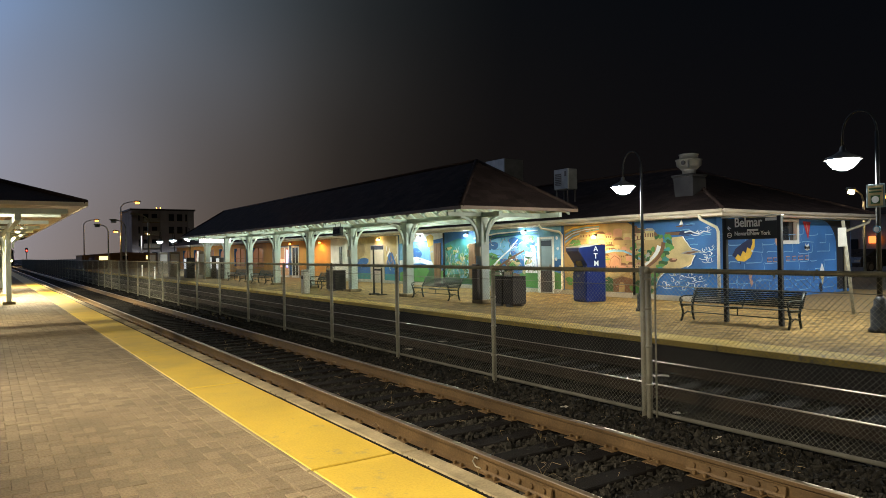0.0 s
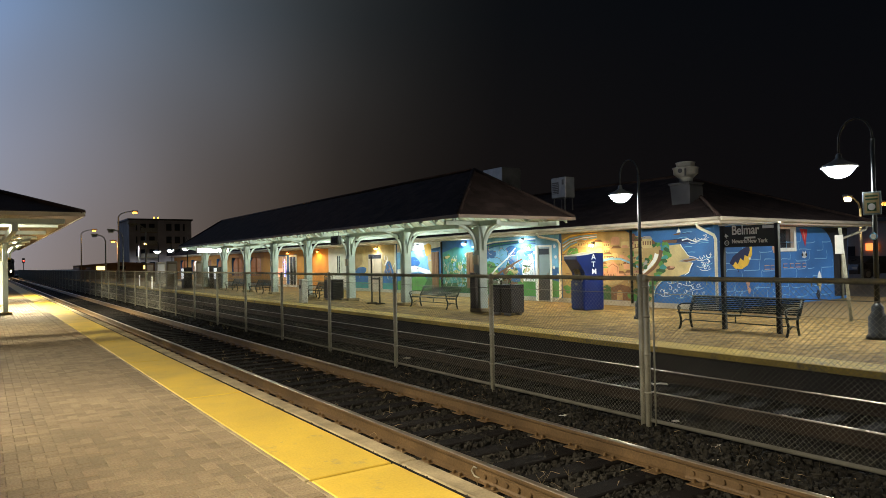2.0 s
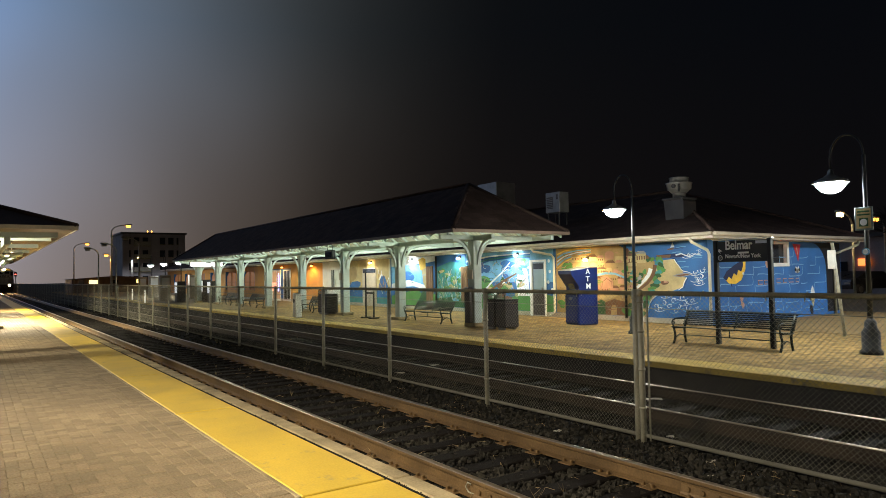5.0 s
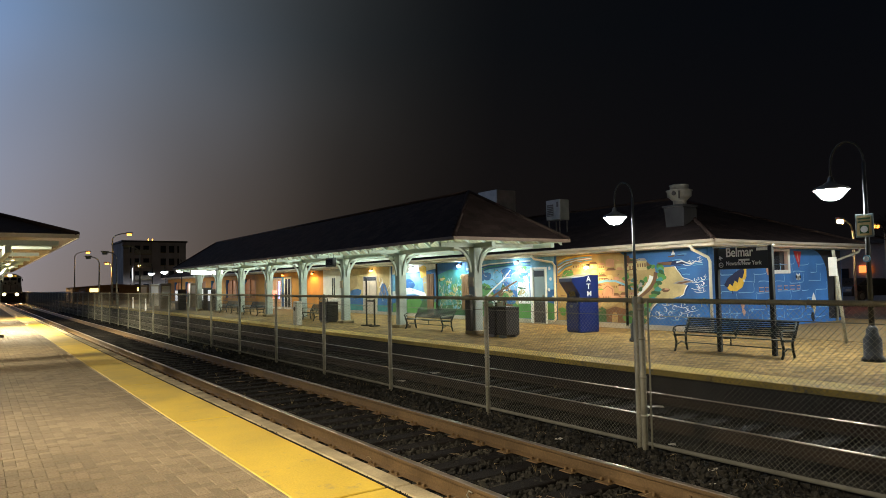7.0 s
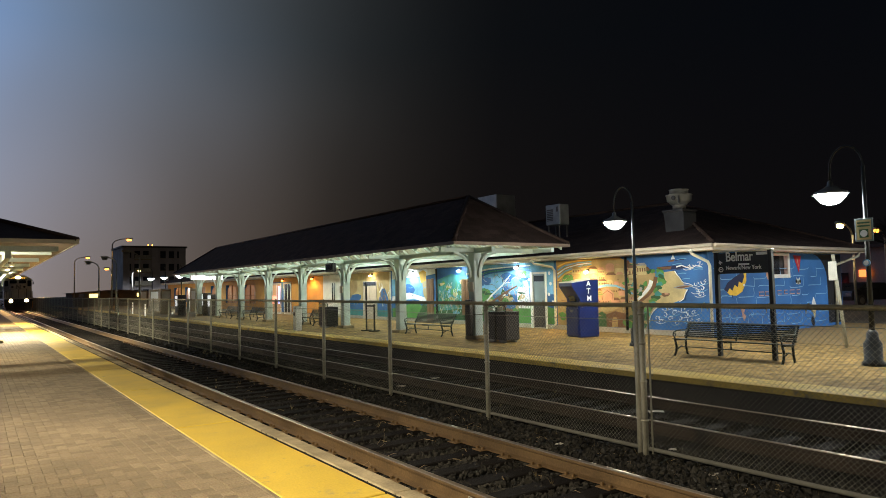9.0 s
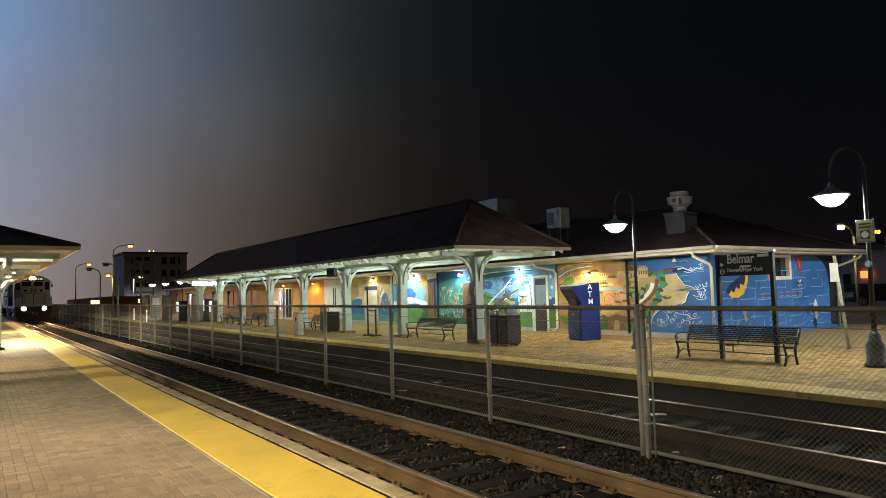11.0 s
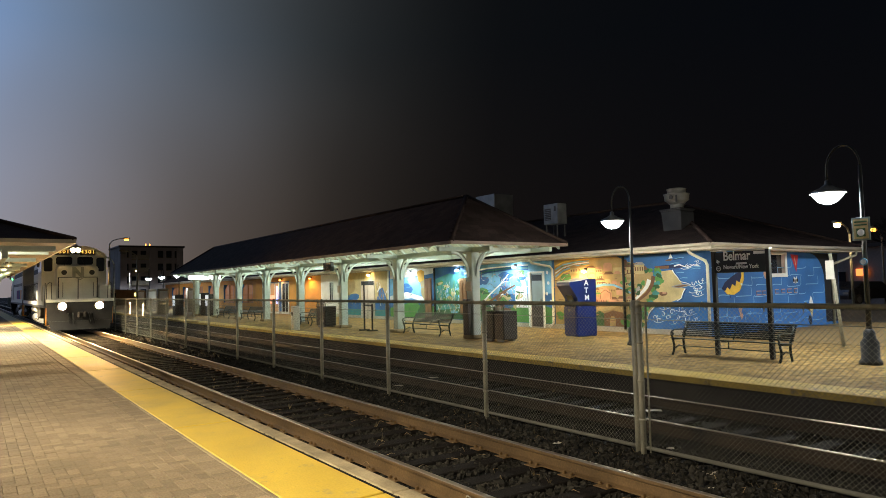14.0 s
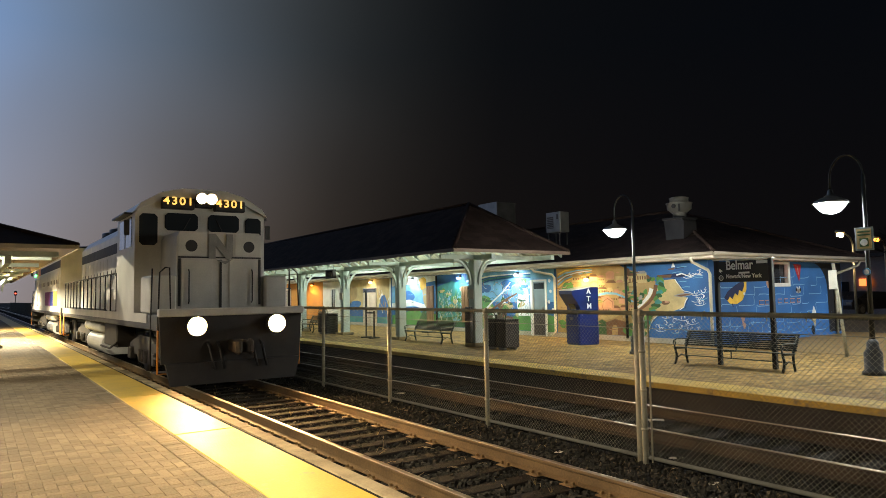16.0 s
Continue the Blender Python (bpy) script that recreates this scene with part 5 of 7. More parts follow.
# notice plate on the lamp pole
notice = thing("no_smoking_notice", "green-framed notice plate on a lamp pole", "notice", at=(13.93, 5.97, 2.78))
part("plate", made(box, -0.012, 0.012, -0.16, 0.16, -0.22, 0.22, 0.004), M_DOORGREY, notice)
part("panel", made(box, -0.016, -0.0125, -0.13, 0.13, -0.19, 0.19), P_SAND, notice)
part("lettering_bar", made(box, -0.02, -0.0165, -0.11, 0.11, 0.06, 0.09), P_DARKGREEN, notice)
part("lettering_bar", made(box, -0.02, -0.0165, -0.11, 0.11, 0.12, 0.15), P_DARKGREEN, notice)
part("symbol", made(box, -0.02, -0.0165, -0.08, 0.08, -0.15, 0.01), P_DARKGREEN, notice)
part("symbol", made(lathe, (-0.0215, 0, -0.07), [(0.065, -0.002), (0.065, 0.001)], 16, "x"), M_LETTER, notice)

disc = thing("pole_disc", "small round blue and white disc on a lamp pole", "notice", at=(13.96, 5.97, 2.15))
part("disc", made(lathe, (0, 0, 0), [(0.07, -0.02), (0.07, 0.0)], 16, "x"), P_SKY, disc)
part("face", made(lathe, (-0.022, 0, 0), [(0.05, -0.003), (0.05, 0.0)], 16, "x"), M_LETTER, disc)

# ---- station name sign ----
sign = thing("station_name_sign", "black station sign with white lettering on two dark posts", "station sign")
sx, y0, y1 = 13.62, 7.62, 8.96
part("panel", made(box, sx - 0.03, sx + 0.03, y0 + 0.04, y1 - 0.04, 2.02, 2.475, 0.006), M_SIGN, sign)
for y in (y0, y1 - 0.09):
    part("post", made(box, sx - 0.045, sx + 0.045, y, y + 0.09, PLAT, 2.495, 0.008), M_BLACKIRON, sign)
part("cap_rail", made(box, sx - 0.05, sx + 0.05, y0 - 0.02, y1 + 0.02, 2.497, 2.522, 0.006), M_WHITE, sign, "pale cap rail")
word("lettering", "Belmar", 0.285, (sx - 0.034, y1 - 0.29, 2.235), (90, 0, -90), M_LETTER, sign, squeeze=0.78)
word("lettering", "Newark/New York", 0.125, (sx - 0.034, y1 - 0.29, 2.08), (90, 0, -90), M_LETTER, sign, squeeze=0.83)
part("sticker", made(box, sx - 0.036, sx - 0.031, y0 + 0.50, y0 + 0.75, 2.195, 2.235), M_LETTER, sign)
part("sticker", made(box, sx - 0.036, sx - 0.031, y0 + 0.08, y0 + 0.34, 2.40, 2.46), M_LETTER, sign)
ring = bmesh.new()
tube(ring, [(sx - 0.034, y1 - 0.17 + 0.05 * math.cos(a * math.pi / 8), 2.115 + 0.05 * math.sin(a * math.pi / 8)) for a in range(17)], 0.009, 6)
box(ring, sx - 0.038, sx - 0.032, y1 - 0.20, y1 - 0.14, 2.108, 2.122)
part("direction_ring", ring, M_LETTER, sign, "white ring with an arrow")
part("emblem", made(extrude, [(y1 - 0.14, 2.32), (y1 - 0.22, 2.26), (y1 - 0.16, 2.25), (y1 - 0.18, 2.21), (y1 - 0.12, 2.26)], sx - 0.037, sx - 0.031), M_LETTER, sign)


# ---- benches ----
def bench(x, y0, y1, group="slatted platform benches"):
    b = thing("platform_bench", "dark green iron bench with a slatted seat and scrolled arms", "bench", group, at=(x, (y0 + y1) / 2, PLAT))
    L = (y1 - y0) / 2
    for sgn in (-1, 0, 1):
        e = bmesh.new()
        y = sgn * (L - 0.06)
        tube(e, ([(0.18, y, 0.0), (0.13, y, 0.18)] if sgn else []) + [(0.12, y, 0.38), (0.20, y, 0.55), (0.30, y, 0.80)], 0.028 if sgn else 0.018, 6)
        if sgn:
            tube(e, [(-0.30, y, 0.0), (-0.24, y, 0.10), (-0.22, y, 0.25), (-0.27, y, 0.40)], 0.028, 6)
        tube(e, [(-0.30, y, 0.41), (0.12, y, 0.38)], 0.02, 6)
        if sgn:
            tube(e, [(0.18, y, 0.16), (-0.05, y, 0.24), (-0.24, y, 0.14)], 0.014, 6)
        else:
            tube(e, [(-0.05, y, 0.40), (-0.05, y, 0.22)], 0.014, 6)
        if sgn:
            tube(e, [(0.23, y, 0.62), (0.0, y, 0.64), (-0.2, y, 0.64), (-0.31, y, 0.60), (-0.33, y, 0.53), (-0.28, y, 0.49), (-0.24, y, 0.53), (-0.27, y, 0.57)], 0.018, 6)
            tube(e, [(-0.27, y, 0.41), (-0.30, y, 0.50)], 0.016, 6)
        part("end_frame" if sgn else "middle_frame", e, M_BENCH, b)
    for k in range(7):
        part("seat_slat", made(box, -0.30 + 0.062 * k, -0.248 + 0.062 * k, -L, L, 0.425 - 0.005 * k, 0.445 - 0.005 * k, 0.006), M_BENCH, b)
    for k in range(8):
        z, x_ = 0.46 + 0.046 * k, 0.15 + 0.0195 * k
        part("back_slat", made(box, x_, x_ + 0.02, -L, L, z, z + 0.038, 0.006), M_BENCH, b)
    part("stretcher", made(tube, [(-0.05, -L + 0.06, 0.22), (-0.05, L - 0.06, 0.22)], 0.014, 6), M_BENCH, b)
    b.matrix_basis = pose(x, (y0 + y1) / 2, PLAT) @ Matrix.Diagonal((1, 1, 0.88, 1))
    return b


bench(13.35, 7.15, 9.75)
bench(13.1, 18.6, 21.0)
bench(13.1, 29.0, 30.4)
bench(13.1, 36.6, 39.0)
bench(13.1, 41.2, 43.6)


# ---- bins ----
def bin_pair(x, y):
    b = thing("twin_litter_bin", "dark brown twin litter bin with wire hoops on top", "litter bin", "litter bins", at=(x, y, PLAT))
    for s in (-0.235, 0.235):
        box_ = part("body", made(box, -0.27, 0.27, s - 0.225, s + 0.225, 0.07, 0.86, 0.025), M_BIN, b)
        part("lid", made(box, -0.285, 0.285, s - 0.23, s + 0.23, 0.862, 0.90, 0.02), M_BIN, box_)
        hoop = bmesh.new()
        for dx in (-0.24,):
            tube(hoop, [(dx, s - 0.2, 0.88), (dx, s - 0.2, 1.02), (dx, s - 0.14, 1.08), (dx, s + 0.14, 1.08), (dx, s + 0.2, 1.02), (dx, s + 0.2, 0.88)], 0.016, 6)
        part("hoop", hoop, M_BIN, box_)
        part("label_plate", made(box, -0.276, -0.2705, s - 0.13, s + 0.13, 0.93, 1.02), M_GALV, box_)
        for fx in (-0.2, 0.2):
            part("foot", made(box, fx - 0.05, fx + 0.05, s - 0.12, s + 0.12, 0.0, 0.068, 0.01), M_METAL, box_)
    return b


bin_pair(12.95, 15.62)
bin_pair(12.9, 27.6)

# ---- cash machine kiosk ----
atm = thing("cash_machine_kiosk", "blue plastic cash machine kiosk with an overhanging hood", "cash machine", at=(15.9, 15.2, PLAT))
part("base", made(box, -0.36, 0.36, -0.37, 0.37, 0.0, 0.98, 0.03), M_ATM, atm)
part("hood", made(extrude, [(-0.36, 0.984), (0.30, 0.984), (0.34, 1.2), (0.62, 1.60), (0.62, 1.70), (0.2, 1.74), (-0.1, 1.80), (-0.36, 1.80)], -0.37, 0.37), M_ATM, atm, "curved blue hood")
part("hood_cap", made(extrude, [(0.62, 1.704), (0.2, 1.744), (-0.08, 1.804), (-0.08, 1.83), (0.2, 1.775), (0.62, 1.73)], -0.36, 0.36), M_WHITE, atm)
part("screen_recess", made(extrude, [(0.335, 1.1), (0.345, 1.1), (0.47, 1.5), (0.46, 1.5)], -0.17, 0.17), M_GLASS, atm)
for i, ch in enumerate("ATM"):
    word("lettering", ch, 0.23, (-0.374, 0.08, 1.55 - 0.23 * i), (90, 0, -90), M_LETTER, atm)
part("service_door", made(box, -0.33, 0.33, 0.372, 0.40, 0.06, 0.92, 0.012), M_ATM, atm)
part("keypad_shelf", made(box, -0.34, 0.34, 0.30, 0.50, 0.985, 1.03, 0.012), M_ATM, atm)
part("lock", made(box, -0.05, 0.08, 0.401, 0.412, 0.78, 0.86, 0.003), M_METAL, atm)
atm.matrix_basis = pose(15.9, 15.2, PLAT, 0, 0, 78)

# ---- smaller furniture ----
stand = thing("information_stand", "bare dark-framed notice stand on two posts", "notice stand", at=(12.75, 23.45, PLAT))
for y in (-0.32, 0.32):
    part("post", made(box, -0.025, 0.025, y - 0.025, y + 0.025, 0.0, 1.9 if y > 0 else 1.05, 0.005), M_BLACKIRON, stand)
    part("foot", made(box, -0.2, 0.2, y - 0.09, y + 0.09, 0.0, 0.05, 0.01), M_CONC_DARK, stand)
part("board", made(box, -0.02, 0.02, -0.286, 0.286, 0.95, 1.02, 0.004), M_BLACKIRON, stand)
boll = thing("ticket_validator", "pale free-standing validator post near the platform edge", "validator", at=(11.0, 26.5, PLAT))
part("body", made(box, -0.14, 0.14, -0.16, 0.16, 0, 1.0, 0.03), M_WHITE, boll)
part("face_ring", made(lathe, (-0.145, 0, 0.68), [(0.09, -0.006), (0.09, 0.004), (0.05, 0.006)], 16, "x"), M_GRIME, boll)
for x, y, h in ((13.6, 47.5, 1.5), (13.6, 49.4, 1.6), (12.6, 52.5, 1.5)):
    m = thing("ticket_machine", "pale ticket machine beside the canopy", "ticket machine", "ticket machines", at=(x, y, PLAT))
    part("body", made(box, -0.3, 0.3, -0.4, 0.4, 0, h, 0.03), M_BIN, m)
    part("front", made(box, -0.32, -0.301, -0.33, 0.33, h * 0.45, h * 0.95), glow("pale_machine_front", (0.9, 0.95, 1.0), 0.7), m, "pale lit machine front")
box_ = thing("pole_cabinet", "pale grey cabinet on a leaning steel post", "utility cabinet", at=(17.2, 7.9, PLAT))
part("post", made(tube, [(0, 0, 0), (-0.02, 0.20, 2.25)], 0.04, 8), M_GALV, box_)
part("cabinet", made(box, -0.1, -0.065, 0.10, 0.29, 1.62, 2.08, 0.008), M_WHITE, box_)

# ---- near platform shelter ----
shelter = thing("platform_shelter", "timber platform shelter with pale lit beams under a roof boarded in shade-dark brown", "platform shelter")
SX0, SX1, SY0, SY1, SZ = -3.6, 2.1, 19.0, 56.0, 3.12
# brown boards carry the shade of the unlit underside in their colour
open_roof(SX0, SX1, SY0, SY1, SZ + 0.04, 1.0, 0.07, shelter, 0, M_BARGE)
bm = bmesh.new()
for a in ((SX0 - 0.03, SX0, SY0 - 0.03, SY1), (SX1, SX1 + 0.03, SY0 - 0.03, SY1), (SX0, SX1, SY0 - 0.03, SY0)):
    box(bm, *a, SZ + 0.02, SZ + 0.12)
part("fascia", bm, M_FASCIA, shelter)
# the first two beams are added to cast shadow bands on the platform
for y in [20.35, 20.72] + [22.3 + 4.6 * k for k in range(8)]:
    part("tie_beam", made(box, SX0 + 0.3, SX1 - 0.3, y - 0.06, y + 0.06, SZ - 0.10, SZ + 0.028, 0.01), M_CREAM, shelter)
for x in (0.68, -2.1):
    part("beam", made(box, x - 0.07, x + 0.07, SY0 + 1.2, SY1 - 1.2, SZ - 0.30, SZ - 0.102, 0.01), M_CREAM, shelter)
    for k in range(4):
        y = 29.2 + 6.9 * k
        col = part("post", made(box, x - 0.08, x + 0.08, y - 0.08, y + 0.08, PLAT, SZ - 0.302, 0.015), M_CREAM, shelter, "square pale green-grey post")
        part("plinth", made(box, x - 0.2, x + 0.2, y - 0.2, y + 0.2, PLAT, PLAT + 0.1, 0.015), M_CONC, col)
        for dx, dy in ((0, 1), (0, -1), (1, 0), (-1, 0)):
            bm = bmesh.new()
            brace(bm, x + dx * 0.1, y + dy * 0.1, dx, dy, 0.7, 0.7, 0.04)
            part("knee_brace", bm, M_CREAM, col)
# made-up front lamp, the body of the shadow-casting light
lamp = thing("shelter_lamp", "small glowing lamp added under the front shelter roof to cast beam shadows", "ceiling lamp", "lamps of the shelter", at=(-0.6, 21.0, 3.76))
part("mount", made(lathe, (0, 0, 0.0), [(0.08, -0.02), (0.08, 0.06)], 14), M_WHITE, lamp)
G_GLOBE = glow("shelter_lamp_globe", (1.0, 0.92, 0.72), 140)
part("globe", made(lathe, (0, 0, 0.0), [(0.02, -0.045), (0.05, -0.035), (0.06, -0.021)], 14), G_GLOBE, lamp)
for x, y in SHELTER_LAMPS:
    lamp = thing("shelter_lamp", "round glowing lamp under the shelter roof", "ceiling lamp", "lamps of the shelter", at=(x, y, 3.0))
    part("stem", made(tube, [(0, 0, 0.14), (0, 0, 0.42)], 0.02, 6), M_WHITE, lamp)
    part("mount", made(lathe, (0, 0, 0.1), [(0.11, -0.05), (0.11, 0.04)], 14), M_WHITE, lamp)
    part("globe", made(lathe, (0, 0, 0.09), [(0.03, -0.05), (0.09, -0.035), (0.10, -0.042)][:2] + [(0.10, -0.02)], 14), G_GLOBE, lamp)


# ---- locomotive: y runs back from the front lamps, x across, z over the rails ----
WHEELS = []


def truck(parent, y, mat):
    t = part("truck", made(box, -1.02, 1.02, y - 0.16, y + 0.16, 0.62, 0.85, 0.03), mat, parent, "grimy wheel truck")
    for s in (-1, 1):
        part("side_frame", made(extrude, [(y - 1.9, 0.45), (y - 1.75, 0.75), (y - 0.6, 0.98), (y + 0.6, 0.98), (y + 1.75, 0.75), (y + 1.9, 0.45), (y + 0.9, 0.5), (y + 0.5, 0.32), (y - 0.5, 0.32), (y - 0.9, 0.5)], s * 1.08 - 0.07, s * 1.08 + 0.07), mat, t)
        for dy in (-1.37, 1.37):
            part("axle_box", made(box, s * 1.17 - 0.08, s * 1.17 + 0.08, y + dy - 0.17, y + dy + 0.17, 0.36, 0.66, 0.03), mat, t)
        for dy in (-0.3, 0.0, 0.3):
            part("spring", made(lathe, (s * 1.13, y + dy, 0.36), [(0.09, 0), (0.10, 0.12), (0.09, 0.24), (0.10, 0.3)], 10), mat, t)
    for dy in (-1.37, 1.37):
        bm = bmesh.new()
        tube(bm, [(-0.9, 0, 0), (0.9, 0, 0)], 0.09, 8)
        for s in (-1, 1):
            lathe(bm, (s * 0.76, 0, 0), [(0.30, -0.065), (0.49, -0.068), (0.505, 0.0), (0.50, 0.062), (0.30, 0.065)] if s > 0 else [(0.30, -0.065), (0.50, -0.062), (0.505, 0.0), (0.49, 0.068), (0.30, 0.065)], 20, "x")
        w = part("wheelset", bm, mat, parent)
        WHEELS.append((w, (0, y + dy, 0.503)))
    return t


P_PURPLE, P_BLUEST = paint("purple", (0.20, 0.04, 0.22)), paint("deep_blue", (0.02, 0.05, 0.30))


def locomotive(lit):
    """One hood unit; lit: its lamps and number boards burn."""
    loco = thing("diesel_locomotive", "grey-white hood-unit diesel locomotive with lit headlights, on the near track" if lit else "grey trailing diesel locomotive with a purple and orange side stripe", "locomotive", "locomotives of the train")

    def loco_part(name, bm, mat, label="", parent=None):
        return part(name, bm, mat, parent or loco, label)


    frame_ = loco_part("underframe", made(box, -1.52, 1.52, 0.25, 17.7, 1.22, 1.55, 0.02), M_LOCODARK, "black deck frame")
    loco_part("deck_edge", made(box, -1.53, 1.53, 0.06, 0.24, 1.50, 1.66, 0.02), M_LOCO, "pale front sill of the deck", frame_)
    for s in (-1, 1):
        loco_part("side_sill", made(box, s * 1.525 - 0.012, s * 1.525 + 0.012, 1.2, 17.6, 1.36, 1.56), M_LOCO, "", frame_)
    # pilot with steps, plough and coupler
    pilot = loco_part("pilot", made(extrude, [(-1.45, 0.55), (1.45, 0.55), (1.5, 1.5), (-1.5, 1.5)], 0.16, 0.30, "xz"), M_LOCODARK, "black pilot plate under the deck")
    loco_part("plough", made(extrude, [(-1.3, 0.12), (1.3, 0.12), (1.4, 0.56), (-1.4, 0.56)], 0.02, 0.14, "xz"), M_LOCODARK, "", pilot)
    bm = bmesh.new()
    box(bm, -0.14, 0.14, -0.42, 0.16, 0.74, 1.0, 0.04)
    box(bm, -0.2, -0.06, -0.62, -0.36, 0.72, 1.02, 0.05)
    box(bm, 0.06, 0.2, -0.56, -0.36, 0.72, 1.02, 0.05)
    loco_part("coupler", bm, M_GRIME, "knuckle coupler", pilot)
    for x in (-0.55, -0.35, 0.35, 0.55):
        loco_part("air_hose", made(tube, [(x, 0.15, 0.95), (x, 0.0, 0.85), (x + 0.03, -0.08, 0.6), (x + 0.08, -0.06, 0.42)], 0.03, 6), M_LOCODARK, "", pilot)
    for s in (-1, 1):
        for k in range(4):
            loco_part("step", made(box, s * 1.38 - 0.14, s * 1.38 + 0.14, 0.32, 0.75, 0.35 + 0.29 * k, 0.38 + 0.29 * k, 0.006), M_GRIME, "", pilot)
        loco_part("step_rail", made(tube, [(s * 1.30, 0.28, 0.36), (s * 1.50, 0.30, 0.36), (s * 1.50, 0.28, 1.35)], 0.022, 6), M_HANDRAIL, "orange-painted step rail")
        loco_part("handrail", made(tube, [(s * 1.50, 0.28, 1.35), (s * 1.47, 0.3, 2.4), (s * 1.36, 0.32, 2.5), (s * 1.28, 0.30, 2.5), (s * 1.26, 0.28, 1.66)], 0.016, 6), M_LOCODARK)
        loco_part("handrail", made(tube, [(s * 1.52, 0.85, 0.38), (s * 1.52, 0.85, 1.5), (s * 1.5, 0.85, 2.5)], 0.016, 6), M_LOCODARK)
        dl = loco_part("ditch_light", made(lathe, (s * 0.83, 0.12, 1.30), [(0.15, 0.07), (0.19, 0.06), (0.19, 0.0), (0.15, 0.001)], 18, "y"), M_LOCODARK, "round ditch light, lit" if lit else "round ditch light, unlit")
        loco_part("lens", made(lathe, (s * 0.83, 0.12, 1.30), [(0.17, 0.0), (0.13, -0.03), (0.06, -0.045), (0.01, -0.048)], 18, "y"), G_HEAD if lit else M_GLASS, "glowing lamp lens" if lit else "", dl)
        loco_part("bezel", made(tube, [(s * 0.83, 0.13, 1.30), (s * 0.83, -0.13, 1.30)], 0.185, 18, None, False), M_LOCODARK, "", dl)
        loco_part("deck_locker", made(box, s * 1.24 - 0.27, s * 1.24 + 0.27, 1.0, 2.0, 1.56, 2.36, 0.04), M_LOCO, "pale locker beside the nose")
    # short nose
    nose = loco_part("nose", made(extrude, [(-0.95, 1.55), (0.95, 1.55), (0.95, 3.22), (0.88, 3.34), (-0.88, 3.34), (-0.95, 3.22)], 1.15, 2.617, "xz"), M_LOCO, "grey-white short nose")
    for s in (-1, 1):
        loco_part("porthole", made(lathe, (s * 0.64, 1.145, 3.02), [(0.13, -0.012), (0.13, 0.0), (0.105, 0.002)], 18, "y"), M_LOCODARK, "dark round lamp port", nose)
        loco_part("upper_panel", made(box, s * 0.62 - 0.3, s * 0.62 + 0.3, 1.135, 1.149, 2.80, 3.30, 0.003), M_LOCO, "", nose)
        loco_part("lower_panel", made(box, s * 0.52 - 0.33, s * 0.52 + 0.33, 1.13, 1.149, 1.62, 2.74, 0.004), M_LOCO, "", nose)
        loco_part("panel_gap", made(box, s * 0.89 - 0.025, s * 0.89 + 0.025, 1.128, 1.149, 1.7, 2.74), M_LOCODARK, "", nose)
        loco_part("grab_iron", made(tube, [(s * 0.7, 1.12, 1.75), (s * 0.7, 1.07, 1.8), (s * 0.7, 1.07, 2.45), (s * 0.7, 1.12, 2.5)], 0.014, 6), M_LOCODARK, "", nose)
    loco_part("panel_gap", made(box, -0.92, 0.92, 1.13, 1.1495, 2.752, 2.785), M_LOCODARK, "", nose)
    loco_part("panel_gap", made(box, -0.022, 0.022, 1.126, 1.1495, 1.65, 2.72), M_LOCODARK, "", nose)
    loco_part("emblem", made(extrude, [(-0.27, 2.74), (-0.27, 3.30), (-0.12, 3.30), (0.12, 2.98), (0.12, 3.30), (0.27, 3.30), (0.27, 2.80), (0.16, 2.70), (-0.12, 3.02), (-0.12, 2.74)], 1.118, 1.132, "xz"), P_GREY, "dark grey slanted emblem on the nose", nose)
    loco_part("emblem_swoosh", made(extrude, [(-0.12, 2.72), (0.10, 2.62), (0.27, 2.74), (0.12, 2.69)], 1.116, 1.131, "xz"), P_GREY, "", nose)
    # cab
    cab_out = [(-1.53, 1.56), (1.53, 1.56), (1.53, 3.86), (1.40, 4.06), (0.95, 4.34), (0.5, 4.46), (-0.5, 4.46), (-0.95, 4.34), (-1.40, 4.06), (-1.53, 3.86)]
    cab = loco_part("cab", made(extrude, cab_out, 2.62, 4.92, "xz"), M_LOCO, "grey-white driver's cab")
    roof_out = [(x * 1.025, z + 0.03) for x, z in cab_out[2:]]
    loco_part("roof", made(extrude, roof_out + [(-1.40, 3.98), (-0.9, 4.22), (0.9, 4.22), (1.40, 3.98)], 2.5, 5.02, "xz"), M_LOCO, "", cab)
    for x0, x1, z0, z1 in ((-1.44, -1.04, 3.12, 3.86), (1.04, 1.44, 3.12, 3.86), (-0.88, -0.12, 3.48, 3.90), (0.12, 0.88, 3.48, 3.90)):
        bm = bmesh.new()
        c = 0.07
        extrude(bm, [(x0 + c, z0), (x1 - c, z0), (x1, z0 + c), (x1, z1 - c), (x1 - c, z1), (x0 + c, z1), (x0, z1 - c), (x0, z0 + c)], 2.595, 2.618, "xz")
        loco_part("windscreen", bm, M_GLASS, "dark cab window", cab)
    for s in (-1, 1):
        for y0 in (2.97, 3.82):
            loco_part("side_window", made(box, s * 1.535 - 0.008, s * 1.535 + 0.008, y0, y0 + 0.7, 3.1, 3.8), M_GLASS, "dark sliding cab side window", cab)
        loco_part("sun_visor", made(box, s * 1.62 - 0.09, s * 1.62 + 0.09, 2.92, 4.62, 3.86, 3.9), M_LOCODARK, "", cab)
        loco_part("mirror", made(box, s * 1.68 - 0.06, s * 1.68 + 0.06, 2.74, 2.77, 3.35, 3.7, 0.006), M_LOCODARK, "", cab)
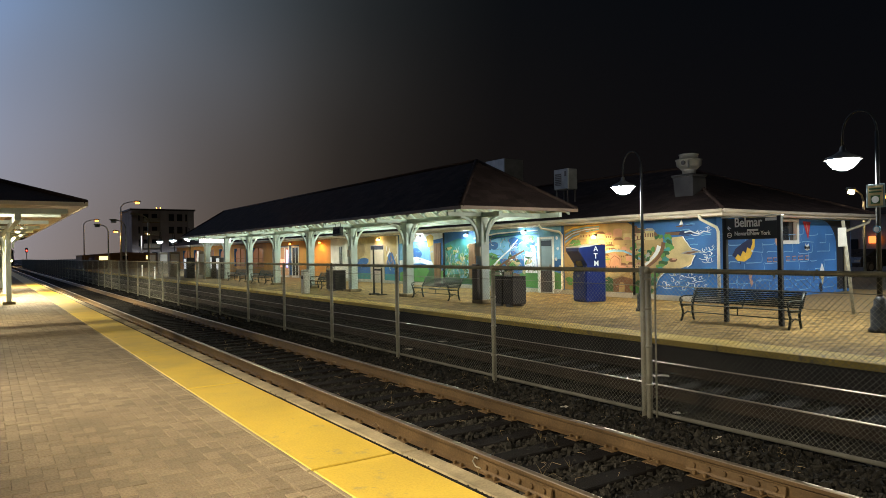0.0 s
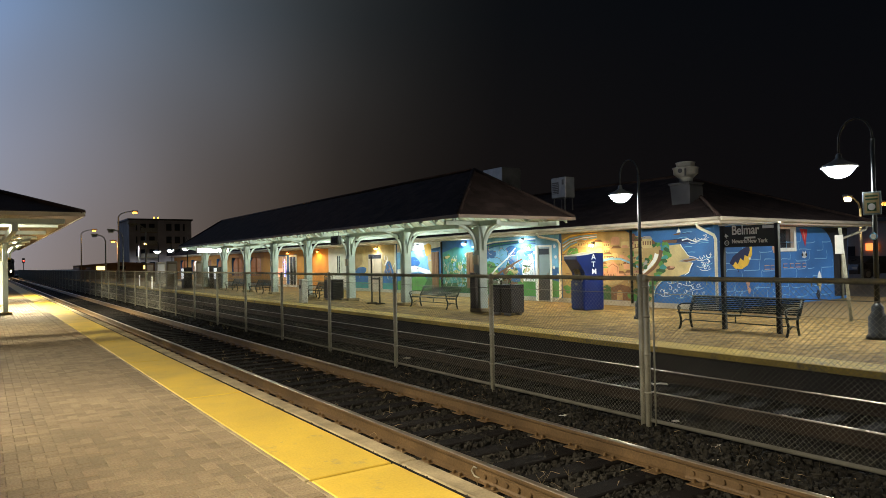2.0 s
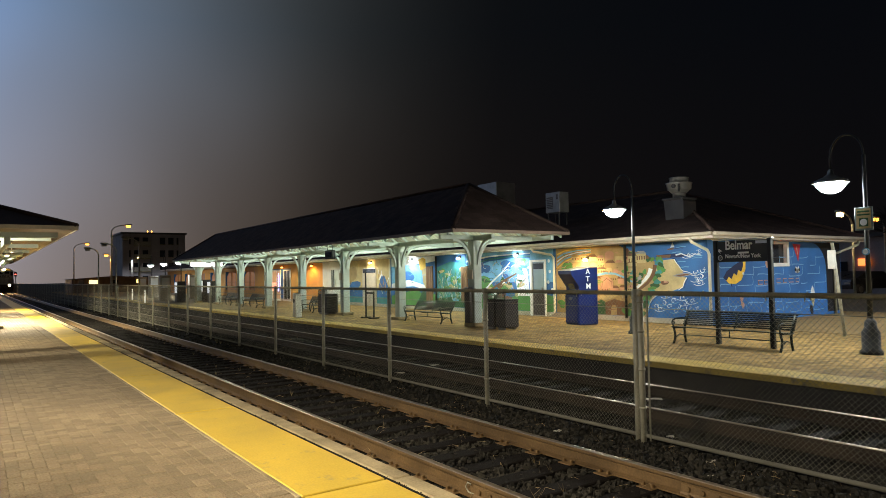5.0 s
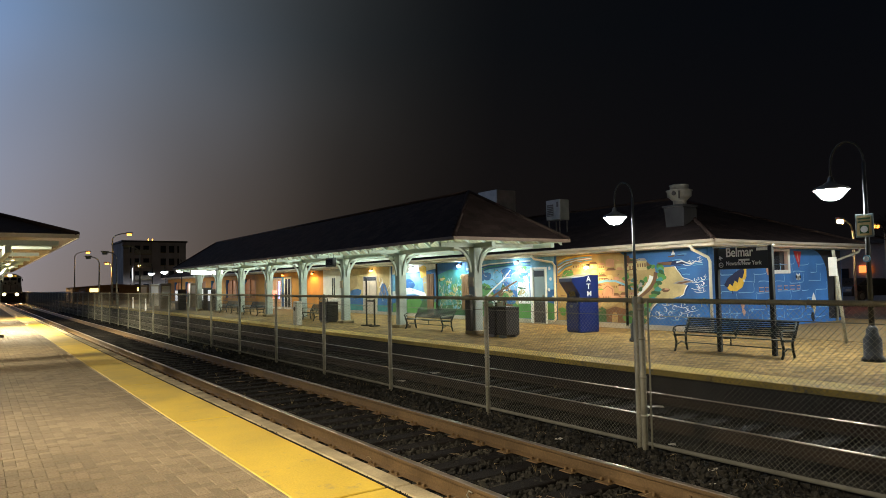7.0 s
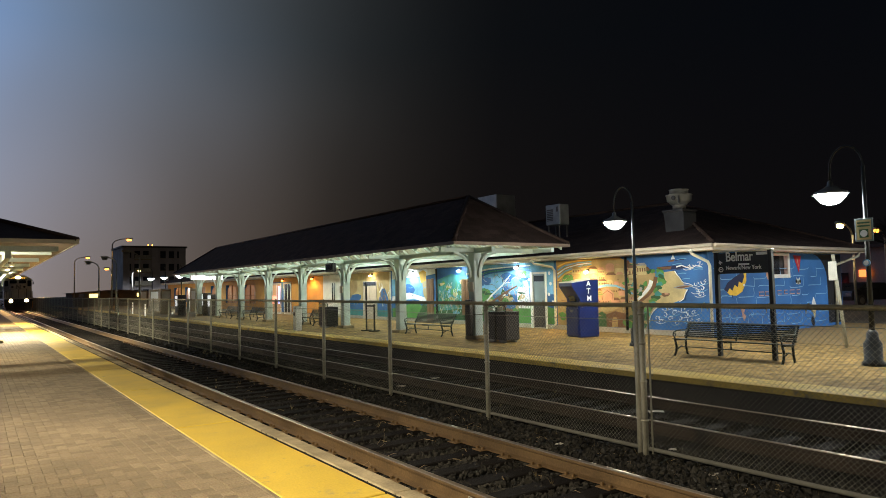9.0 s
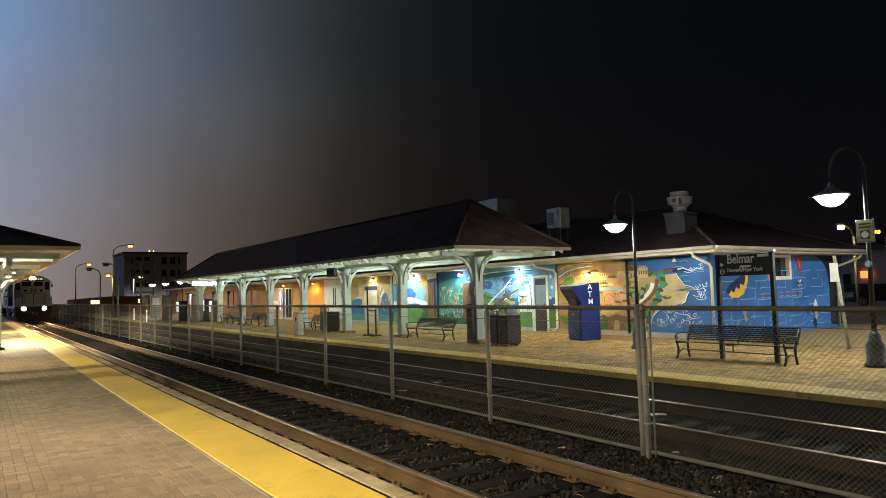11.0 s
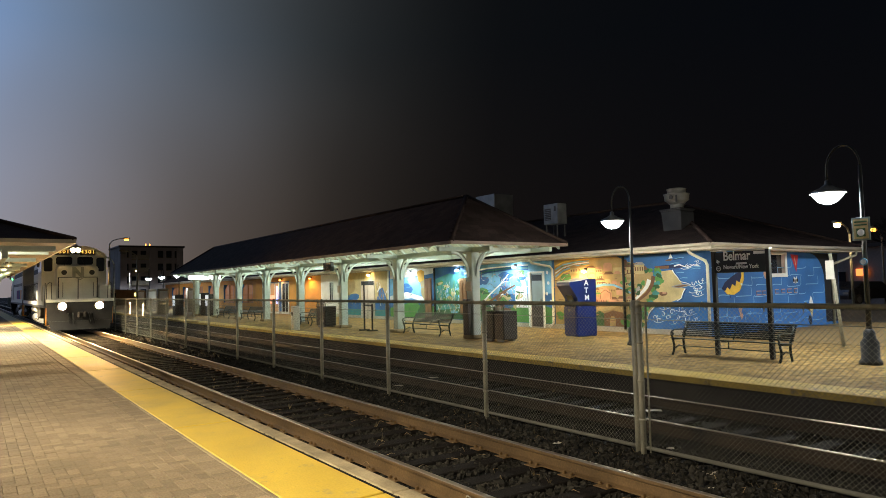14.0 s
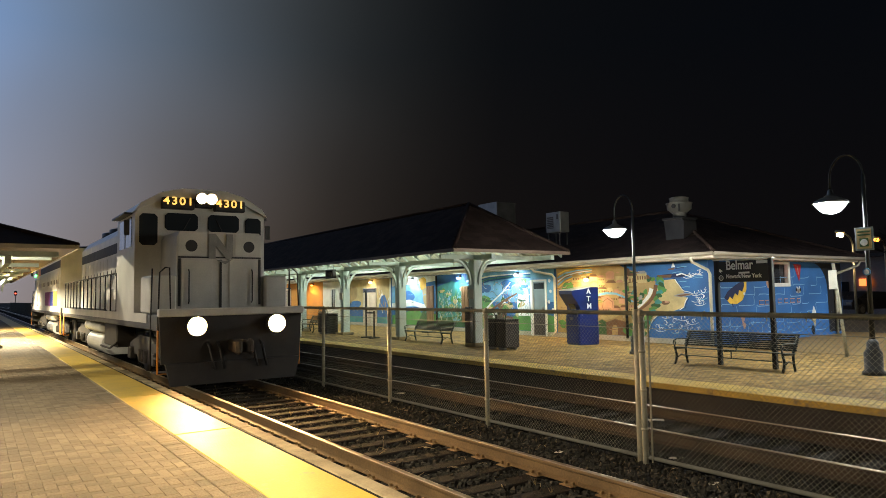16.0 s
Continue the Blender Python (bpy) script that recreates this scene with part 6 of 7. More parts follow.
        nb = loco_part("number_board", made(box, s * 0.61 - 0.37, s * 0.61 + 0.37, 2.42, 2.61, 3.98, 4.25, 0.02), M_LOCODARK, "dark number board with lit figures")
        loco_part("wiper", made(tube, [(s * 0.5, 2.585, 3.42), (s * 0.3, 2.582, 3.8)], 0.01, 5), M_LOCODARK, "", cab)
        for i, ch in enumerate("4301"):
            word("figure", ch, 0.26, (s * 0.61 - 0.35 + 0.18 * i, 2.405, 4.03), (90, 0, 0), G_NUMBER if lit else P_GREY, nb, 0.003, "amber lit figure" if lit else "", 1.12)
    head = loco_part("headlight", made(box, -0.235, 0.235, 2.50, 2.61, 4.04, 4.42, 0.04), M_LOCODARK, "twin headlight housing over the windscreen")
    for x in (-0.115, 0.115):
        loco_part("lens", made(lathe, (x, 2.495, 4.24), [(0.115, 0.0), (0.10, -0.03), (0.05, -0.045), (0.01, -0.047)], 18, "y"), G_HEAD if lit else M_GLASS, "glowing headlight lens" if lit else "", head)
    for x in (-0.115, 0.115):
        loco_part("bezel", made(tube, [(x, 2.52, 4.24), (x, 2.26, 4.24)], 0.122, 18, None, False), M_LOCODARK, "", head)
    horn = loco_part("horn", made(tube, [(0.2, 4.3, 4.5), (0.2, 4.28, 4.58), (0.2, 3.9, 4.60)], 0.04, 8, 0.09), M_METAL)
    loco_part("beacon", made(lathe, (-0.5, 4.4, 4.48), [(0.09, 0), (0.09, 0.16), (0.05, 0.2)], 12), M_GLASS)
    loco_part("antenna", made(box, 0.4, 0.9, 4.0, 4.5, 4.49, 4.55, 0.01), M_METAL)
    # long hood
    hw = 0.92 if lit else 1.49
    hood = loco_part("long_hood", made(extrude, [(-hw, 1.56), (hw, 1.56), (hw, 3.85), (hw - 0.25, 4.15), (0.25 - hw, 4.15), (-hw, 3.85)], 4.93, 17.1, "xz"), M_LOCO, "long grey engine hood with side doors" if lit else "full-width grey engine cowl")
    loco_part("hood_stripe", made(box, -hw - 0.012, hw + 0.012, 5.1, 17.0, 3.3, 3.62), P_BLACK, "dark band along the hood", hood)
    loco_part("hood_flag", made(box, -hw - 0.016, hw + 0.016, 5.1, 6.6, 3.28, 3.84), M_HANDRAIL, "orange patch behind the cab", hood)
    for s in (-1, 1):
        for k in range(15):
            y = 5.2 + 0.76 * k
            d = loco_part("hood_door", made(box, s * (hw + 0.015) - 0.014, s * (hw + 0.015) + 0.014, y, y + 0.66, 1.62 if lit else 2.4, 3.2, 0.004), M_LOCO, "", hood)
            loco_part("latch", made(box, s * (hw + 0.035) - 0.008, s * (hw + 0.035) + 0.008, y + 0.54, y + 0.6, 2.6, 2.8), M_LOCODARK, "", d)
        for k in range(14 if lit else 0):
            y = 5.2 + 0.92 * k
            loco_part("stanchion", made(tube, [(s * 1.49, y, 1.55), (s * 1.49, y, 2.55)], 0.018, 6), M_LOCODARK)
        if lit:
            loco_part("side_rail", made(tube, [(s * 1.49, 5.1, 2.55), (s * 1.49, 17.5, 2.55)], 0.018, 6), M_LOCODARK)
        if lit:
            loco_part("battery_box", made(box, s * 1.2 - 0.27, s * 1.2 + 0.27, 5.0, 7.0, 1.56, 2.15, 0.03), M_LOCO)
        loco_part("air_reservoir", made(lathe, (s * 1.22, 8.9, 1.03), [(0.02, -0.06), (0.12, -0.04), (0.17, 0.0), (0.17, 3.2), (0.12, 3.24), (0.02, 3.26)], 16, "y"), M_LOCO, "pale air reservoir cylinder")
    for y in (9.0, 12.5, 14.2):
        loco_part("roof_fan", made(lathe, (0, y, 4.15), [(0.6, 0), (0.6, 0.22), (0.5, 0.26)], 20), M_LOCODARK, "", hood)
    loco_part("exhaust_stack", made(box, -0.15, 0.15, 10.3, 11.0, 4.15, 4.4, 0.02), M_LOCODARK, "", hood)
    for s in (-1, 1):
        loco_part("equipment_box", made(box, s * 1.05 - 0.25, s * 1.05 + 0.25, 6.3, 8.4, 0.55, 1.2, 0.03), M_GRIME, "grimy equipment box under the deck")
        loco_part("step_rail", made(tube, [(s * 1.30, 17.5, 0.45), (s * 1.50, 17.5, 0.45), (s * 1.50, 17.5, 1.5)], 0.03, 6), M_HANDRAIL, "orange-painted step rail")
        loco_part("brake_pipe", made(tube, [(s * 1.3, 6.2, 0.7), (s * 1.36, 7.0, 0.5), (s * 1.36, 8.6, 0.5)], 0.03, 6), M_GRIME)
    loco_part("fuel_tank", made(extrude, [(s * (1.0 + 0.33 * math.cos(a)), 0.52 + 0.33 * math.sin(a)) for s, seq in ((1, range(-6, 7)), (-1, range(6, -7, -1))) for a in [q * math.pi / 12 for q in seq]], 8.7, 12.0, "xz"), M_LOCO, "pale grey fuel tank")
    if not lit:
        for s in (-1, 1):
            for k, (mat, y0, ln) in enumerate(((P_PURPLE, 9.6, 2.8), (P_BLUEST, 12.5, 1.4), (M_HANDRAIL, 14.0, 1.8))):
                loco_part("stripe", made(box, s * 1.496 - 0.004, s * 1.496 + 0.004, y0, y0 + ln, 1.62, 2.3), mat, "coloured side stripe", hood)
        loco_part("marker_light", made(lathe, (1.56, 3.6, 3.35), [(0.08, -0.04), (0.08, 0.04)], 12, "x"), G_GREEN, "green marker light", cab)
    truck(loco, 3.4, M_GRIME)
    truck(loco, 14.2, M_GRIME)
    return loco


lead, trailing = locomotive(True), locomotive(False)

# ---- far surroundings ----
def street_lamp(x, y, h, arm, lens, label, group):
    l = thing("street_lamp", label, "street lamp", group, at=(x, y, 0.0))
    part("pole", made(tube, [(0, 0, -0.3), (0, 0, h - 0.6)], 0.09, 8, 0.06), M_GALV, l)
    part("arm", made(tube, [(0, 0, h - 0.62), (arm * 0.2, 0, h - 0.25), (arm * 0.6, 0, h - 0.05), (arm, 0, h)], 0.05, 6), M_GALV, l)
    hd = part("head", made(box, arm - 0.1 if arm > 0 else arm - 0.55, arm + 0.55 if arm > 0 else arm + 0.1, -0.13, 0.13, h - 0.02, h + 0.12, 0.03), M_GALV, l)
    part("lens", made(box, arm - 0.02 if arm > 0 else arm - 0.45, arm + 0.45 if arm > 0 else arm + 0.02, -0.1, 0.1, h - 0.24, h - 0.022, 0.05), lens, hd, "glowing lamp lens")


# station lamps in line with the far platform
for y in (60.1, 65.9, 71.6):
    lp = lamp_post(14.5, y, 0, 4.1, "black gooseneck platform lamp, lit cool white, far along the platform", "lamps of the far platform", G_COOL)
for x, y, h, a in SODIUM_LAMPS:
    street_lamp(x, y, h, a, G_SODIUM, "steel street lamp with an orange sodium head, lit", "sodium street lamps")
for x, y, h, a in ((10.8, 58.0, 5.2, -0.8), (10.6, 78.0, 5.2, -0.8), (11.0, 70.0, 5.3, -0.8)):
    street_lamp(x, y, h, a, M_METAL, "unlit steel street lamp beside the line", "unlit street lamps")

# lamp bodies for the added facade lights of the apartment block
for x in (29.0, 41.0):
    street_lamp(x - 1.2, 157.2, 6.8, 1.2, G_WARM, "added street lamp with a warm lit head, to brighten the apartment block", "town street lamps")
flats = thing("apartment_building", "dark many-storeyed apartment block behind the station", "apartment building", at=(35.0, 170.0, 0.0))
wallp = part("wall", made(box, -7, 7, 0, 14, -0.3, 12.6), M_FARWALL, flats)
part("roof", made(box, -7.3, 7.3, -0.3, 14.3, 12.602, 13.0), M_GRIME, flats)
rf = random.Random(9)
for fl in range(4):
    for k in range(7):
        w = part("window", made(box, -6.4 + 1.9 * k, -5.2 + 1.9 * k, -0.06, -0.004, 1.2 + 3.0 * fl, 2.8 + 3.0 * fl), G_WINDOW if rf.random() < 0.06 else M_GLASS, flats)
        part("sill", made(box, -6.5 + 1.9 * k, -5.1 + 1.9 * k, -0.14, -0.002, 1.08 + 3.0 * fl, 1.19 + 3.0 * fl), M_CONC, w)
for k in range(3):
    part("pier", made(box, -7.0 + 6.2 * k, -5.6 + 6.2 * k, -0.5, -0.15, -0.3, 12.6), M_FARWALL, flats, "projecting pier of the facade")
for fl in range(4):
    bal = part("balcony", made(box, -4.6, -1.0, -1.2, -0.152, 0.7 + 3.0 * fl, 0.85 + 3.0 * fl), M_CONC, flats)
    part("rail", made(box, -4.6, -1.0, -1.2, -1.15, 0.852 + 3.0 * fl, 1.8 + 3.0 * fl), M_GALV, bal)
crane = thing("roof_beacon", "pair of amber lamps on the roof of the apartment block", "roof lamp", at=(33.5, 170, 13.0))
for x in (0, 0.9):
    part("lamp", made(lathe, (x, 0, 0.0), [(0.1, 0), (0.14, 0.25), (0.05, 0.45)], 10), G_SODIUM, crane)

house = thing("trackside_house", "low lit house far along the line", "house", at=(14.0, 105.0, 0))
part("wall", made(box, -3, 8, 0, 8, -0.3, 2.1), M_BARGE, house)
part("roof", made(extrude, [(-3.5, 2.1), (8.5, 2.1), (2.5, 2.5)], -0.4, 8.4, "xz"), M_BARGE, house)
for x, w in ((-2.2, 0.7), (-0.9, 1.1), (2.0, 0.8), (5.2, 1.3)):
    part("window", made(box, x, x + w, -0.05, -0.004, 1.45, 1.95), M_GLASS if w < 1 else G_SHOPWINDOW, house)

for x, y in ((12.5, 57), (15.5, 60), (13.5, 66), (16.0, 84.0)):
    k = thing("fare_kiosk", "pale ticket kiosk panel far along the platform", "kiosk", "far kiosks", at=(x, y, PLAT))
    part("body", made(box, -0.4, 0.4, -0.3, 0.3, 0, 2.0, 0.04), M_FASCIA, k)
    part("panel", made(box, -0.3, 0.3, -0.33, -0.301, 1.0, 1.8), M_LETTER, k)

# red far signal over the line
sig = thing("railway_signal", "railway signal mast with a red aspect, far down the line", "railway signal", at=(10.2, 240, -1.4))
part("mast", made(tube, [(0, 0, 0.9), (0, 0, 6.0)], 0.09, 8), M_GALV, sig)
part("head", made(box, -0.35, 0.35, -0.2, 0.1, 5.0, 6.4, 0.05), M_LOCODARK, sig)
part("lens", made(lathe, (0, -0.22, 5.6), [(0.18, 0.0), (0.15, -0.03)], 12, "y"), G_RED, sig)

# ---- beyond the end wall: added fill lamp out of view, road, parked cars, lit shop ----
yl = thing("end_wall_fill_lamp", "tall grey unseen lamp added beside the station to light the end wall", "street lamp", at=(END_WALL_FILL[0], END_WALL_FILL[1], 0.12))
part("pole", made(tube, [(0, 0, 0), (0, 0, 5.7)], 0.09, 8, 0.06), M_GALV, yl)
part("arm", made(tube, [(0, 0, 5.6), (0, 0.5, 5.8), (0, 1.0, 5.8)], 0.04, 6), M_GALV, yl)
part("head", made(box, -0.14, 0.14, 0.7, 1.3, 5.74, 5.86, 0.03), M_GALV, yl)
part("lens", made(box, -0.1, 0.1, 0.76, 1.24, 5.70, 5.738, 0.01), G_COOL, yl)
street_lamp(41.0, 18.2, 4.9, -1.2, G_WARM, "street lamp with a warm lit head beyond the station", "yard street lamps")
street_lamp(52.0, 21.0, 5.2, -1.0, G_SODIUM, "street lamp with a sodium head beyond the station", "yard street lamps")
tagged(part("road", made(box, 27.5, 46.0, -60, 120, -0.2, 0.125), M_ASPHALT), "asphalt yard and road beside the station", "road", kind="structure")


def car(paint_mat, tail, label, group=""):
    c = thing("car", label, "car", group)
    side = [(-2.2, 0.35), (-2.25, 0.75), (-2.1, 0.95), (-1.3, 1.0), (-0.7, 1.42), (0.9, 1.46), (1.7, 1.02), (2.15, 0.95), (2.25, 0.6), (2.2, 0.35)]
    body = part("body", made(extrude, side, -0.86, 0.86), paint_mat, c)
    cabin = [(-1.2, 1.02), (-0.66, 1.37), (0.86, 1.41), (1.55, 1.03)]
    for s in (-1, 1):
        part("side_window", made(extrude, cabin, s * 0.868 - 0.006, s * 0.868 + 0.006), M_GLASS, body)
        for y in (-1.35, 1.4):
            w = part("wheel", made(lathe, (s * 0.80, y, 0.33), [(0.22, -0.1), (0.33, -0.09), (0.33, 0.09), (0.22, 0.1)], 16, "x"), M_LOCODARK, c)
            part("hubcap", made(lathe, (s * 0.905, y, 0.33), [(0.2, -0.01), (0.2, 0.01), (0.05, 0.02)], 12, "x"), M_METAL, w)
        part("tail_light", made(box, s * 0.68 - 0.19, s * 0.68 + 0.19, -2.29, -2.1, 0.72, 0.92, 0.01), tail, body, "red tail light")
        part("headlamp", made(box, s * 0.64 - 0.18, s * 0.64 + 0.18, 2.2, 2.26, 0.66, 0.8, 0.01), M_METAL, body)
    part("rear_window", made(extrude, [(-0.72, 1.08), (0.72, 1.08), (0.66, 1.36), (-0.66, 1.36)], -0.02, 0.02, "xz"), M_GLASS, body).location = (0, -1.02, 0)
    part("bumper", made(box, -0.84, 0.84, -2.33, -2.22, 0.38, 0.6, 0.03), paint_mat, body)
    return c


G_TAIL = glow("red_tail_light_lens", (1.0, 0.02, 0.015), 120)
M_CARWHITE = material("pale_silver_car_paint", (0.5, 0.5, 0.5), 0.3, 0.3, scale=2, vary=0.06, fine=40, grain=0.03, bump=0)
M_CARDARK = material("dark_car_paint", (0.03, 0.03, 0.035), 0.3, 0.3, scale=2, vary=0.1, fine=40, grain=0.03, bump=0)
moving_car = car(M_CARWHITE, G_TAIL, "pale silver car with glowing red tail lights, driving past")
M_REDLENS = material("unlit_red_lens", (0.25, 0.01, 0.01), 0.3, scale=4, vary=0.1, fine=40, grain=0.02, bump=0)
for x, y, a in ((47.0, 20.3, 75), (52.0, 18.0, 80)):
    parked = car(M_CARDARK, M_REDLENS, "dark parked car beyond the station", "parked cars")
    parked.matrix_basis = pose(x, y, 0.125, 0, 0, a)
shop = thing("roadside_shop", "low roadside shop with a glowing orange sign", "shop", at=(58.0, 24.0, 0.0))
part("wall", made(box, 0, 8, -12, 10, -0.3, 4.2), M_FARWALL, shop)
part("roof", made(box, -0.4, 8.4, -12.4, 10.4, 4.202, 4.5), M_GRIME, shop)
part("sign", made(box, -0.2, -0.004, 0.5, 1.35, 1.95, 2.5, 0.02), glow("orange_shop_sign", (1.0, 0.22, 0.03), 2.0), shop, "glowing orange shop sign")
for y in (-9.0, -6.0, 4.0, 6.5):
    part("window", made(box, -0.06, -0.004, y, y + 1.8, 0.9, 2.4), M_GLASS, shop)
part("doorway", made(box, -0.08, -0.004, 2.2, 3.2, 0.12, 2.3), M_GLASS, shop)

# bare tree behind the lamp
tree = thing("bare_tree", "bare winter tree beyond the station yard", "tree", at=(49.0, 18.0, 0.0))
part("trunk", made(tube, [(0, 0, -0.2), (0.05, 0, 1.5), (0, 0.1, 3.0)], 0.2, 8, 0.12), M_TIE, tree)
rt = random.Random(14)
bm = bmesh.new()


def limb(p, d, ln, r, depth):
    q = p + d * ln
    tube(bm, [p, p + d * ln * 0.5 + Vector((rt.uniform(-1, 1), rt.uniform(-1, 1), 0)) * ln * 0.06, q], r, 5, r * 0.6, False)
    if depth:
        for _ in range(3):
            limb(q, (d + Vector((rt.uniform(-0.9, 0.9), rt.uniform(-0.9, 0.9), rt.uniform(-0.2, 0.5)))).normalized(), ln * rt.uniform(0.6, 0.8), r * 0.55, depth - 1)


for _ in range(5):
    limb(Vector((0, 0.1, 2.8)), Vector((rt.uniform(-0.8, 0.8), rt.uniform(-0.8, 0.8), 0.9)).normalized(), 1.3, 0.08, 4)
part("crown", bm, M_TIE, tree, "leafless twigs and limbs")

# notice plates on the fence
for y, z in ((36.3, 1.15), (33.3, 1.1)):
    n_ = thing("fence_notice", "small white notice plate on the chain-link fence", "notice", "fence notices", at=(FENCE_X - 0.045, y, z))
    part("plate", made(box, -0.006, 0.006, -0.14, 0.14, -0.28, 0.28, 0.003), M_LETTER, n_)
    for k in range(3):
        part("lettering_bar", made(box, -0.009, -0.0065, -0.1, 0.1, 0.02 + 0.07 * k, 0.05 + 0.07 * k), P_GREY, n_)


# ---- rail joints, weeds and litter ----
for nm, x, y0 in (("rail_joint_bar", TRACKS[0] - 0.7625 - 0.03, 4.02), ("rail_joint_bar", TRACKS[0] + 0.7625 - 0.03, 2.95)):
    j = thing("rail_joint", "bolted joint bar on a rusted rail", "rail joint", "rail joints", at=(x, y0, 0))
    part("bar", made(extrude, [(0.0, -0.13), (0.0, -0.055), (-0.014, -0.06), (-0.02, -0.125), (-0.035, -0.145), (0.0, -0.145)], 0.0, 0.92, "xz"), M_RAIL, j)
    for k in range(6):
        b = part("bolt", made(lathe, (-0.018, 0.08 + 0.152 * k, -0.092), [(0.022, -0.02), (0.022, 0.0)], 6, "x"), M_RAIL, j)
bond = thing("bond_wire", "curled copper bond wire on the rail web", "bond wire", at=(TRACKS[0] - 0.7625 - 0.014, 5.02, -0.09))
part("loop", made(tube, [(-0.012, 0.0, 0.03), (-0.02, 0.04, 0.04), (-0.03, 0.06, 0.0), (-0.02, 0.03, -0.045), (-0.012, -0.04, -0.05)], 0.007, 6), M_GALV, bond)
stones("gap_debris", 600, 2.79, 2.845, 2.5, 16, lambda x: PLAT - 0.026, 0.007, 12)
rw = random.Random(31)
bm = bmesh.new()
for k in range(260):
    x, y = rw.uniform(3.3, 9.9), rw.uniform(2.2, 24)
    if rw.random() < 0.5:
        x = FENCE_X + rw.uniform(-0.25, 0.25)
    for _ in range(rw.randint(3, 7)):
        a, h = rw.uniform(0, 6.28), rw.uniform(0.03, 0.11)
        dx, dy = math.cos(a) * h * 0.7, math.sin(a) * h * 0.7
        bm.faces.new([bm.verts.new(p) for p in ((x - 0.004, y, BALL - 0.02), (x + 0.004, y, BALL - 0.02), (x + dx, y + dy, BALL + h))])
tagged(part("weeds", bm, material("dry_weed", (0.24, 0.19, 0.09), 0.9, island=0.4)), "dry weed tufts in the ballast", "weeds", kind="stuff")
for x, y, s in ((6.95, 5.2, 0.05), (6.35, 4.3, 0.05), (8.75, 6.9, 0.08), (8.4, 12.5, 0.07), (7.2, 12.0, 0.06), (5.9, 4.0, 0.04), (6.1, 6.3, 0.04)):
    lit = thing("paper_litter", "crumpled pale paper litter on the ballast", "litter", "paper litter", at=(x, y, BALL + 0.02), turn=rw.uniform(0, 180))
    bm = bmesh.new()
    g = [[bm.verts.new((s * (i - 1.5), s * 0.7 * (k - 1.5), rw.uniform(0, s * 0.35))) for i in range(4)] for k in range(4)]
    for k in range(3):
        for i in range(3):
            bm.faces.new((g[k][i], g[k][i + 1], g[k + 1][i + 1], g[k + 1][i]))
    part("sheet", bm, M_FASCIA, lit)

# dry twigs and leaves caught between the ties and along the fence
bm = bmesh.new()
for k in range(300):
    x, y = rw.uniform(3.2, 6.3), 2.4 + 14 * rw.random() ** 1.4
    if k % 4 == 0:
        x = FENCE_X + rw.uniform(-0.6, 0.1)
    a, ln = rw.uniform(0, 6.28), rw.uniform(0.05, 0.22)
    p = Vector((x, y, BALL + rw.uniform(0.0, 0.03)))
    tube(bm, [p, p + Vector((math.cos(a) * ln * 0.5, math.sin(a) * ln * 0.5, rw.uniform(0.0, 0.04))), p + Vector((math.cos(a + 0.4) * ln, math.sin(a + 0.4) * ln, 0.0))], 0.0024, 3, 0.001, False)
tagged(part("dry_twigs", bm, material("pale_dry_twig", (0.34, 0.25, 0.13), 0.9, island=0.4)), "dry twigs and straw lying on the ballast", "twigs", kind="stuff")

# ---- paving bricks of the near platform: herringbone, with a soldier course along the strip ----
U = 0.104


def brick_mesh(name, lx, ly, mat):
    bm = bmesh.new()
    b, z0, z1 = 0.006, -0.03, 0.0
    lo = [bm.verts.new(p) for p in ((0.002, 0.002, z0), (lx - 0.002, 0.002, z0), (lx - 0.002, ly - 0.002, z0), (0.002, ly - 0.002, z0))]
    mid = [bm.verts.new((v.co.x, v.co.y, z1 - b * 0.7)) for v in lo]
    top = [bm.verts.new(p) for p in ((b, b, z1), (lx - b, b, z1), (lx - b, ly - b, z1), (b, ly - b, z1))]
    for a, c in ((lo, mid), (mid, top)):
        for i in range(4):
            bm.faces.new((a[i], a[(i + 1) % 4], c[(i + 1) % 4], c[i]))
    bm.faces.new(top)
    return mesh_of(name, bm, mat)


B_H, B_V = brick_mesh("brick", 2 * U, U, M_BRICK), brick_mesh("brick", U, 2 * U, M_BRICK)
rb = random.Random(77)
jv, jf = [], []
base_h = [tuple(v.co) for v in B_H.vertices]
base_v = [tuple(v.co) for v in B_V.vertices]
faces_h = [tuple(p.vertices) for p in B_H.polygons]


def lay(x, y, flat):
    z = PLAT + rb.uniform(-0.0035, 0.0015)
    if -0.55 < x < 1.8 and 4.0 < y < 6.3:
        o = new("brick", B_H if flat else B_V)
        o.parent, o.location = near, (x, y, z)
        o.rotation_euler = (rb.uniform(-0.008, 0.008), rb.uniform(-0.008, 0.008), 0)
    else:
        n = len(jv)
        jv.extend((x + a, y + b, z + c) for a, b, c in (base_h if flat else base_v))
        jf.extend(tuple(n + i for i in f) for f in faces_h)


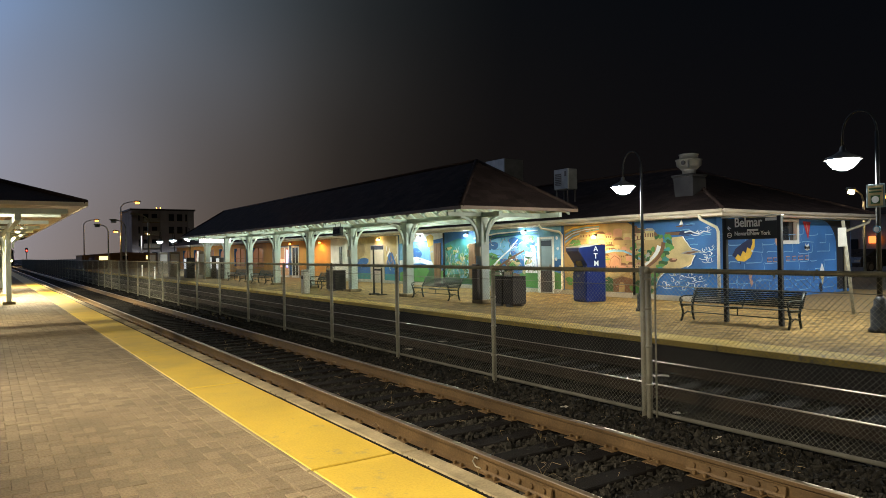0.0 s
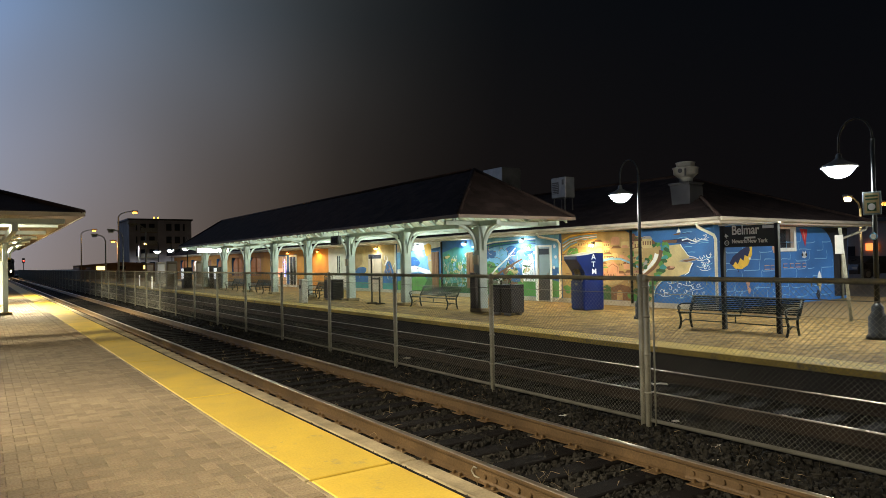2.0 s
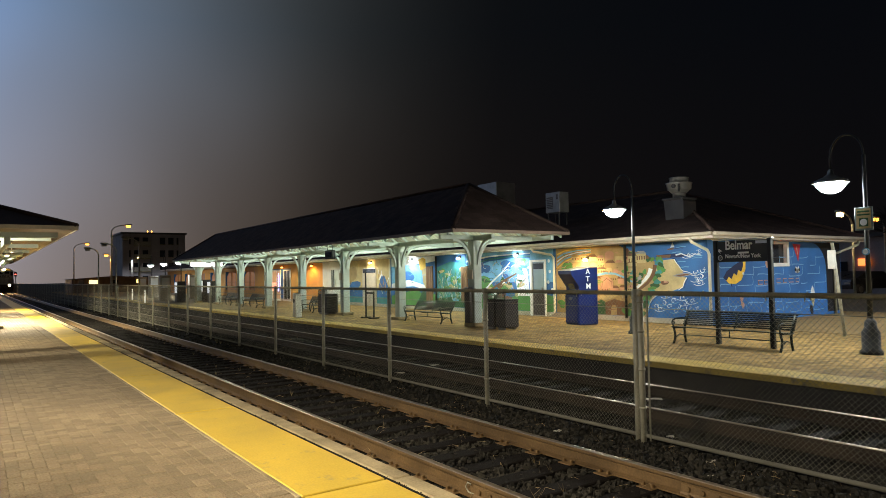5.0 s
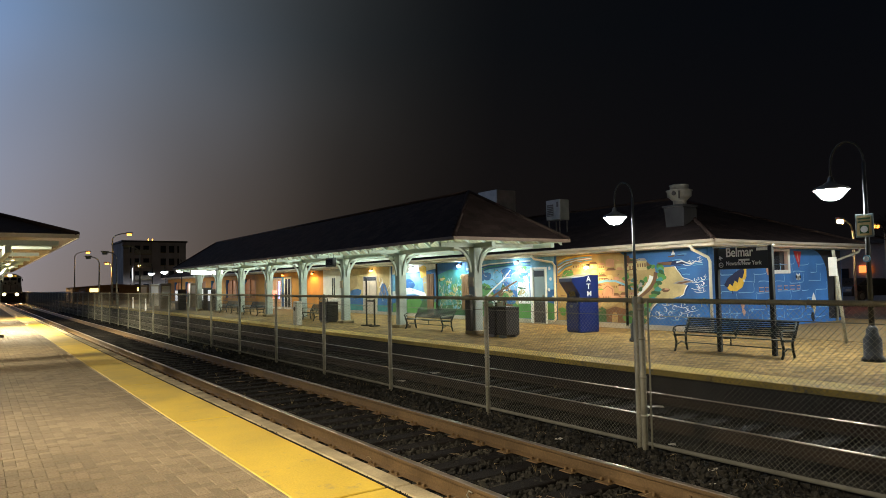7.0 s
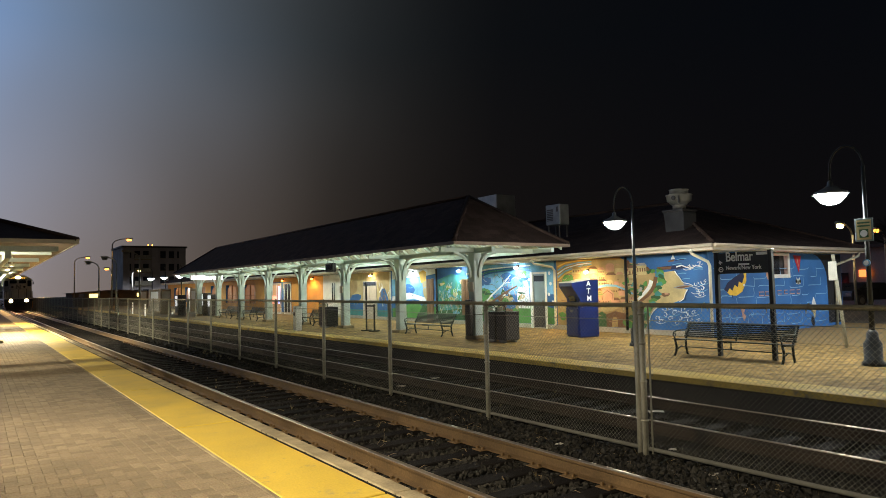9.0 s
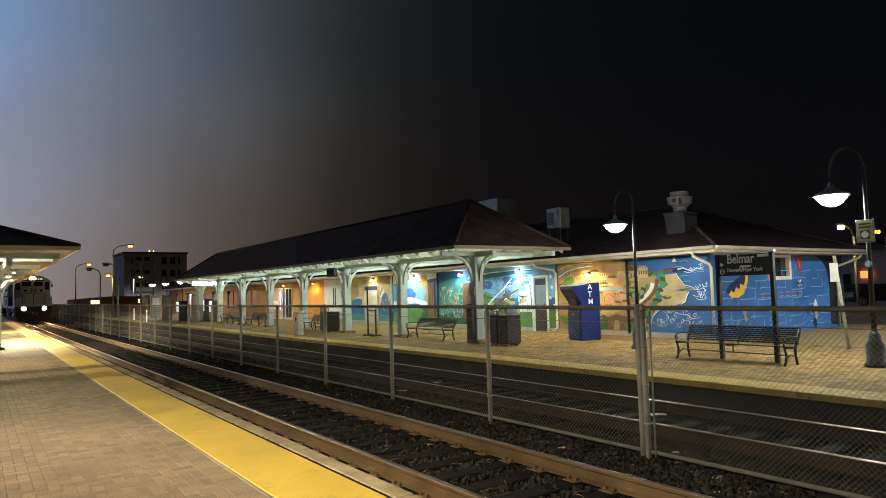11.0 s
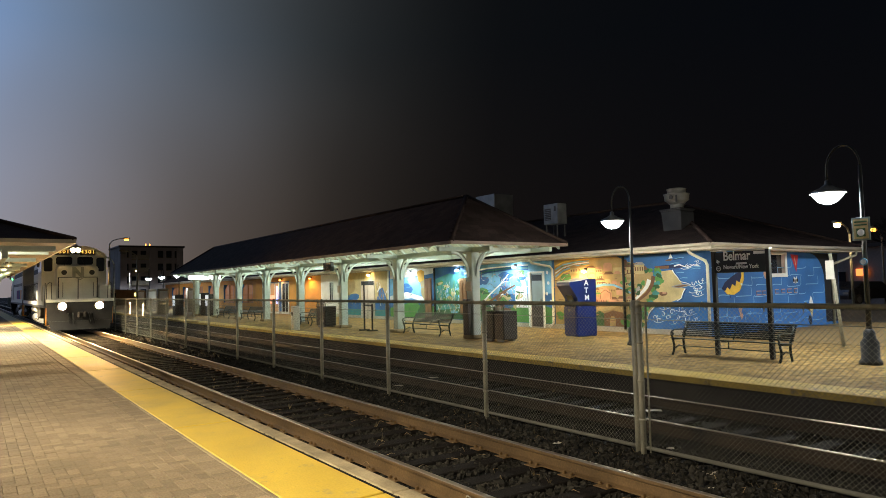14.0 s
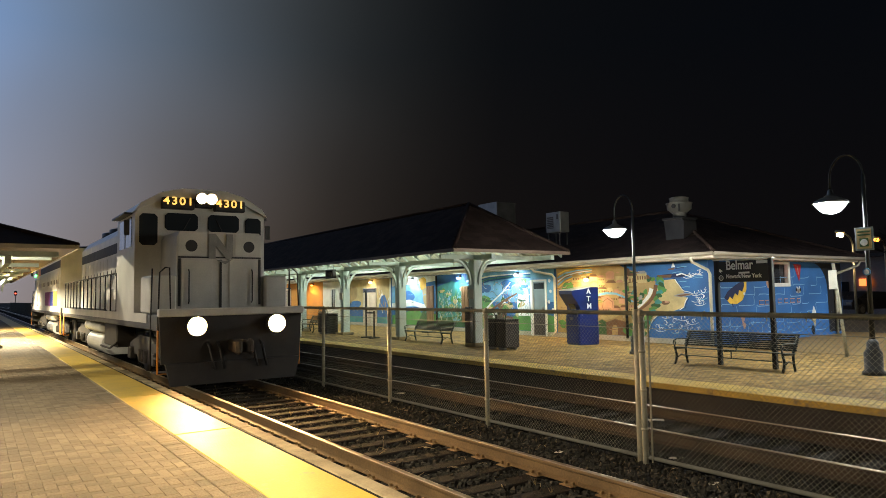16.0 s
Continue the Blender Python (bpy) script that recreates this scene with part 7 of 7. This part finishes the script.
X1 = 1.80
for i in range(0, 57):
    for j in range(-92, 405):
        s = (i - j) % 4
        x, y = X1 - (i + 1) * U, 1.6 + j * U
        if s == 0:
            lay(x - U, y, True)
        elif s == 3:
            lay(x, y, False)
        elif s == 1 and i == 0:
            n = len(jv)
            jv.extend((x + p * 0.5, y + q, PLAT + r) for p, q, r in base_h)
            jf.extend(tuple(n + e for e in f) for f in faces_h)
for j in range(-92, 405):
    lay(X1 + 0.012, 1.6 + j * U, True)
me = bpy.data.meshes.new("brick_field")
me.from_pydata(jv, [], jf)
me.materials.append(M_BRICK_JOINED)
field = new("brick_field", me)
field.parent = near
tagged(field, "herringbone brick paving", kind="stuff")

# ---- pavers of the far platform: running bond before the mural ----
kv, kf = [], []
for j in range(int(34.0 / U)):
    y = 2.0 + j * U
    x = 10.91 - (U if j % 2 else 0.0)
    while x < 17.84 - 2 * U:
        x0 = max(x, 10.905)
        z = PLAT + rb.uniform(-0.004, 0.002)
        n = len(kv)
        kv.extend((x0 + a * (x + 2 * U - x0) / (2 * U), y + b, z + c) for a, b, c in base_h)
        kf.extend(tuple(n + i for i in f) for f in faces_h)
        x += 2 * U
me = bpy.data.meshes.new("paver_field")
me.from_pydata(kv, [], kf)
me.materials.append(M_PAVE_BRICK)
field = new("paver_field", me)
field.parent = farp
tagged(field, "tan brick pavers in running bond", kind="stuff")

# ---- what moves: the train and a passing car ----
SPEED, STOP_Y = 12.15, 14.17


def motions():
    def front(t):
        return STOP_Y + SPEED * (16.0 - t)
    walk(lead, [(t, pose(TRACKS[0], front(t), 0)) for t in range(17)])
    walk(trailing, [(t, pose(TRACKS[0], front(t) + 36.3, 0, 0, 0, 180)) for t in range(17)])
    for i, (w, at) in enumerate(WHEELS):
        turn = -1 if i < 4 else 1
        walk(w, [(k / 30, pose(*at, (turn * front(k / 30) / 0.503) % (2 * math.pi) * 180 / math.pi)) for k in range(481)])
    drive = [(0.0, 33.0, -58.0, 0), (4.5, 33.0, -4.0, 0), (5.6, 33.6, 9.0, -8), (6.2, 34.9, 14.6, -28), (6.4, 35.5, 16.2, -34), (6.7, 36.5, 18.1, -38), (6.9, 37.5, 19.8, -38), (7.6, 40.6, 25.0, -28), (10.0, 44.0, 45.0, -5), (16.0, 45.0, 110.0, 0)]
    walk(moving_car, [(t, pose(x, y, 0.125, 0, 0, a)) for t, x, y, a in drive])


motions()
